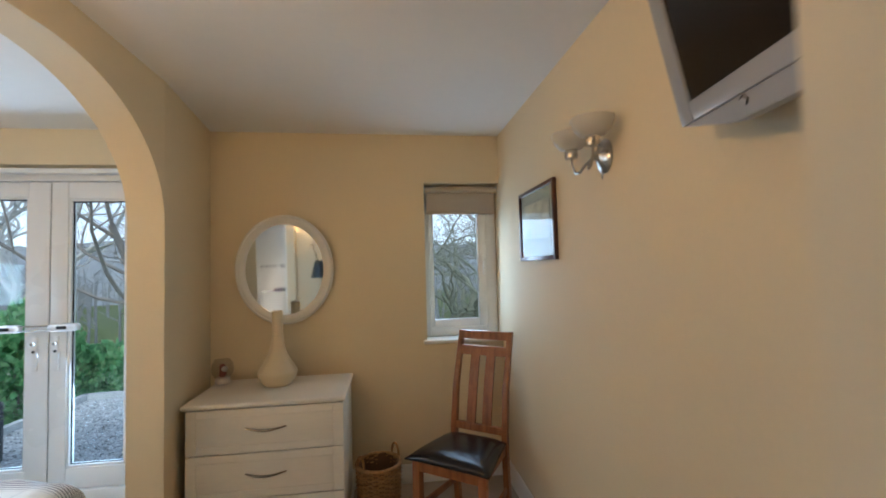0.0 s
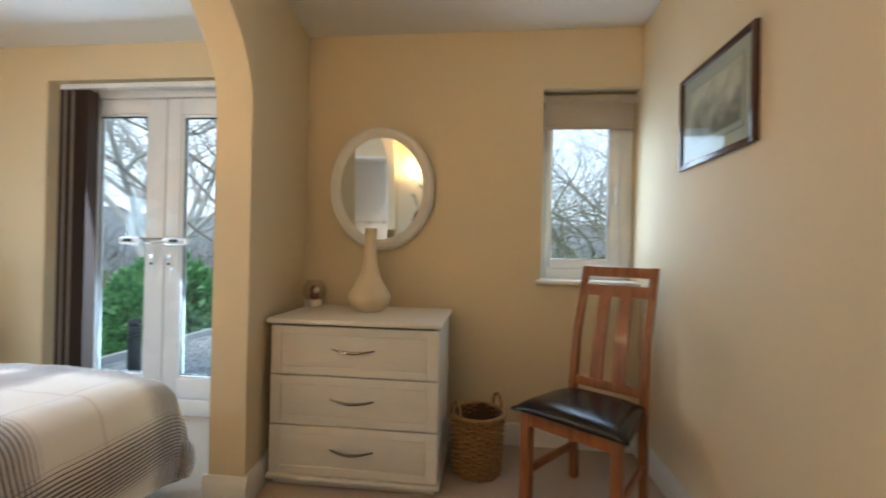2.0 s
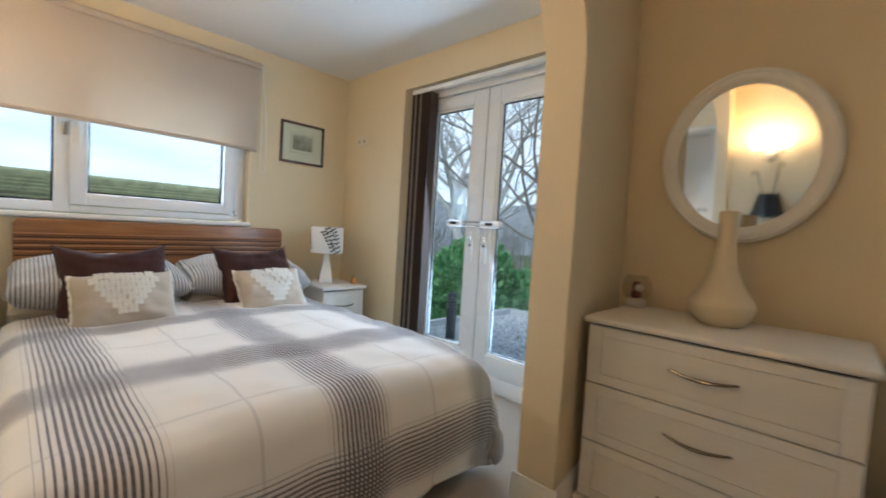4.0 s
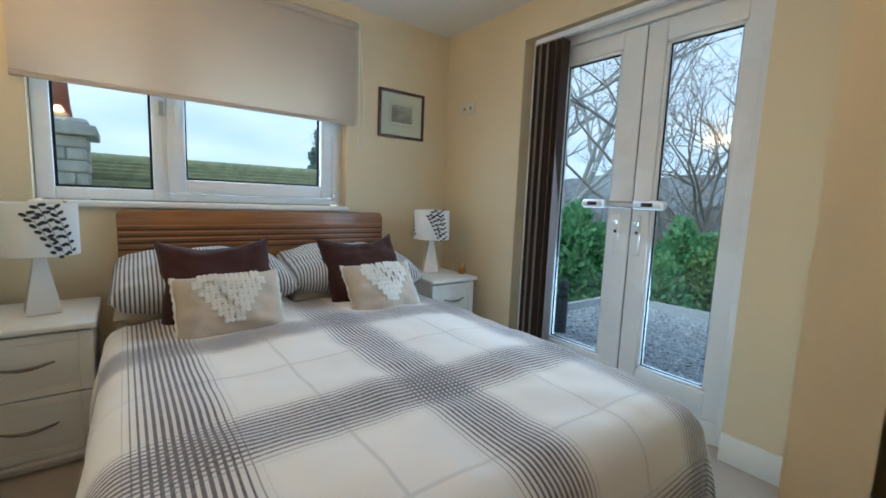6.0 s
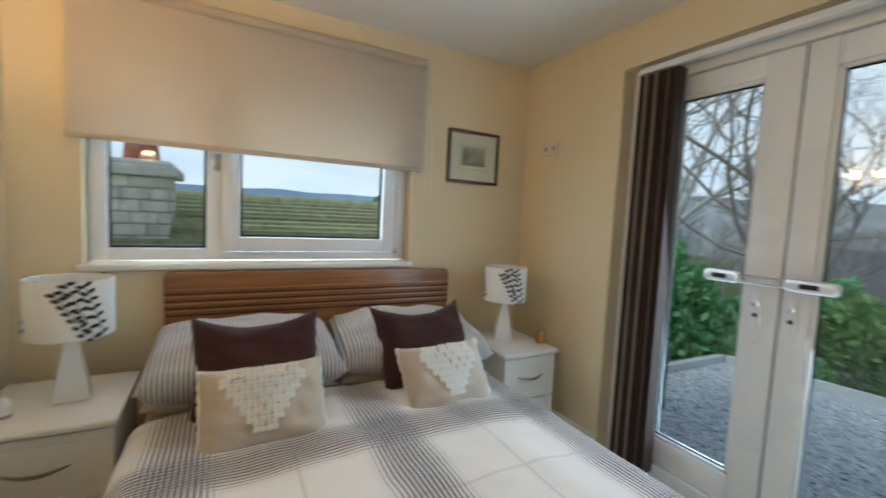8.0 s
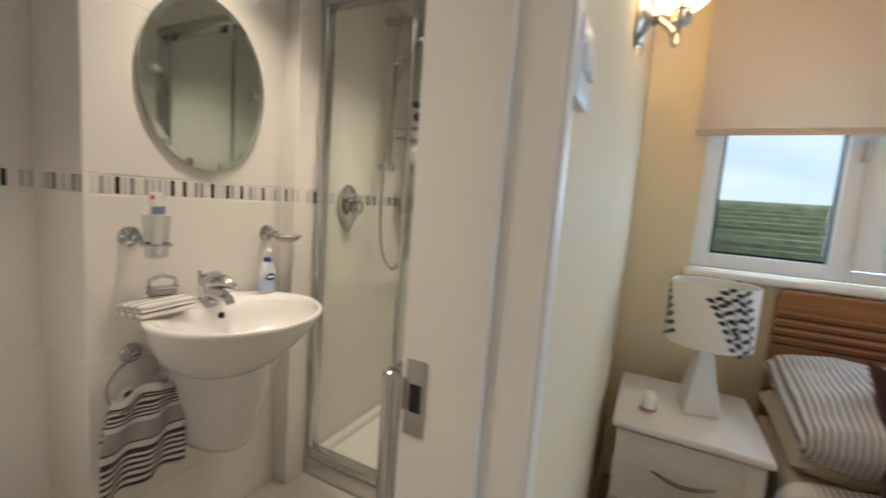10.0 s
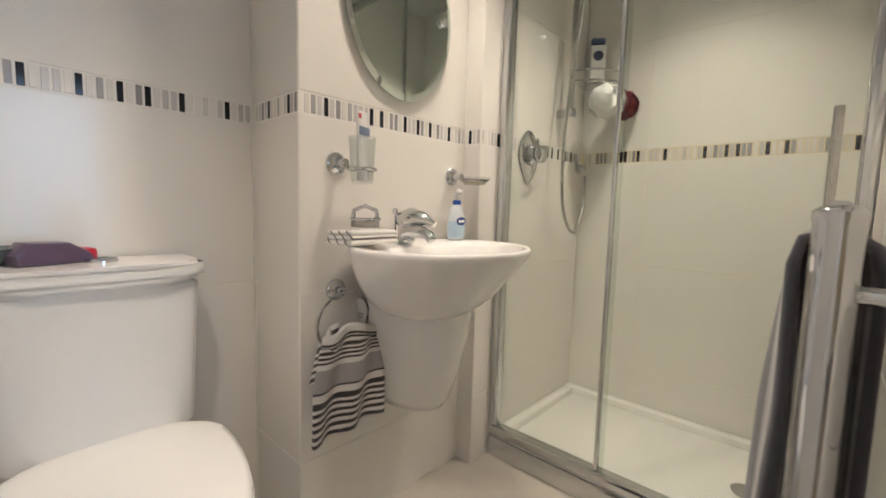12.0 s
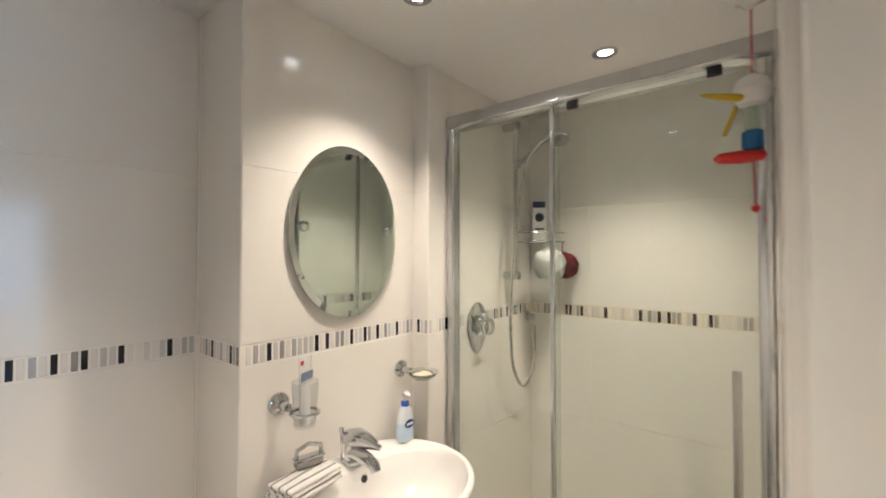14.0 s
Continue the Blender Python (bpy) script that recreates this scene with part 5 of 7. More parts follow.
part("pan", bm_box(-2.836, -2.234, -0.456, 0.456, 0.001, 0.058, 0.004), TRAYM, tray)
part("waste", lathe([(0.045, 0.0585), (0.045, 0.062), (0, 0.064)], 24, at=(-2.53, 0.30, 0)), CHROME, tray, "chrome waste cover")

en = thing("shower_enclosure", (0, 0, 0), 0, "glass sliding shower enclosure in polished aluminium", "shower enclosure")
GX = -2.205
part("bottom_track", bm_box(GX - 0.022, GX + 0.026, -0.50, 0.50, 0.089, 0.122, 0.005), ALU, en, "aluminium bottom track")
part("front_cover", bm_box(-2.184, -2.176, -0.50, 0.50, 0.002, 0.080, 0.002), ALU, en, "aluminium front panel")
part("top_rail", prism([(GX - 0.026, 1.976), (GX + 0.020, 1.976), (GX + 0.034, 1.988), (GX + 0.034, 2.018), (GX + 0.022, 2.032), (GX - 0.026, 2.032)], -0.50, 0.50, "y", bevel=0.003), ALU, en, "rounded aluminium top rail")
part("wall_profile", bm_box(GX - 0.022, GX + 0.024, -0.503, -0.468, 0.122, 2.03, 0.008, seg=3), ALU, en, "aluminium wall profile")
part("wall_profile", bm_box(GX - 0.022, GX + 0.024, 0.462, 0.496, 0.122, 1.976, 0.008, seg=3), ALU, en, "aluminium wall profile")
fp = part("fixed_pane", bm_box(GX - 0.010, GX - 0.004, -0.468, -0.055, 0.122, 1.976), SHGLASS, en, "fixed glass pane", smooth=0)
dp = part("sliding_door", bm_box(GX + 0.008, GX + 0.014, -0.070, 0.466, 0.124, 1.975), SHGLASS, en, "sliding glass door", smooth=0)
fp.visible_shadow = dp.visible_shadow = False
part("door_edge", bm_box(GX + 0.003, GX + 0.020, -0.078, -0.066, 0.124, 1.975, 0.002), ALU, dp, "thin aluminium edge")
hd = part("handle", tube([(GX + 0.072, 0.420, 0.78), (GX + 0.072, 0.420, 1.210)], 0.0095, 12), BRUSHED, dp, "upright steel bar handle")
for z in (0.83, 1.150):
    part("handle_post", tube([(GX + 0.012, 0.420, z), (GX + 0.072, 0.420, z)], 0.007, 10), BRUSHED, dp)
for y in (-0.02, 0.36):
    part("roller", bm_box(GX + 0.004, GX + 0.020, y, y + 0.035, 1.956, 1.976, 0.002), BLACKP, dp, "black roller block")

# ---- mixer valve, riser rail, hose and head ----
def facing(bm, x, y, z):
    """Turns a shape made along z to stand out from a wall that faces +y."""
    return moved(bm, pose(x, y, z, -90))


vv = thing("shower_valve", (0, 0, 0), 0, "chrome oval shower valve with a round knob", "shower valve")
plate = lathe([(0.0, -0.002), (0.068, -0.002), (0.072, 0.004), (0.066, 0.010), (0.045, 0.014), (0.0, 0.016)], 36)
moved(plate, Matrix.Diagonal((1, 1.5, 1, 1)))
for v in plate.verts:      # narrows towards its foot
    v.co.x *= 1.08 - 0.45 * max(0.0, v.co.y / 0.108)
part("plate", facing(plate, -2.390, SW + 0.001, 1.185), CHROME, vv)
part("collar", facing(lathe([(0.042, 0.012), (0.044, 0.028), (0.036, 0.040), (0.030, 0.044)], 28), -2.390, SW, 1.195), CHROME, vv)
kn = lathe([(0.030, 0.044), (0.034, 0.050), (0.036, 0.064), (0.030, 0.074), (0.016, 0.082), (0, 0.084)], 24)
part("knob", facing(kn, -2.390, SW, 1.195), CHROME, vv)
part("lever", tube([(-2.390, SW + 0.05, 1.195), (-2.362, SW + 0.060, 1.235), (-2.352, SW + 0.062, 1.250)], [0.010, 0.008, 0.009], 10), CHROME, vv)

rs = thing("shower_riser_rail", (0, 0, 0), 0, "chrome shower riser rail with hand shower and hose", "shower rail")
RXX, RY = -2.625, SW + 0.062
part("rail", tube([(RXX, RY, 1.385), (RXX, RY, 2.11)], 0.0125, 14), BRUSHED, rs, "satin steel rail")
for z in (1.400, 2.095):
    part("rail_bracket", tube([(RXX, SW + 0.001, z), (RXX, RY + 0.016, z)], 0.020, 14), CHROME, rs)
part("slider", tube([(RXX, RY - 0.002, 1.905), (RXX, RY + 0.055, 1.925)], 0.020, 14), CHROME, rs)
part("hand_shower_stem", tube([(RXX + 0.02, RY + 0.050, 1.890), (RXX, RY + 0.065, 1.94), (RXX - 0.03, RY + 0.10, 2.00), (RXX - 0.07, RY + 0.135, 2.035), (RXX - 0.10, RY + 0.155, 2.045)], [0.011, 0.012, 0.012, 0.014, 0.018], 12), CHROME, rs)
hdm = lathe([(0.014, 0.028), (0.034, 0.018), (0.044, 0.004), (0.044, -0.012), (0.040, -0.016), (0, -0.016)], 26)
part("shower_head", moved(hdm, pose(RXX - 0.12, RY + 0.165, 2.037, 12, -25, 0)), CHROME, rs)
el = (-2.850, SW, 1.185)
part("wall_elbow", facing(lathe([(0.028, 0), (0.028, 0.008), (0.014, 0.012), (0.014, 0.04), (0, 0.042)], 20), *el), CHROME, rs)
hose = []
knots = [Vector(p) for p in ((RXX + 0.02, RY + 0.048, 2.05), (RXX + 0.02, RY + 0.050, 1.885), (RXX + 0.070, RY + 0.040, 1.60), (RXX + 0.085, RY + 0.020, 1.28), (RXX + 0.050, RY + 0.010, 1.00),
                                (RXX - 0.080, RY, 0.875), (RXX - 0.190, RY - 0.006, 0.98), (-2.850, SW + 0.040, 1.155), (-2.850, SW + 0.036, 1.30))]
for p0, p1, p2, p3 in zip(knots, knots[1:], knots[2:], knots[3:]):
    for i in range(14):
        t = i / 14
        hose.append(0.5 * (2 * p1 + (p2 - p0) * t + (2 * p0 - 5 * p1 + 4 * p2 - p3) * t * t + (3 * p1 - p0 - 3 * p2 + p3) * t ** 3))
part("hose", tube(hose, [0.0068 + 0.0012 * (i % 2) for i in range(len(hose))], 10), BRUSHED, rs, "ribbed steel hose")

sh = thing("corner_shelf", (0, 0, 0), 0, "chrome wire corner shelf in the shower", "shelf")
part("rim", tube([(-2.884, SW + 0.19, 1.56), (-2.82, SW + 0.17, 1.56), (-2.74, SW + 0.11, 1.56), (-2.70, SW + 0.004, 1.56)], 0.004, 8), CHROME, sh)
part("rim", tube([(-2.884, SW + 0.19, 1.605), (-2.82, SW + 0.17, 1.605), (-2.74, SW + 0.11, 1.605), (-2.70, SW + 0.004, 1.605)], 0.004, 8), CHROME, sh)
for k in range(7):
    part("wire", tube([(-2.884 + 0.028 * k, SW + 0.004, 1.56), (-2.884 + 0.028 * k, SW + 0.19 - 0.026 * k, 1.56)], 0.0025, 6), CHROME, sh)
bt = thing("shampoo_bottle", (-2.815, SW + 0.085, 1.565), -55, "white shampoo bottle with a dark round badge", "bottle")
part("body", bm_box(-0.036, 0.036, -0.018, 0.018, 0, 0.165, 0.010, seg=3), CERAM, bt)
part("cap", bm_box(-0.030, 0.030, -0.016, 0.016, 0.165, 0.195, 0.006), surface("navy_plastic", (0.02, 0.03, 0.10), 0.35), bt, "navy cap")
part("badge", moved(lathe([(0.022, 0), (0.022, 0.002), (0, 0.0022)], 20), pose(0, 0.018, 0.115, -90)), surface("navy_print", (0.015, 0.02, 0.06), 0.5), bt)
part("writing_bars", bm_box(-0.022, 0.022, 0.0182, 0.0190, 0.055, 0.062), MATS["navy_print"], bt)
rr = random.Random(3)


def puff(name, place, r, mat, label, n=240):
    """A gathered net sponge: many small looped petals about a ball."""
    bm = bmesh.new()
    for i in range(n):
        u = Vector((rr.gauss(0, 1), rr.gauss(0, 1), rr.gauss(0, 1))).normalized()
        s = u.orthogonal().normalized() * rr.uniform(0.4, 0.6) * r * 0.8
        t = u.cross(s).normalized() * rr.uniform(0.25, 0.5) * r
        base, tip = u * r * 0.84 - t * 0.6, u * r * rr.uniform(0.93, 1.06) + t * 0.3
        p = [bm.verts.new(v) for v in (base - s * 0.5, base + s * 0.5, tip + s * 0.5 + t * 0.4, tip + t, tip - s * 0.5 + t * 0.4)]
        bm.faces.new(p)
    lathe([(0, -r * 0.8), (r * 0.62, -r * 0.62), (r * 0.88, 0), (r * 0.62, r * 0.62), (0, r * 0.88)], 16, bm=bm)
    return solid(name, bm, mat, label, "bath sponge", place=place, smooth=60)


NETW = surface("white_net", (0.88, 0.87, 0.84), 0.8, vary=0.1, scale=80)
puff("bath_sponge", (-2.735, SW + 0.175, 1.452), 0.070, NETW, "white gathered net bath sponge hanging from the shelf")
puff("bath_sponge", (-2.822, SW + 0.215, 1.446), 0.058, surface("dark_red_net", (0.16, 0.012, 0.018), 0.8, vary=0.3, scale=60), "dark red net bath sponge hanging from the shelf")
solid("sponge_cord", tube([(-2.845, SW + 0.195, 1.56), (-2.825, SW + 0.20, 1.50)], 0.0025, 6), BLACKP, "black cord holding a bath sponge", "cord")
solid("sponge_cord", tube([(-2.76, SW + 0.135, 1.56), (-2.74, SW + 0.17, 1.51)], 0.0018, 6), NETW, "white cord holding a bath sponge", "cord")

# ---- oval mirror ----
om = thing("oval_mirror", (-1.757, BW + 0.012, 1.565), 0, "frameless oval mirror with a ground edge on chrome studs", "mirror")
bm = lathe([(0.0, -0.006), (0.205, -0.006), (0.210, -0.003), (0.210, 0.001), (0.194, 0.004), (0.0, 0.004)], 72)
moved(bm, pose(0, 0, 0, -90) @ Matrix.Diagonal((1, 1.29, 1, 1)))
part("mirror_glass", bm, MIRRORG, om, smooth=4)
for x in (-0.166, 0.166):
    part("stud", moved(lathe([(0.014, 0.004), (0.016, 0.008), (0.014, 0.016), (0.006, 0.020), (0, 0.0205)], 18), pose(x, 0, 0.008, -90)), CHROME, om, "chrome domed stud")

# ---- basin ----
ba = thing("wash_basin", (-1.735, BW, 0), 0, "white ceramic wall basin with a half pedestal", "wash basin")


def basin_ring(rx, ry, z, cy, n=56, back=0.0):
    out = []
    for i in range(n):
        a = 2 * math.pi * i / n
        x, y = rx * math.cos(a), cy + ry * math.sin(a)
        if y < back:
            x, y = x * (1.0 if abs(x) < rx * 0.2 else 1.04), back
        out.append((x, y, z))
    return out


bm = bmesh.new()
levels = [(0.05, 0.05, 0.655, 0.16, 0.02), (0.14, 0.115, 0.670, 0.165, 0.012), (0.205, 0.165, 0.725, 0.18, 0.004), (0.245, 0.205, 0.790, 0.195, 0.002), (0.256, 0.232, 0.838, 0.208, 0.002),
          (0.264, 0.240, 0.852, 0.212, 0.002), (0.264, 0.240, 0.862, 0.212, 0.002), (0.258, 0.234, 0.868, 0.212, 0.003), (0.244, 0.218, 0.866, 0.213, 0.008),
          (0.234, 0.170, 0.855, 0.255, 0.10), (0.225, 0.155, 0.815, 0.255, 0.105), (0.185, 0.130, 0.765, 0.250, 0.115), (0.11, 0.085, 0.735, 0.245, 0.15), (0.022, 0.022, 0.728, 0.245, 0.20)]
rings = [[bm.verts.new(p) for p in basin_ring(rx, ry, z, cy, 56, bk_)] for rx, ry, z, cy, bk_ in levels]
for a, b in zip(rings, rings[1:]):
    for i in range(56):
        j = (i + 1) % 56
        bm.faces.new((a[i], a[j], b[j], b[i]))
bm.faces.new(rings[0][::-1]), bm.faces.new(rings[-1])
bo = part("bowl", bm, CERAM, ba, "white ceramic bowl", smooth=50)
md = bo.modifiers.new("soft", "SUBSURF"); md.levels = md.render_levels = 1
bm = bmesh.new()
prev = None
for w, d_, z in ((0.165, 0.27, 0.70), (0.150, 0.262, 0.60), (0.125, 0.235, 0.48), (0.100, 0.205, 0.40), (0.088, 0.185, 0.370), (0.060, 0.14, 0.362)):
    ring = [bm.verts.new((w * math.cos(a) - 0.03, 0.002 + d_ * math.sin(a) ** 0.8 if math.sin(a) > 0 else 0.002, z)) for a in [math.pi * i / 20 for i in range(21)]]
    if prev:
        for i in range(20):
            bm.faces.new((prev[i], prev[i + 1], ring[i + 1], ring[i]))
    prev = ring
bm.faces.new(prev)
part("half_pedestal", bm, CERAM, ba, "white ceramic half pedestal", smooth=60)
# black disc on the bowl, painted dark for the hole's inside
part("overflow_hole", moved(lathe([(0.011, 0), (0.011, 0.003), (0, 0.0032)], 16), pose(-0.01, 0.104, 0.822, -78)), BLACKP, ba)
part("plug_waste", lathe([(0.020, 0.729), (0.020, 0.733), (0, 0.735)], 18, at=(0, 0.245, 0)), CHROME, ba)
part("fixing_cap", moved(lathe([(0.008, 0), (0.008, 0.004), (0, 0.005)], 12), pose(0.165, 0.06, 0.665, -90)), CHROME, ba)

tp = thing("mixer_tap", (-1.735, BW + 0.062, 0.866), 0, "chrome basin mixer tap with a curved lever", "tap")
part("body", lathe([(0.030, 0), (0.030, 0.006), (0.024, 0.012), (0.023, 0.050), (0.026, 0.060), (0.022, 0.072), (0.010, 0.080), (0, 0.081)], 26), CHROME, tp)
part("spout", tube([(0, 0, 0.026), (0.006, 0.040, 0.034), (0.010, 0.085, 0.032), (0.012, 0.112, 0.024), (0.012, 0.120, 0.010)], [0.024, 0.021, 0.018, 0.016, 0.014], 14), CHROME, tp)
part("lever", tube([(0, -0.026, 0.052), (0, -0.012, 0.066), (-0.004, 0.022, 0.074), (-0.012, 0.060, 0.070), (-0.024, 0.098, 0.056)], [0.016, 0.027, 0.030, 0.022, 0.008], 16), CHROME, tp)
part("pop_up_knob", tube([(0.02, -0.028, 0.0), (0.02, -0.028, 0.085)], 0.004, 8), CHROME, tp)
part("pop_up_knob_top", lathe([(0.004, 0.08), (0.008, 0.086), (0.008, 0.098), (0, 0.102)], 12, at=(0.02, -0.028, 0)), CHROME, tp)

sp = thing("soap_bottle", (-1.940, BW + 0.085, 0.866), 0, "clear pump bottle of liquid soap with a blue label", "soap bottle")
SOAP = surface("pale_clear_plastic", (0.66, 0.70, 0.74), 0.2, vary=0.02)
part("body", lathe([(0.026, 0), (0.032, 0.006), (0.034, 0.040), (0.031, 0.085), (0.020, 0.110), (0.012, 0.118)], 24, squash=0.72), SOAP, sp)
part("liquid", lathe([(0.0343, 0.008), (0.0348, 0.040), (0.0335, 0.062)], 24, squash=0.72), surface("pale_blue_soap", (0.50, 0.62, 0.74), 0.25), sp, "pale blue band")
part("label", moved(lathe([(0.022, 0), (0.022, 0.002), (0, 0.0022)], 22), pose(0.004, 0.024, 0.062, -90) @ Matrix.Diagonal((1, 0.62, 1, 1))), surface("deep_blue_label", (0.015, 0.04, 0.20), 0.4), sp, "deep blue oval label")
part("label_mark", bm_box(-0.011, 0.018, 0.0258, 0.0268, 0.058, 0.066), surface("white_mark", (0.8, 0.8, 0.8), 0.5), sp)
part("collar", lathe([(0.014, 0.116), (0.014, 0.130), (0.008, 0.132)], 18), surface("blue_pump_plastic", (0.03, 0.09, 0.42), 0.35), sp, "blue collar")
part("pump", tube([(0, 0, 0.13), (0, 0, 0.156), (0.004, 0.012, 0.160), (0.012, 0.034, 0.156)], [0.005, 0.008, 0.009, 0.005], 10), CERAM, sp)


def flannel(name, place, rz, label, mat):
    """A face cloth folded flat."""
    bm = bmesh.new()
    for k, (w, d_, z) in enumerate(((0.088, 0.050, 0.0), (0.084, 0.048, 0.012), (0.086, 0.046, 0.024))):
        bm_box(-w, w, -d_, d_, z, z + 0.0115, 0.005, bm=bm, seg=2)
    for v in bm.verts:
        v.co.z += 0.005 * noise.noise(v.co * 18) - 0.03 * max(0, -v.co.x - 0.05)
    ob = solid(name, bm, mat, label, "face cloth", place=place, rz=rz, smooth=60)
    return cloth_uv(ob, lambda co, i: (co.x, co.y + co.z))


TOWELM = striped("white_cloth_black_stripe", "Y", (0.78, 0.75, 0.71), (0.14, 0.12, 0.12), 0.030, 0.78, 0.12, 0.01)
flannel("face_cloth", (-1.560, BW + 0.085, 0.872), 8, "folded white and black striped face cloth on the basin", TOWELM)
# stands in for a chrome oval dish; the brush shape is made up
nb = thing("nail_brush", (-1.585, BW + 0.060, 0.912), -10, "chrome oval dish on the folded cloth, shaped like a handled brush", "nail brush")
part("bristles", bm_box(-0.038, 0.038, -0.014, 0.014, 0.0, 0.018, 0.003), surface("grey_bristle", (0.35, 0.33, 0.30), 0.8, vary=0.4, scale=200), nb)
part("back", bm_box(-0.042, 0.042, -0.016, 0.016, 0.018, 0.026, 0.004), CHROME, nb)
part("loop_handle", tube([(-0.036, 0, 0.026), (-0.034, 0, 0.046), (0, 0, 0.058), (0.034, 0, 0.046), (0.036, 0, 0.026)], 0.006, 10), CHROME, nb)

# ---- fittings round the basin ----


def rosette(parent, x, z, out=0.05):
    part("rosette", facing(lathe([(0.030, 0), (0.030, 0.006), (0.022, 0.012), (0.012, 0.016), (0.011, out), (0, out + 0.002)], 24), x, BW + 0.001, z), CHROME, parent, "chrome wall rosette")


th = thing("tumbler_holder", (0, 0, 0), 0, "chrome tumbler holder with a fluted glass and toothpaste tube", "tumbler holder")
rosette(th, -1.527, 1.082)
part("ring", tube(arc((-1.560, BW + 0.078, 1.066), 0.036, 0, 360, 32, "xy"), 0.005, 8, caps=False), CHROME, th)
part("arm", tube([(-1.527, BW + 0.048, 1.08), (-1.540, BW + 0.052, 1.066)], 0.006, 8), CHROME, th)
tg = part("tumbler", lathe([(0.0, 1.028), (0.026, 1.028), (0.029, 1.034), (0.036, 1.150), (0.034, 1.150), (0.027, 1.036), (0, 1.035)], 28, at=(-1.560, BW + 0.078, 0)), pane_glass("tumbler_glass", (0.92, 0.93, 0.93), 1.0), th, "clear glass tumbler")
tg.visible_shadow = False
tt = thing("toothpaste_tube", (-1.560, BW + 0.078, 1.036), 20, "white toothpaste tube standing in the tumbler", "toothpaste tube")
bm = bmesh.new()
lo = [bm.verts.new((0.016 * math.cos(a), 0.012 * math.sin(a), 0.03)) for a in [2 * math.pi * i / 20 for i in range(20)]]
hi = [bm.verts.new((0.029 * math.cos(a), 0.002 * math.sin(a), 0.180)) for a in [2 * math.pi * i / 20 for i in range(20)]]
for i in range(20):
    bm.faces.new((lo[i], lo[(i + 1) % 20], hi[(i + 1) % 20], hi[i]))
bm.faces.new(hi)
part("tube", bm, CERAM, tt)
part("cap", lathe([(0.014, 0), (0.014, 0.026), (0.010, 0.030)], 18), CERAM, tt)
part("printed_band", bm_box(-0.024, 0.024, 0.0062, 0.0075, 0.118, 0.140), surface("blue_grey_print", (0.20, 0.24, 0.36), 0.5), tt)
part("printed_spot", bm_box(0.012, 0.024, 0.0040, 0.0050, 0.160, 0.172), surface("red_print", (0.5, 0.03, 0.04), 0.5), tt)
sd = thing("soap_dish", (0, 0, 0), 0, "chrome soap dish holder with a clear glass dish", "soap dish")
rosette(sd, -2.002, 1.080)
part("ring", tube(arc((-2.030, BW + 0.085, 1.068), 0.042, 0, 360, 32, "xy"), 0.004, 8, caps=False), CHROME, sd)
g = part("dish", lathe([(0.0, 1.050), (0.034, 1.052), (0.052, 1.068), (0.058, 1.078), (0.055, 1.078), (0.048, 1.068), (0.032, 1.056), (0, 1.055)], 30, at=(-2.030, BW + 0.085, 0)), pane_glass("tumbler_glass"), sd, "clear glass dish")
g.visible_shadow = False
solid("soap_bar", moved(bm_box(-0.030, 0.030, -0.020, 0.020, 0, 0.016, 0.007, seg=3), pose(-2.030, BW + 0.085, 1.057)), surface("cream_soap", (0.72, 0.62, 0.44), 0.4), "bar of cream soap in the glass dish", "soap")

tr = thing("towel_ring", (0, 0, 0), 0, "chrome towel ring beside the basin", "towel ring")
rosette(tr, -1.527, 0.735, 0.04)
part("ring", tube([(-1.527 + 0.082 * math.cos(radians(a)), BW + 0.045 + 0.012 * math.sin(radians(a)), 0.655 + 0.082 * math.sin(radians(a))) for a in range(0, 361, 10)], 0.0042, 8, caps=False), CHROME, tr)


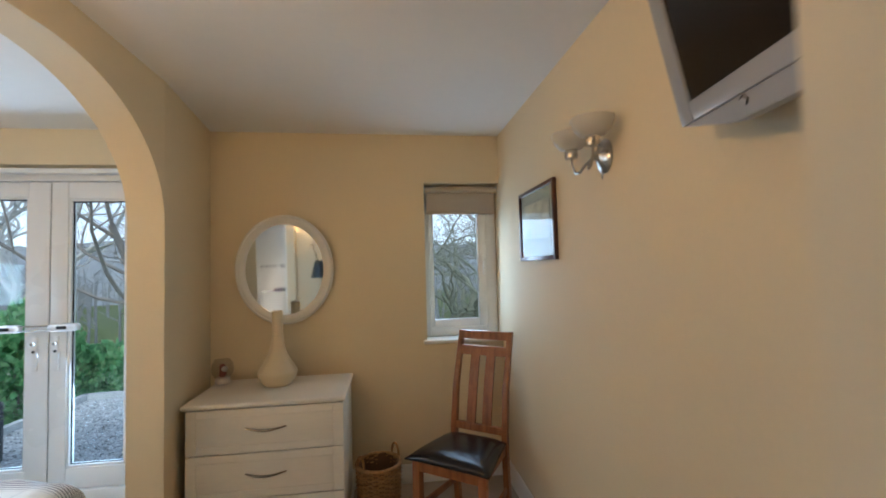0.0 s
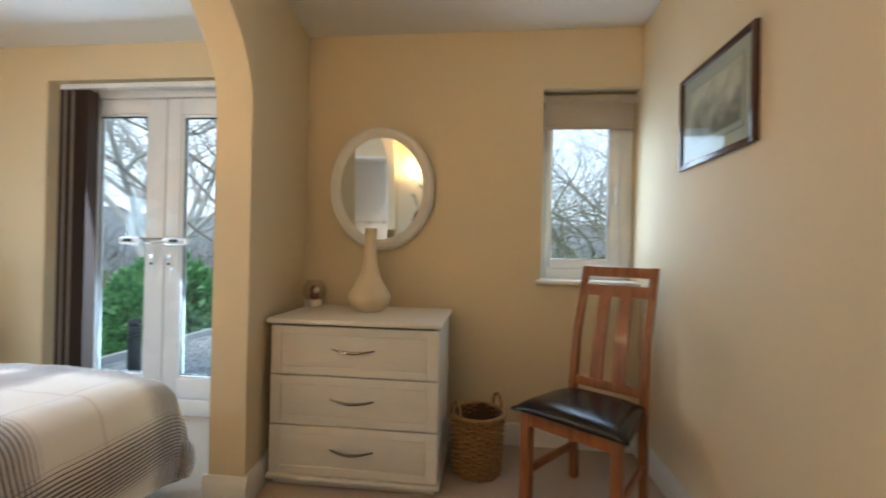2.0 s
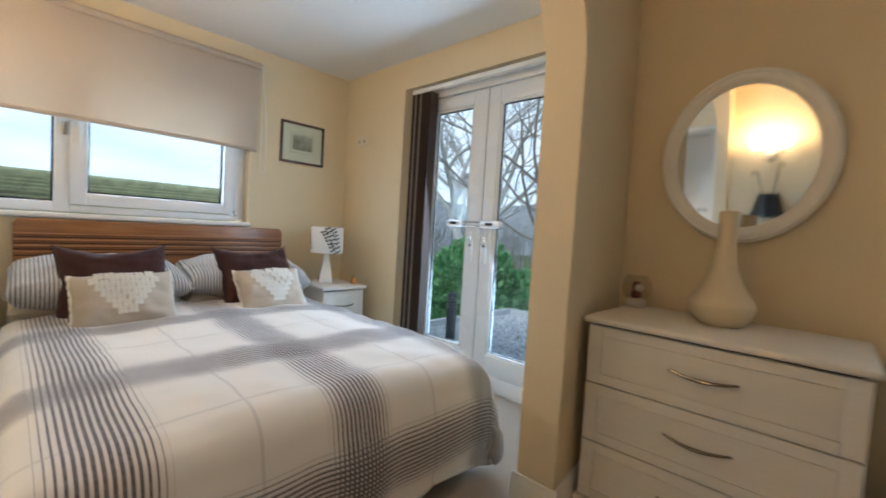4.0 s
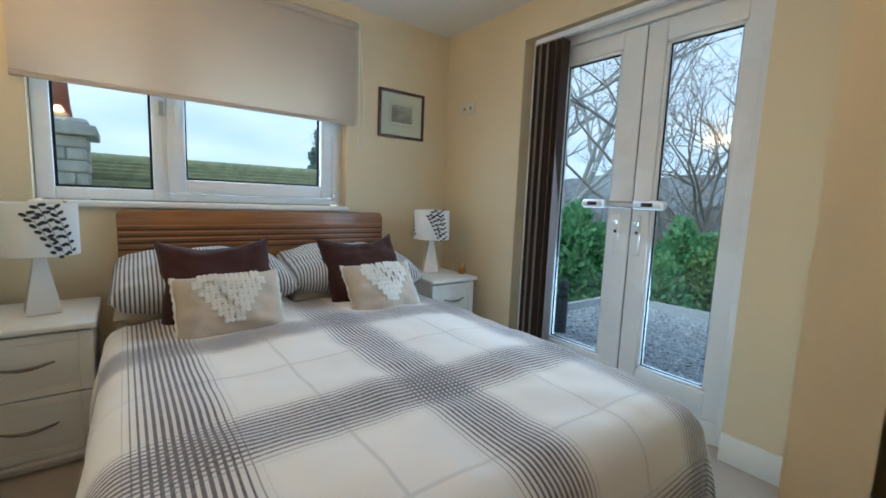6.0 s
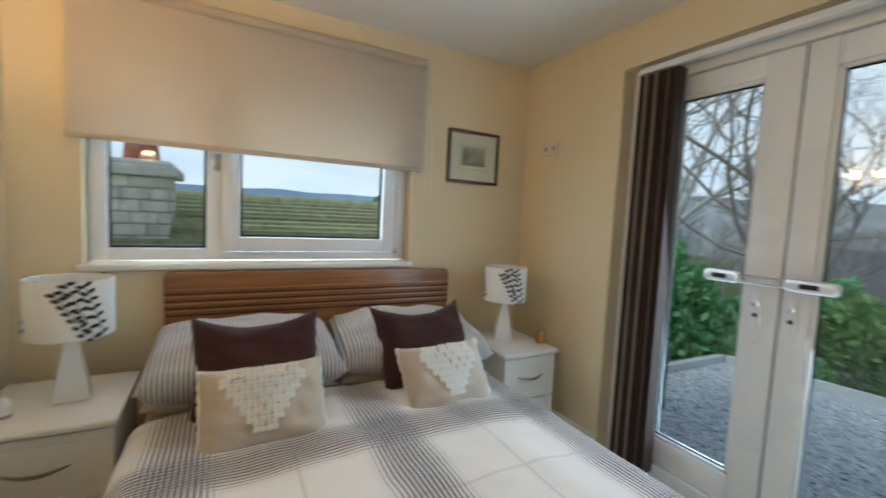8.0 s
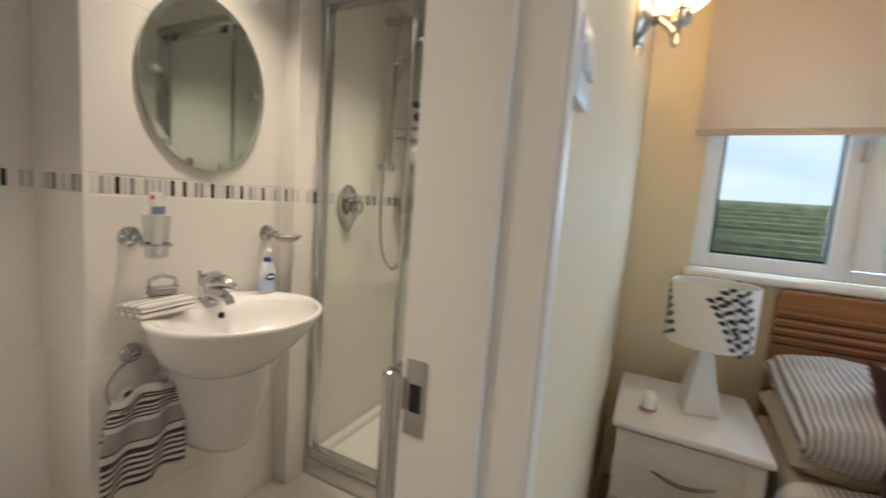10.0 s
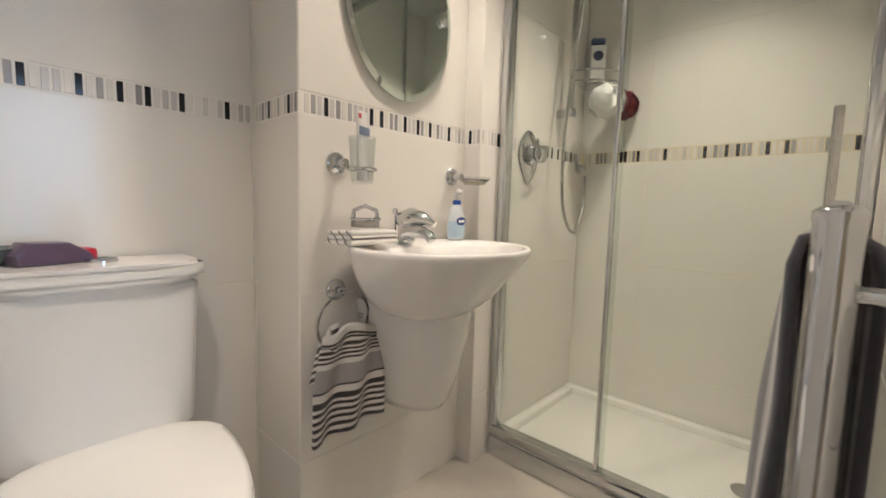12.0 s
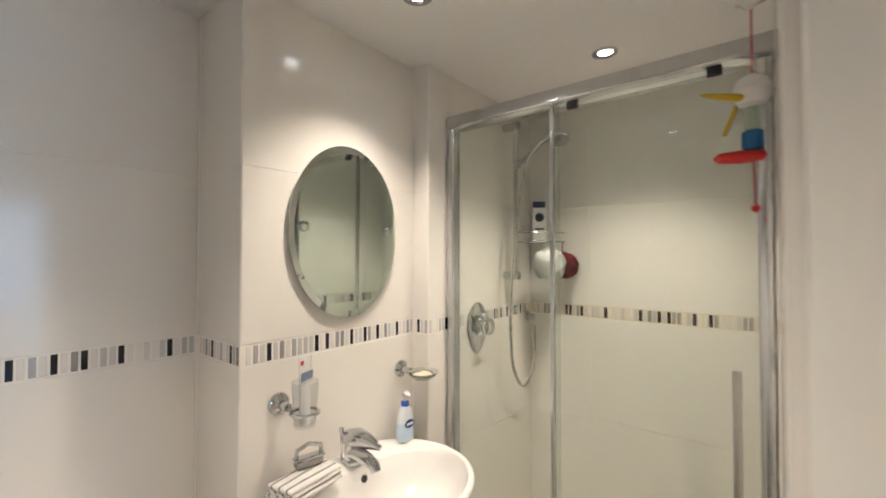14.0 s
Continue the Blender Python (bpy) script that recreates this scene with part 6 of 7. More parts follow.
def band_towel_material():
    m, nt, b = nodes_of("black_and_white_striped_towelling")
    L, N = nt.links.new, nt.nodes.new
    uv, sep, ramp = N("ShaderNodeUVMap"), N("ShaderNodeSeparateXYZ"), N("ShaderNodeValToRGB")
    n, k = N("ShaderNodeTexNoise"), N("ShaderNodeMath")
    n.inputs["Scale"].default_value = 9
    L(uv.outputs[0], sep.inputs[0]), L(uv.outputs[0], n.inputs[0])
    k.operation = "MULTIPLY_ADD"; L(n.outputs[0], k.inputs[0]); k.inputs[1].default_value = 0.016; L(sep.outputs[1], k.inputs[2])
    r = N("ShaderNodeMapRange"); L(k.outputs[0], r.inputs[0])
    for i, v in enumerate((0.0, 0.36, 0.0, 1.0)):
        r.inputs[i + 1].default_value = v
    L(r.outputs[0], ramp.inputs[0])
    ramp.color_ramp.interpolation = "CONSTANT"
    e = ramp.color_ramp.elements
    W_, K_, G_ = (0.74, 0.70, 0.66, 1), (0.03, 0.025, 0.03, 1), (0.36, 0.33, 0.34, 1)
    e[0].position, e[0].color = 0.0, W_
    e[1].position, e[1].color = 0.03, K_
    cuts = []
    p = 0.03
    for kk in range(10):           # wide black stripes from the hem up
        p += 0.032 - kk * 0.0008
        cuts.append((p, W_ if kk % 2 == 0 else K_))
    for q, col in ((0.36, W_), (0.42, K_), (0.435, G_), (0.60, W_), (0.64, K_), (0.655, W_), (0.67, K_), (0.69, W_), (0.705, K_), (0.725, W_), (0.74, K_), (0.755, W_), (0.77, K_), (0.79, W_), (0.80, K_), (0.82, W_)):
        cuts.append((q, col))
    for q, col in cuts[:28]:
        x = e.new(q); x.color = col
    L(ramp.outputs[0], b.inputs["Base Color"])
    f, bp = N("ShaderNodeTexNoise"), N("ShaderNodeBump")
    f.inputs["Scale"].default_value = 350
    L(f.outputs[0], bp.inputs["Height"]); bp.inputs["Strength"].default_value = 0.6; bp.inputs["Distance"].default_value = 0.004
    L(bp.outputs[0], b.inputs["Normal"])
    b.inputs["Roughness"].default_value, b.inputs["Sheen Weight"].default_value = 0.95, 0.3
    return m


STOWEL = band_towel_material()
bm, cl = bmesh.new(), []
g = []
for i in range(31):
    row = []
    for j in range(25):
        s, t = i / 30, j / 24 - 0.5
        wide = 0.085 + 0.030 * min(1, s * 2)
        z = 0.645 - 0.29 * s + 0.012 * t * 2 * s + (0.012 * math.cos(t * 7) if s < 0.15 else 0)
        x = -1.535 + t * -2 * wide + 0.012 * s
        y = BW + 0.068 + 0.016 * math.sin(t * 13 + s * 1.5) * (0.5 + 0.5 * s) + 0.02 * (1 - s) * math.cos(t * 3)
        row.append(bm.verts.new((x, y, z)))
        cl.append((t * 0.2, 0.31 * (1 - s)))
    g.append(row)
for i in range(30):
    for j in range(24):
        bm.faces.new((g[i][j], g[i + 1][j], g[i + 1][j + 1], g[i][j + 1]))
ht = solid("hand_towel", bm, STOWEL, "black and white striped hand towel hanging from the ring", "hand towel", smooth=80)
cloth_uv(ht, lambda co, i: cl[i])
md = ht.modifiers.new("thick", "SOLIDIFY"); md.thickness = 0.010; md.offset = 0
bm, cl = bmesh.new(), []
g = []
for i in range(15):
    row = []
    for j in range(9):
        s, t = i / 14, j / 8 - 0.5
        row.append(bm.verts.new((-1.455 - 0.03 * (1 - s) + t * 0.045, BW + 0.040 + 0.012 * math.sin(t * 9), 0.630 - 0.115 * s - 0.05 * t)))
        cl.append((t * 0.06, 0.02 + 0.12 * (1 - s)))
    g.append(row)
for i in range(14):
    for j in range(8):
        bm.faces.new((g[i][j], g[i + 1][j], g[i + 1][j + 1], g[i][j + 1]))
h2 = new("back_fold", mesh_of("back_fold", bm, STOWEL, 80))
h2.parent = ht
cloth_uv(h2, lambda co, i: cl[i])
md = h2.modifiers.new("thick", "SOLIDIFY"); md.thickness = 0.010; md.offset = 0

# ---- toilet ----
TX = -1.030
wc = thing("toilet", (TX, TW, 0), 0, "white ceramic close-coupled toilet with the lid down", "toilet")


def rounded(w0, y0, y1, z0, z1, w1=None, bulge=0.03):
    """A cistern-like body with a bowed front, w0 wide below and w1 above."""
    w1 = w1 or w0
    bm = bmesh.new()
    rows = []
    for k in range(7):
        f = k / 6
        w = w0 + (w1 - w0) * f
        ring = []
        for i in range(17):
            a = -1 + 2 * i / 16
            ring.append(bm.verts.new((a * w / 2, y1 + bulge * (1 - a * a) - 0.03 * abs(a) ** 8, z0 + (z1 - z0) * f)))
        ring += [bm.verts.new((w / 2, y0, z0 + (z1 - z0) * f)), bm.verts.new((-w / 2, y0, z0 + (z1 - z0) * f))]
        rows.append(ring)
    for a, b in zip(rows, rows[1:]):
        for i in range(19):
            j = (i + 1) % 19
            bm.faces.new((a[i], a[j], b[j], b[i]))
    lo, hi = bm.faces.new(rows[0][::-1]), bm.faces.new(rows[-1])
    bmesh.ops.bevel(bm, geom=list({e for f in (lo, hi) for e in f.edges}), offset=min(0.012, (z1 - z0) / 3), segments=3, affect="EDGES")
    return bm


part("cistern", rounded(0.345, 0.006, 0.172, 0.425, 0.789, 0.385), CERAM, wc, "white ceramic cistern", smooth=50)
part("cistern_lid", rounded(0.405, 0.004, 0.185, 0.790, 0.832, 0.405), CERAM, wc, "white ceramic cistern lid", smooth=50)
part("flush_button", lathe([(0.030, 0.831), (0.030, 0.837), (0.026, 0.840), (0.024, 0.838), (0, 0.838)], 24, at=(-0.015, 0.10, 0)), CHROME, wc, "round chrome flush button")


def oval(w, y0, y1, z, n=40):
    out = []
    for i in range(n):
        a = 2 * math.pi * i / n
        s = math.sin(a)
        out.append((w / 2 * math.cos(a), (y0 + 0.13) + (s * (y1 - y0 - 0.13) if s > 0 else s * 0.13), z))
    return out


def oval_loft(levels):
    bm = bmesh.new()
    rings = [[bm.verts.new(p) for p in oval(*l)] for l in levels]
    for a, b in zip(rings, rings[1:]):
        for i in range(40):
            j = (i + 1) % 40
            bm.faces.new((a[i], a[j], b[j], b[i]))
    bm.faces.new(rings[0][::-1]), bm.faces.new(rings[-1])
    return bm


part("pan", oval_loft([(0.20, 0.06, 0.46, 0.0), (0.19, 0.08, 0.44, 0.06), (0.20, 0.10, 0.48, 0.20), (0.31, 0.13, 0.61, 0.34), (0.37, 0.15, 0.675, 0.405), (0.375, 0.15, 0.68, 0.418)]), CERAM, wc, "white ceramic pan", smooth=60)
part("seat", oval_loft([(0.385, 0.185, 0.685, 0.419), (0.395, 0.18, 0.692, 0.425), (0.390, 0.185, 0.688, 0.437)]), CERAM, wc, "white plastic seat", smooth=40)
part("seat_lid", oval_loft([(0.380, 0.185, 0.680, 0.438), (0.390, 0.165, 0.690, 0.444), (0.387, 0.168, 0.687, 0.456), (0.355, 0.20, 0.665, 0.463), (0.20, 0.27, 0.58, 0.466)]), CERAM, wc, "white plastic lid, closed", smooth=60)
for x in (-0.07, 0.07):
    part("hinge", tube([(x - 0.02, 0.178, 0.440), (x + 0.02, 0.178, 0.440)], 0.011, 12), CHROME, wc)
part("link_block", bm_box(-0.13, 0.13, 0.006, 0.16, 0.34, 0.426, 0.012), CERAM, wc)

fr = thing("toilet_freshener", (TX + 0.068, TW + 0.088, 0.833), 18, "purple and red air freshener pack lying on the cistern", "air freshener")
bm = prism([(-0.072, 0.0), (0.060, 0.0), (0.064, 0.022), (0.045, 0.046), (-0.025, 0.044), (-0.060, 0.022)], -0.030, 0.030, "y", bevel=0.006)
part("pack", bm, surface("dull_purple_plastic", (0.10, 0.065, 0.11), 0.3, vary=0.3, scale=30), fr)
part("red_end", bm_box(-0.076, -0.030, -0.026, 0.026, 0.001, 0.030, 0.008), surface("red_plastic", (0.40, 0.015, 0.03), 0.3), fr, "red end")
gd = thing("grey_dish", (TX + 0.150, TW + 0.060, 0.833), 0, "small smoky grey glass dish on the cistern", "dish")
part("bowl", lathe([(0.018, 0), (0.022, 0.002), (0.040, 0.016), (0.052, 0.034), (0.050, 0.035), (0.037, 0.018), (0.018, 0.005), (0, 0.004)], 28), surface("smoky_grey_glass", (0.16, 0.19, 0.18), 0.12, vary=0.05), gd)
cb = thing("cleaner_bottle", (-0.775, TW + 0.13, 0.0), 0, "dark blue cleaner bottle beside the toilet", "bottle")
part("body", lathe([(0.040, 0), (0.044, 0.01), (0.044, 0.22), (0.030, 0.28), (0.016, 0.31)], 22), surface("dark_blue_plastic", (0.015, 0.05, 0.16), 0.3), cb)
part("label_band", lathe([(0.0446, 0.05), (0.0446, 0.18)], 22), surface("pink_white_label", (0.6, 0.35, 0.38), 0.5, vary=0.6, scale=40), cb)
part("cap", lathe([(0.018, 0.30), (0.018, 0.36), (0, 0.365)], 16), surface("red_plastic", (0.4, 0.02, 0.03)), cb)

# ---- heated towel rail and bath towel ----
rl = thing("towel_radiator", (0, 0, 0), 0, "chrome ladder towel radiator on the wall by the doorway", "towel radiator")
RLY = 0.430
for x in (-1.410, -1.870):
    part("upright", tube([(x, RLY, 0.16), (x, RLY, 0.968)], 0.019, 16), CHROME, rl, "chrome upright")
    part("upright_cap", lathe([(0.0205, 0.966), (0.0205, 0.975), (0.014, 0.980), (0, 0.981)], 18, at=(x, RLY, 0)), CHROME, rl)
    for z in (0.25, 0.90):
        part("wall_fixing", tube([(x, RLY, z), (x, 0.504, z)], 0.009, 10), CHROME, rl)
for k in range(12):
    z = 0.22 + k * 0.064 + (0.05 if k > 5 else 0)
    part("rung", tube([(-1.410, RLY, z), (-1.870, RLY, z)], 0.0115, 12), CHROME, rl, "chrome rung")
BTOWEL = striped("grey_striped_bath_towelling", "X", (0.40, 0.38, 0.37), (0.045, 0.045, 0.055), 0.066, -0.1, 0.4, 0.02)
bm, cl, g = bmesh.new(), [], []
for i in range(49):
    row = []
    s = i / 48
    for j in range(17):
        t = j / 16
        fold = 0.010 * math.sin(t * 16 + 2 * s) + 0.006 * math.sin(t * 31)
        L0 = 0.62
        run = s * (L0 + 0.07 + 0.48) - L0
        if run < 0:
            y, z = RLY - 0.026 - 0.014 * min(1, -run * 3) + fold * min(1, -run * 6), 0.930 + run
        elif run < 0.07:
            a = run / 0.07 * math.pi
            y, z = RLY - 0.026 * math.cos(a), 0.930 + 0.022 * math.sin(a)
        else:
            y, z = RLY + 0.026 + abs(fold) * 0.4, 0.930 - (run - 0.07)
        x = -1.445 - 0.33 * t * (1 + 0.08 * min(1, max(0, -run)))
        row.append(bm.verts.new((x, y, z)))
        cl.append((t * 0.36 + 0.01 * s, s))
    g.append(row)
for i in range(48):
    for j in range(16):
        bm.faces.new((g[i][j], g[i + 1][j], g[i + 1][j + 1], g[i][j + 1]))
bt2 = solid("bath_towel", bm, BTOWEL, "grey and black striped bath towel over the towel radiator", "bath towel", smooth=80)
cloth_uv(bt2, lambda co, i: cl[i])
md = bt2.modifiers.new("thick", "SOLIDIFY"); md.thickness = 0.011; md.offset = 1

# hanging painted wooden bird on a cord
hy = thing("hanging_bird_toy", (-1.815, 0.468, 1.735), 0, "painted wooden bird hanging on a cord from a wall hook", "hanging toy")
hy.scale = (0.74, 0.74, 0.74)
part("cord", tube([(0, 0, 0.09), (0.0, 0.0, 0.25)], 0.002, 6), surface("red_cord", (0.4, 0.03, 0.03), 0.8), hy)
part("hook", tube([(0.0, 0.050, 0.27), (0.0, 0.020, 0.262), (0.0, -0.012, 0.248), (0.0, -0.030, 0.268)], 0.005, 8), BRUSHED, hy)
part("head", lathe([(0, -0.036), (0.030, -0.028), (0.044, 0.0), (0.036, 0.026), (0.018, 0.040), (0, 0.043)], 22, at=(0, 0, 0.05)), CERAM, hy, "white head")
part("beak", moved(lathe([(0.016, 0), (0.014, 0.03), (0.010, 0.06), (0.006, 0.085), (0, 0.09)], 14, squash=0.5), pose(0.02, -0.02, 0.035, 80, 0, 25)), surface("yellow_paint", (0.62, 0.42, 0.01), 0.4), hy, "yellow beak")
part("wing", moved(bm_box(-0.010, 0.010, -0.004, 0.004, -0.07, 0.0, 0.003), pose(0.01, -0.03, 0.02, -22, 0, 0)), MATS["yellow_paint"], hy, "yellow wing")
part("neck", tube([(0, 0, 0.015), (0, 0, -0.05)], 0.014, 12), surface("green_white_paint", (0.45, 0.55, 0.42), 0.4), hy)
part("body", lathe([(0.018, -0.085), (0.022, -0.08), (0.022, -0.045), (0.016, -0.04)], 18), surface("blue_paint", (0.02, 0.13, 0.33), 0.4), hy, "blue body")
part("foot", moved(lathe([(0, -0.055), (0.022, -0.045), (0.028, 0.0), (0.022, 0.045), (0, 0.055)], 16, squash=0.55), pose(0.0, -0.025, -0.10, 90, 0, 10)), surface("red_paint", (0.55, 0.02, 0.015), 0.4), hy, "red foot")
part("tail_cord", tube([(0, 0, -0.09), (0.002, 0.004, -0.22)], 0.002, 6), MATS["red_cord"], hy)
part("bead", lathe([(0, -0.012), (0.010, -0.004), (0.010, 0.004), (0, 0.012)], 12, at=(0.002, 0.004, -0.225)), MATS["red_paint"], hy)

bm2 = bm_box(-1.98, -1.50, -0.10, 0.36, 0.001, 0.016, 0.005)
solid("bath_mat", bm2, surface("black_bath_mat", (0.012, 0.012, 0.015), 0.95, vary=0.4, scale=90, bump=1.0, bump_scale=150), "black pile bath mat on the floor", "bath mat")

# ---- downlights ----
# the third, by the toilet, is an added fill lamp dressed as a downlight
for x, y in ((-1.75, -0.265), (-2.40, 0.035), (-0.80, 0.05)):
    dl = thing("downlight", (x, y, BZ), 0, "recessed chrome ceiling downlight, lit", "downlight", "shower room downlights")
    part("trim_ring", lathe([(0.027, -0.001), (0.030, -0.006), (0.042, -0.005), (0.043, 0.0)], 30), CHROME, dl, "chrome trim ring")
    part("bulb", lathe([(0.026, -0.0005), (0.020, -0.002), (0, -0.003)], 24), SPOTLIT, dl, "lit bulb")
    spot("downlight_beam", (x, y, BZ - 0.012), SPOTW, (1.0, 0.80, 0.56), 106)

# ---- wall tiles and the mosaic border ----
ROWS = ((0.002, 0.263), (0.265, 0.733), (0.735, 1.199), (1.256, 1.723), (1.725, 2.203))
tile_meshes = {}


def tile_mesh(w, h):
    key = (round(w, 4), round(h, 4))
    if key not in tile_meshes:
        bm = bmesh.new()
        b = 0.0015
        lo = [bm.verts.new(p) for p in ((0, 0, 0), (w, 0, 0), (w, 0, h), (0, 0, h))]
        mi = [bm.verts.new(p) for p in ((0, 0.0065, 0), (w, 0.0065, 0), (w, 0.0065, h), (0, 0.0065, h))]
        hi = [bm.verts.new(p) for p in ((b, 0.008, b), (w - b, 0.008, b), (w - b, 0.008, h - b), (b, 0.008, h - b))]
        for r0, r1 in ((lo, mi), (mi, hi)):
            for i in range(4):
                bm.faces.new((r0[i], r0[(i + 1) % 4], r1[(i + 1) % 4], r1[i]))
        bm.faces.new(hi)
        tile_meshes[key] = mesh_of("tile", bm, TILE, 0)
    return tile_meshes[key]


chip_mats = {"K": surface("black_mosaic", (0.012, 0.014, 0.022), 0.10, per_piece=0.3), "G": surface("mid_grey_mosaic", (0.32, 0.31, 0.31), 0.12, per_piece=0.2),
             "L": surface("light_grey_mosaic", (0.56, 0.54, 0.52), 0.12, per_piece=0.15), "W": surface("pearl_mosaic", (0.74, 0.70, 0.65), 0.12, per_piece=0.08)}
chips = {}
for k, mat in chip_mats.items():
    chips[k] = mesh_of("mosaic_tile", bm_box(0.0016, 0.0168, 0, 0.0078, 0, 0.0500, 0.002, seg=1), mat, 0)


def tiled(name, m, length, tile_w, darks, seed, label):
    """Tiles one wall face: x runs along it, y out of it. darks: where the black mosaic pieces stand."""
    r = thing(name, (0, 0, 0), 0, label, kind="structure")
    r.matrix_basis = m
    n = max(1, math.ceil(length / tile_w - 0.2))
    cuts = [min(i * tile_w, length) for i in range(n)] + [length]
    for z0, z1 in ROWS:
        for a, b in zip(cuts, cuts[1:]):
            t = new("tile", tile_mesh(b - a - 0.0012, z1 - z0))
            t.parent, t.location = r, (a + 0.0006, 0, z0)
    q, rnd = 0.002, random.Random(seed)
    pitch = 0.0187
    while q + pitch < length:
        near = any(abs(d - (q + pitch / 2)) < pitch / 2 for d in darks)
        c = new("mosaic_tile", chips["K" if near else rnd.choice("GLLLWWWWG")])
        c.parent, c.location = r, (q, 0, 1.2025)
        q += pitch
    return r


tiled("tiles_toilet_wall", pose(RX, TW - 0.008, 0), 1.05, 0.60, [0.474, 0.387, 0.313, 0.257, 0.181, 0.066], 1, "cream gloss tiles with a mosaic border")
tiled("tiles_return", pose(RX - 0.008, BW - 0.002, 0, 0, 0, -90), 0.26, 0.30, [0.055, 0.16], 2, "cream gloss tiles with a mosaic border")
tiled("tiles_basin_wall", pose(SX + 0.002, BW - 0.008, 0), 0.652, 0.70, [0.572, 0.423, 0.383, 0.288, 0.232, 0.171, 0.078], 3, "cream gloss tiles with a mosaic border")
tiled("tiles_step", pose(SX + 0.002, SW - 0.001, 0, 0, 0, -90) @ pose(0, -0.010, 0), 0.068, 0.10, [0.04], 4, "cream gloss tiles with a mosaic border")
tiled("tiles_valve_wall", pose(-2.886, SW - 0.008, 0), 0.81, 0.90, [0.10, 0.16, 0.23, 0.29, 0.35, 0.70], 5, "cream gloss tiles with a mosaic border")
tiled("tiles_shower_wall", pose(-2.896, 0.505, 0, 0, 0, -90), 1.01, 0.70, [0.03, 0.21, 0.266, 0.364, 0.402, 0.476, 0.627, 0.740, 0.80, 0.82], 6, "cream gloss tiles with a mosaic border")
tiled("tiles_north_wall", pose(-1.33, 0.510, 0, 0, 0, 180), 1.55, 0.70, [0.1, 0.25, 0.31, 0.5, 0.56, 0.72, 0.9, 0.96, 1.1, 1.3, 1.4], 7, "cream gloss tiles with a mosaic border")

# ---- outside ----
GZ = -2.6
GRASS = surface("rough_winter_grass", (0.10, 0.13, 0.04), 0.95, vary=0.5, scale=3, bump=0.8, bump_scale=8, blotch=0.35)
bm = bmesh.new()
nr = 48
rads = [0.5, 6, 12, 25, 50, 90, 150, 260, 420, 900]
rows = [[bm.verts.new((r * math.cos(2 * math.pi * i / nr), r * math.sin(2 * math.pi * i / nr), GZ + (0.0 if r < 12 else 0.4 * noise.noise((r * math.cos(2 * math.pi * i / nr) * 0.05, r * math.sin(2 * math.pi * i / nr) * 0.05, 0))) - (0.0 if r < 50 else 0.01 * (r - 50)) * (1 if r < 300 else 0.6))) for i in range(nr)] for r in rads]
for a, b in zip(rows, rows[1:]):
    for i in range(nr):
        bm.faces.new((a[i], b[i], b[(i + 1) % nr], a[(i + 1) % nr]))
bm.faces.new(rows[0][::-1])
solid("ground", bm, GRASS, "rough green winter ground round the house", kind="structure", smooth=60)

# sky backdrop, pale overcast
m, nt, b = nodes_of("overcast_sky")
L, N = nt.links.new, nt.nodes.new
tc, n, ramp, em = N("ShaderNodeTexCoord"), N("ShaderNodeTexNoise"), N("ShaderNodeValToRGB"), N("ShaderNodeEmission")
mp = N("ShaderNodeMapping"); mp.inputs["Scale"].default_value = (0.006, 0.006, 0.022)
L(tc.outputs["Object"], mp.inputs[0]), L(mp.outputs[0], n.inputs[0])
n.inputs["Scale"].default_value, n.inputs["Detail"].default_value = 1.0, 5
ramp.color_ramp.elements[0].position, ramp.color_ramp.elements[1].position = 0.35, 0.65
ramp.color_ramp.elements[0].color, ramp.color_ramp.elements[1].color = (0.68, 0.75, 0.86, 1), (0.88, 0.91, 0.96, 1)
L(n.outputs[0], ramp.inputs[0]), L(ramp.outputs[0], em.inputs[0])
em.inputs[1].default_value = SKYGLOW
L(em.outputs[0], nt.nodes["Material Output"].inputs[0])
bm = bmesh.new()
lo, hi = [], []
for i in range(64):
    a = 2 * math.pi * i / 64
    lo.append(bm.verts.new((600 * math.cos(a), 600 * math.sin(a), -60)))
    hi.append(bm.verts.new((600 * math.cos(a), 600 * math.sin(a), 420)))
for i in range(64):
    bm.faces.new((lo[i], lo[(i + 1) % 64], hi[(i + 1) % 64], hi[i]))
solid("backdrop", bm, m, "pale overcast sky in the distance", kind="structure", smooth=60)

# distant hills, the blue of haze mixed into their colour
HILL = surface("haze_tinted_hill", (0.30, 0.42, 0.54), 1.0, vary=0.15, scale=0.05, blotch=0.2)


def ridge(name, radius, a0, a1, h0, h1, mat, label, seed, n=70, bumpy=1.0):
    bm, lo, hi = bmesh.new(), [], []
    for i in range(n + 1):
        a = radians(a0 + (a1 - a0) * i / n)
        h = h0 + (h1 - h0) * (0.5 + 0.5 * noise.noise((i * 0.12, seed, 0))) + bumpy * 0.06 * (h1 - h0) * noise.noise((i * 1.3, seed, 2))
        for lst, r, z in ((lo, radius * 0.80, -12), (hi, radius, h)):
            lst.append(bm.verts.new((r * math.cos(a), r * math.sin(a), z)))
    for i in range(n):
        bm.faces.new((lo[i], lo[i + 1], hi[i + 1], hi[i]))
    return solid(name, bm, mat, label, kind="structure", smooth=60)


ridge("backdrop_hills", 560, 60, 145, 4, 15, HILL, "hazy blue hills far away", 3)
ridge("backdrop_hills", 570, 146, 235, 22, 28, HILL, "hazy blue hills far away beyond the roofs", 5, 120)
# distance haze is painted into the woods as a cool grey
WOODS = surface("haze_greyed_far_woods", (0.28, 0.30, 0.32), 1.0, vary=0.4, scale=0.5, blotch=0.3)
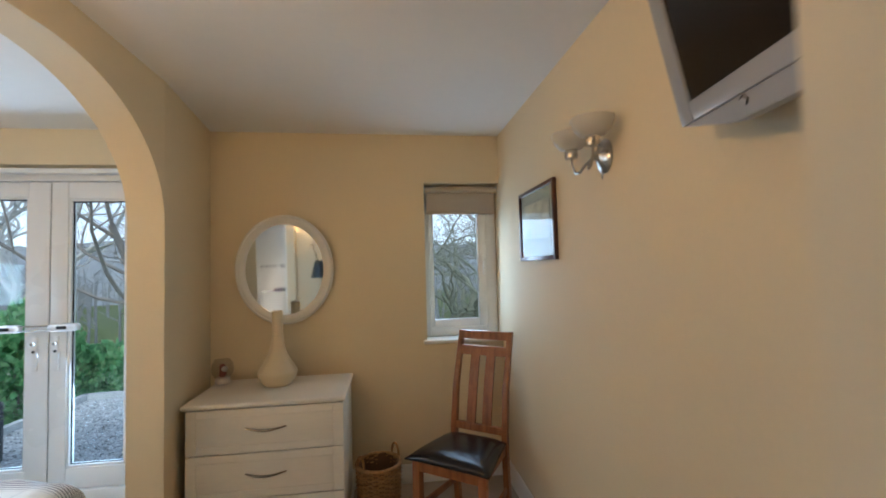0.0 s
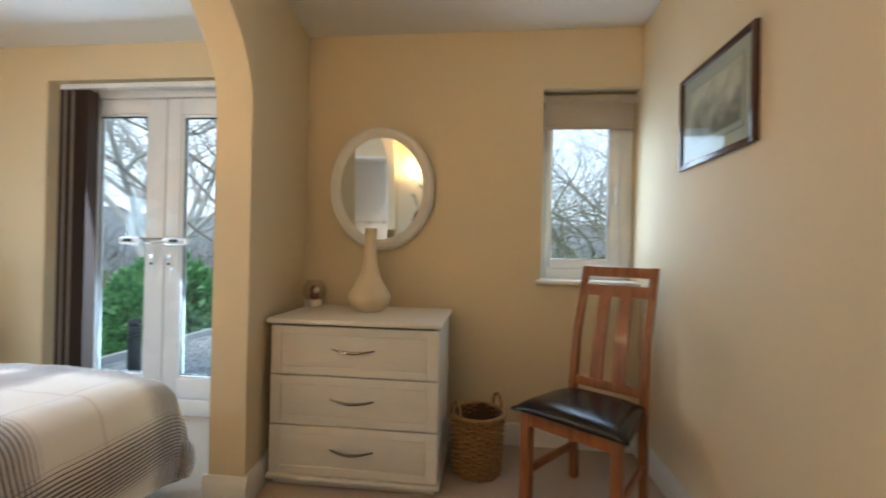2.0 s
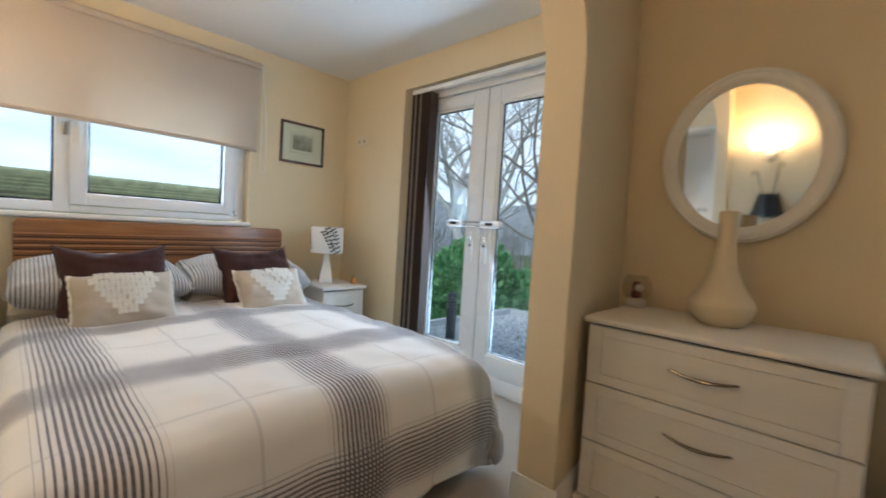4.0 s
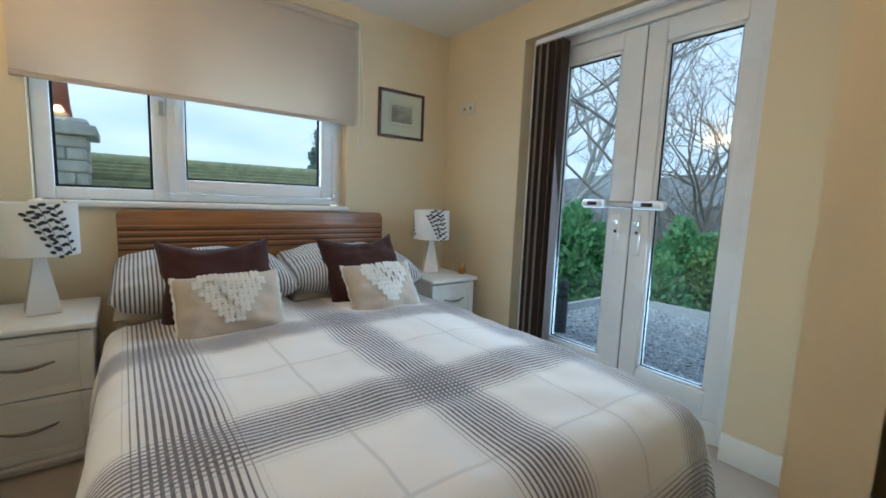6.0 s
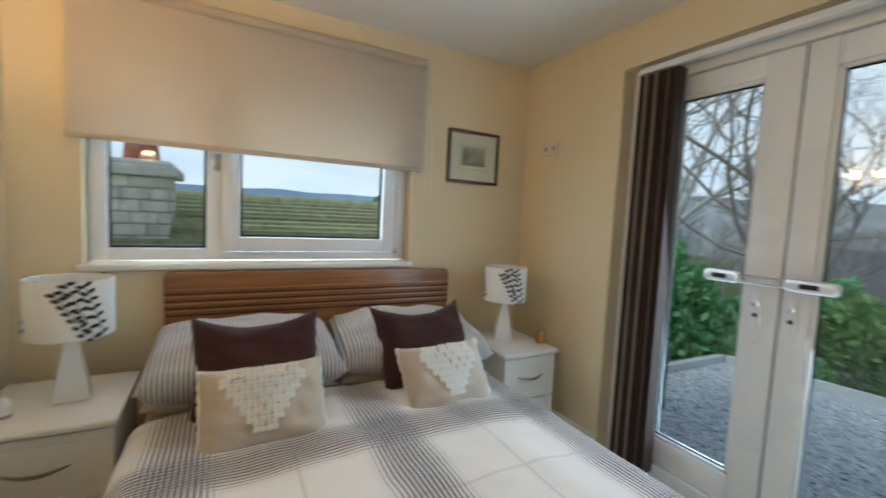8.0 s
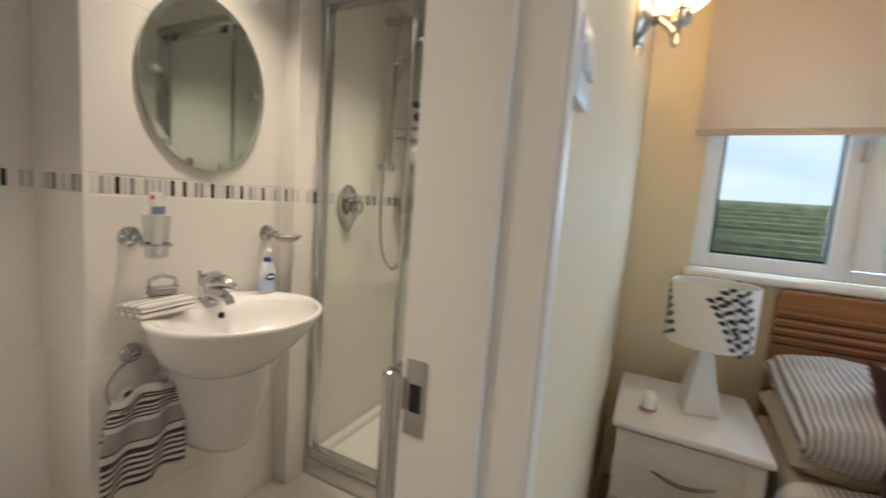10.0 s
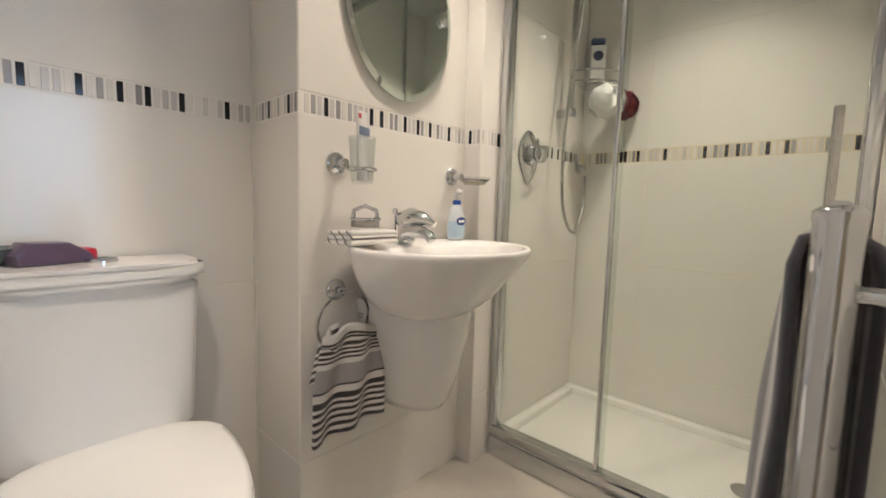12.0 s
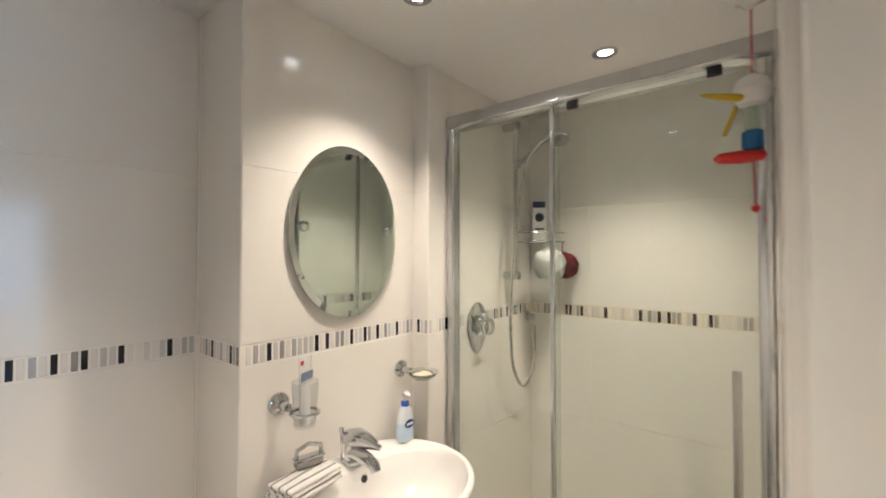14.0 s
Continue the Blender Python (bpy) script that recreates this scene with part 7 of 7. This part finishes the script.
ridge("backdrop_woods", 90, 20, 135, 5.2, 8.4, WOODS, "winter woods on the slope, greyed by painted haze", 8, 120, 4.0)

# flat roof terrace outside the french doors
GRAVEL = surface("grey_mineral_felt", (0.46, 0.50, 0.53), 0.6, vary=0.9, scale=30, bump=1.0, bump_scale=60, blotch=0.22)
terr = thing("roof_terrace", (0, 0, 0), 0, "flat roof covered in grey mineral felt with a pale raised kerb", kind="structure")
poly = [(-3.20, 3.665), (1.9, 3.665), (1.9, 6.75), (-1.7, 6.60), (-3.12, 6.48), (-3.20, 3.665)]
part("deck", prism(poly[:-1], -2.9, -0.12, "z"), GRAVEL, terr, "grey mineral felt")
KERB = surface("pale_kerb", (0.50, 0.53, 0.54), 0.8, vary=0.15, scale=15, bump=0.2, bump_scale=40)
for (xa, ya), (xb, yb) in zip(poly[2:], poly[3:]):
    d = Vector((xb - xa, yb - ya, 0))
    nrm = Vector((-d.y, d.x, 0)).normalized() * 0.07
    q = [(xa, ya), (xb, yb), (xb + nrm.x, yb + nrm.y), (xa + nrm.x, ya + nrm.y)]
    part("kerb", prism(q, -0.13, -0.045, "z"), KERB, terr, "pale painted kerb")
# loose chippings on the felt
rg = random.Random(8)
vs, fs = [], []
for k in range(13000):
    x, y, s = rg.uniform(-3.1, 1.2), 3.70 + 2.7 * rg.random() ** 1.2, rg.uniform(0.005, 0.015)
    a, b0 = rg.uniform(0, 6.28), len(vs)
    vs += [(x + s * math.cos(a + q * 1.571) * rg.uniform(0.7, 1.3), y + s * math.sin(a + q * 1.571), -0.1195) for q in range(4)] + [(x, y, -0.12 + s * 0.8)]
    fs += [(b0, b0 + 1, b0 + 4), (b0 + 1, b0 + 2, b0 + 4), (b0 + 2, b0 + 3, b0 + 4), (b0 + 3, b0, b0 + 4)]
CHIPS, nt, b_ = nodes_of("pale_stone_chippings")
gi, ramp = nt.nodes.new("ShaderNodeNewGeometry"), nt.nodes.new("ShaderNodeValToRGB")
ramp.color_ramp.elements[0].color, ramp.color_ramp.elements[1].color = (0.06, 0.07, 0.08, 1), (0.95, 0.97, 1.0, 1)
nt.links.new(gi.outputs["Random Per Island"], ramp.inputs[0]), nt.links.new(ramp.outputs[0], b_.inputs["Base Color"])
b_.inputs["Roughness"].default_value = 0.85
me = bpy.data.meshes.new("stone_chippings")
me.from_pydata(vs, [], fs)
me.materials.append(CHIPS)
tagged(new("stone_chippings", me), "loose pale stone chippings scattered over the flat roof", "chippings", kind="stuff")
vp = thing("roof_vent", (-2.62, 4.62, -0.12), 0, "dark grey ribbed roof vent post", "roof vent")
part("pipe", lathe([(0.055, 0), (0.055, 0.34), (0.048, 0.345)], 20), surface("dark_grey_plastic", (0.045, 0.055, 0.065), 0.5), vp)
for k in range(4):
    part("rib", lathe([(0.050, 0.33 + k * 0.035), (0.062, 0.34 + k * 0.035), (0.050, 0.352 + k * 0.035)], 20), MATS["dark_grey_plastic"], vp)
part("cap", lathe([(0.058, 0.47), (0.050, 0.50), (0.02, 0.515), (0, 0.518)], 20), MATS["dark_grey_plastic"], vp)

rnd = random.Random(11)
# bark base colour is lightened to carry the outdoor haze
BARK = surface("hazy_grey_brown_bark", (0.28, 0.255, 0.235), 0.95, vary=0.4, scale=14, bump=0.8, bump_scale=40, stretch=(1, 1, 0.25))
MOSSY = surface("mossy_bark", (0.23, 0.24, 0.18), 0.95, vary=0.5, scale=10, bump=0.8, bump_scale=40, stretch=(1, 1, 0.3))
BIRCH = surface("white_birch_bark", (0.60, 0.60, 0.58), 0.8, vary=0.35, scale=6, bump=0.3, bump_scale=30, stretch=(1, 1, 4))


def bare_tree(name, base, height, girth, mat, label, seed, fork=0.3, spread=0.9, depth=5, lean=(0, 0), droop=0.0, crook=1.0, thin=1.0):
    """A leafless tree: a tapered trunk that forks into limbs, branches and twigs."""
    rg = random.Random(seed)
    limbs, twigs = bmesh.new(), bmesh.new()

    def grow(p, d, length, r, level):
        n = 6 if level < 2 else 5
        pts, rs, dd = [p.copy()], [r], d.copy()
        for i in range(n):
            wob = (0.12 + 0.10 * level) * crook
            dd = (dd + Vector((rg.uniform(-wob, wob), rg.uniform(-wob, wob), rg.uniform(-wob, wob) * 0.7 + (0.06 if level else 0) - droop * level * 0.08))).normalized()
            pts.append(pts[-1] + dd * length / n)
            rs.append(r * (1 - 0.50 * (i + 1) / n))
        tube(pts, rs, 9 if level == 0 else 6 if level < 3 else 3, bm=limbs if level < 3 else twigs, caps=False)
        if level >= depth:
            return
        kids = (6, 5, 4, 3, 3)[min(level, 4)]
        for k in range(kids):
            f = rg.uniform(fork if level == 0 else 0.25, 1.0) if k else 1.0
            i = min(int(f * n), n - 1)
            q = pts[i].lerp(pts[i + 1], f * n - i) if f < 1 else pts[-1]
            ax = Vector((rg.gauss(0, 1), rg.gauss(0, 1), rg.gauss(0, 0.45))).normalized()
            nd = (dd * (0.75 if k else 1.1) + ax * spread * (0.9 if k else 0.4)).normalized()
            rr_ = r * thin * (0.50 if level == 0 else 0.58) * (1 - 0.45 * f) / 0.75
            grow(q, nd, length * rg.uniform(0.52, 0.78), max(rr_, 0.0028), level + 1)

    r = thing(name, base, 0, label, "tree", "trees round the house")
    grow(Vector((0, 0, -0.1)), Vector((lean[0], lean[1], 1)).normalized(), height * 0.42, girth, 0)
    part("trunk", limbs, mat, r, "trunk and limbs")
    part("crown", twigs, mat, r, "bare branches and twigs")
    return r


bare_tree("tree", (2.60, 10.0, GZ), 8.5, 0.24, MOSSY, "bare mossy oak tree outside the alcove window", 5, 0.62, 1.15, 6, crook=1.9, thin=0.76)
bare_tree("tree", (-3.85, 9.6, GZ), 12.5, 0.115, BARK, "bare spreading birch beyond the terrace", 21, 0.55, 0.85, 6, (0.01, 0), 0.10, 1.3, 0.72)
bare_tree("tree", (-6.05, 9.9, GZ), 10.5, 0.20, BIRCH, "white-barked birch tree beyond the terrace", 7, 0.6, 0.55, 4, droop=0.1)
bare_tree("tree", (-6.2, 17, GZ), 9.5, 0.15, BARK, "bare tree among the woods", 33, 0.4, 0.8, 5)
bare_tree("tree", (-1.2, 22, GZ), 9.5, 0.15, BARK, "bare tree among the woods", 35, 0.4, 0.8, 5)
bare_tree("tree", (6.0, 19, GZ), 12, 0.22, BARK, "bare tree among the woods", 37, 0.4, 0.9, 5)

# thin far trunks in the woods, haze put into their flat grey colour
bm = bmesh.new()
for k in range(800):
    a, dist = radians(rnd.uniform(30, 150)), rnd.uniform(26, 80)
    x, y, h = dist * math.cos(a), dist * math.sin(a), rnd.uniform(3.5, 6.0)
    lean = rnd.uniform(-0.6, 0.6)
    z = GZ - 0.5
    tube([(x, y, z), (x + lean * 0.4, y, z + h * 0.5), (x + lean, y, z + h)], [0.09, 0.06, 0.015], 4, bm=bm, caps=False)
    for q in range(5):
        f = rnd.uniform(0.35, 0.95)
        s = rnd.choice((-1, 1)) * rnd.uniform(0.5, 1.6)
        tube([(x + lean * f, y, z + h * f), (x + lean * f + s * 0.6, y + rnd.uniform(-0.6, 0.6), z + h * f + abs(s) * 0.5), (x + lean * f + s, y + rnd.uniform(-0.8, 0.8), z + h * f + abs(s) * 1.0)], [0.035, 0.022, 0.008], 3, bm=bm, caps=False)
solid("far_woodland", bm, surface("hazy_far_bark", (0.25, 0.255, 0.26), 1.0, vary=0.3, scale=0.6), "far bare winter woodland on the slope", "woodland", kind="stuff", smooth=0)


def foliage(name, place, sx, sy, sz, n, mats, label, seed, leaf_len=0.10, taper=0.0):
    """An evergreen bush: short boughs covered in many small flat sprays, with gaps and an uneven outline."""
    rg = random.Random(seed)
    r = thing(name, place, 0, label, "bush", "evergreen bushes")
    core = bmesh.new()
    for k in range(26):
        u = Vector((rg.gauss(0, 1), rg.gauss(0, 1), abs(rg.gauss(0, 1)))).normalized()
        tube([(0, 0, sz * 0.1), (u.x * sx * 0.5, u.y * sy * 0.5, sz * 0.2 + u.z * sz * 0.5), (u.x * sx * 0.9, u.y * sy * 0.9, u.z * sz * 0.95)], [0.03, 0.015, 0.005], 4, bm=core, caps=False)
    part("boughs", core, BARK, r)
    vs, fs = [], []
    for k in range(n):
        u = Vector((rg.gauss(0, 1), rg.gauss(0, 1), rg.gauss(0.15, 1))).normalized()
        lump = 1 + 0.20 * noise.noise(u * 2.2 + Vector((seed, 0, 0))) + 0.12 * noise.noise(u * 5 + Vector((0, seed, 0)))
        rad = rg.uniform(0.62, 1.0) ** 0.5 * lump
        p = Vector((u.x * sx * rad, u.y * sy * rad, sz * 0.5 + u.z * sz * 0.5 * rad))
        if taper:
            thin = 1 - taper * max(0.0, min(1.0, p.z / sz)) + 0.05 * math.sin(p.z * 9.0)
            p.x, p.y = p.x * thin, p.y * thin
        d = (u + Vector((rg.gauss(0, 0.5), rg.gauss(0, 0.5), rg.gauss(0.2, 0.5)))).normalized()
        s = d.orthogonal().normalized()
        s = (s * math.cos(k) + d.cross(s) * math.sin(k)) * leaf_len * rg.uniform(0.2, 0.36)
        ln = leaf_len * rg.uniform(0.6, 1.3)
        b = len(vs)
        vs += [p - d * ln * 0.5, p + s, p + d * ln * 0.5, p - s]
        fs.append((b, b + 1, b + 2, b + 3))
    me = bpy.data.meshes.new("leaves")
    me.from_pydata(vs, [], fs)
    me.materials.append(mats)
    lv = new("leaves", me)
    lv.parent = r
    tagged(lv, "dense green leaf sprays", kind="stuff")
    return r


def leaf_material(name, dark, light):
    m, nt, b = nodes_of(name)
    L, N = nt.links.new, nt.nodes.new
    g, ramp, tl, mx = N("ShaderNodeNewGeometry"), N("ShaderNodeValToRGB"), N("ShaderNodeBsdfTranslucent"), N("ShaderNodeMixShader")
    ramp.color_ramp.elements[0].color, ramp.color_ramp.elements[1].color = (*dark, 1), (*light, 1)
    L(g.outputs["Random Per Island"], ramp.inputs[0]), L(ramp.outputs[0], b.inputs["Base Color"]), L(ramp.outputs[0], tl.inputs[0])
    b.inputs["Roughness"].default_value = 0.6
    mx.inputs[0].default_value = 0.25
    L(b.outputs[0], mx.inputs[1]), L(tl.outputs[0], mx.inputs[2]), L(mx.outputs[0], nt.nodes["Material Output"].inputs[0])
    return m


CONIF = leaf_material("bright_conifer_green", (0.10, 0.30, 0.12), (0.30, 0.58, 0.26))
LAUREL = leaf_material("laurel_green", (0.08, 0.19, 0.06), (0.28, 0.46, 0.17))
foliage("evergreen_bush", (-4.25, 6.95, GZ), 0.95, 0.75, 3.60, 16000, CONIF, "bright green feathery conifer beyond the terrace kerb", 2, 0.13)
foliage("evergreen_bush", (-3.3, 7.5, GZ), 0.9, 0.8, 3.0, 13000, CONIF, "bright green feathery conifer beyond the terrace kerb", 4, 0.13)
foliage("evergreen_bush", (-2.42, 8.05, GZ), 0.72, 0.7, 3.15, 15000, LAUREL, "dark green clipped laurel bush beyond the terrace", 6, 0.10)
foliage("evergreen_bush", (-0.6, 8.9, GZ), 1.2, 0.9, 3.2, 14000, CONIF, "bright green feathery conifer beyond the terrace kerb", 9, 0.13)
foliage("evergreen_bush", (-3.2, 8.9, GZ), 0.9, 0.8, 3.45, 10000, CONIF, "green conifer behind the laurel", 12, 0.14)
foliage("evergreen_bush", (1.2, 9.8, GZ), 1.2, 0.9, 2.6, 9000, LAUREL, "dark green shrub by the oak", 14, 0.12)
foliage("evergreen_bush", (-14.5, 7.2, GZ), 2.0, 2.0, 6.9, 6500, leaf_material("blue_green_fir", (0.12, 0.19, 0.17), (0.28, 0.38, 0.34)), "tall blue-green fir beyond the roofs", 17, 0.30, 0.8)

# ---- neighbouring roof, chimney and houses ----
ROOFT = surface("mossy_roof_tile", (0.32, 0.335, 0.19), 0.9, vary=0.7, scale=9, bump=0.6, bump_scale=30, per_piece=0.25)
nbh = thing("neighbour_roof", (0, 0, 0), 0, "low neighbouring roof of mossy lapped tiles", kind="structure")
x0, x1, z0, z1 = -4.3, -7.0, 0.45, 1.42
courses = 19
for c in range(courses):
    fa, fb = c / courses, (c + 1) / courses
    xa, xb = x0 + (x1 - x0) * fa, x0 + (x1 - x0) * fb
    za, zb = z0 + (z1 - z0) * fa, z0 + (z1 - z0) * fb
    part("tile_course", prism([(xa + 0.045, za + 0.012), (xa + 0.045, za + 0.058), (xb, zb + 0.022), (xb, zb)], -6.0, 4.7, "y"), ROOFT, nbh)
part("roof_body", prism([(x0, z0 - 0.03), (x1, z1 - 0.03), (-14.0, z0 - 0.3), (-14.0, -2.6), (x0, -2.6)], -6.0, 4.7, "y"), surface("pale_render", (0.5, 0.48, 0.44), 0.9), nbh)
part("ridge", tube([(x1, -6.0, z1 + 0.01), (x1, 4.7, z1 + 0.01)], 0.10, 10), ROOFT, nbh, "rounded ridge tiles")
chm = thing("chimney_stack", (-6.0, 0.50, 0), 0, "grey rendered chimney stack with a red clay pot", "chimney")
REND = surface("weathered_grey_render", (0.55, 0.54, 0.50), 0.95, vary=0.35, scale=9, bump=0.7, bump_scale=25, blotch=0.25, per_piece=0.2)
part("stack", bm_box(-0.345, 0.345, -0.485, 0.485, -0.5, 1.60, 0.02), surface("dark_mortar", (0.30, 0.29, 0.27), 0.95, vary=0.3), chm)
rg = random.Random(12)
for c in range(10):
    y, z = -0.50, 0.40 + c * 0.12
    while y < 0.499:
        w = min(rg.uniform(0.16, 0.32), 0.50 - y)
        w = w if 0.50 - y - w > 0.07 else 0.50 - y
        part("stone_block", bm_box(-0.355, 0.350 + rg.uniform(0.004, 0.018), y + 0.005, y + w - 0.005, z + 0.005, z + 0.115, 0.012, seg=1), REND, chm)
        y += w
part("cornice", bm_box(-0.44, 0.44, -0.58, 0.58, 1.60, 1.70, 0.02), REND, chm)
part("flaunching", bm_box(-0.40, 0.40, -0.52, 0.52, 1.70, 1.76, 0.03), REND, chm)
CLAY = surface("red_clay_pot", (0.36, 0.11, 0.06), 0.8, vary=0.2, scale=12)
part("pot", lathe([(0.17, 1.74), (0.15, 1.92), (0.13, 2.30), (0.16, 2.33), (0.16, 2.38), (0.12, 2.40)], 20, at=(0, 0.22, 0)), CLAY, chm, "red clay pot")
for k in range(4):
    part("louvre", lathe([(0.12, 2.40 + k * 0.06), (0.16, 2.42 + k * 0.06), (0.12, 2.445 + k * 0.06)], 20, at=(0, 0.22, 0)), CLAY, chm)


def house(place, rz, w, d, h, roof_h, label):
    r = thing("house", place, rz, label, "house")
    part("wall", bm_box(-w / 2, w / 2, -d / 2, d / 2, 0, h), surface("brown_brick_far", (0.26, 0.17, 0.13), 0.95, vary=0.3, scale=5), r)
    part("roof", prism([(-d / 2 - 0.3, h), (d / 2 + 0.3, h), (0, h + roof_h)], -w / 2 - 0.2, w / 2 + 0.2, "x"), surface("grey_slate_far", (0.13, 0.13, 0.14), 0.8, vary=0.3, scale=4), r)
    part("gable_board", prism([(-d / 2 - 0.3, h - 0.1), (d / 2 + 0.3, h - 0.1), (0, h + roof_h - 0.1)], w / 2 + 0.2, w / 2 + 0.28, "x"), GLOSSW, r)
    for x in (-w / 4, w / 4):
        wd = part("window", bm_box(x - 0.5, x + 0.5, -d / 2 - 0.05, -d / 2 + 0.02, h * 0.5, h * 0.85), GLOSSW, r)
        part("pane", bm_box(x - 0.42, x + 0.42, -d / 2 - 0.06, -d / 2 - 0.03, h * 0.53, h * 0.82), SCREEN, wd)
    return r


house((-7.5, 30, GZ - 1.5), 20, 9, 6, 2.6, 2.2, "brick house with a grey slate roof among the trees")
house((-1.0, 34, GZ - 1.8), -15, 7, 6, 2.4, 2.0, "brick house with a grey slate roof among the trees")
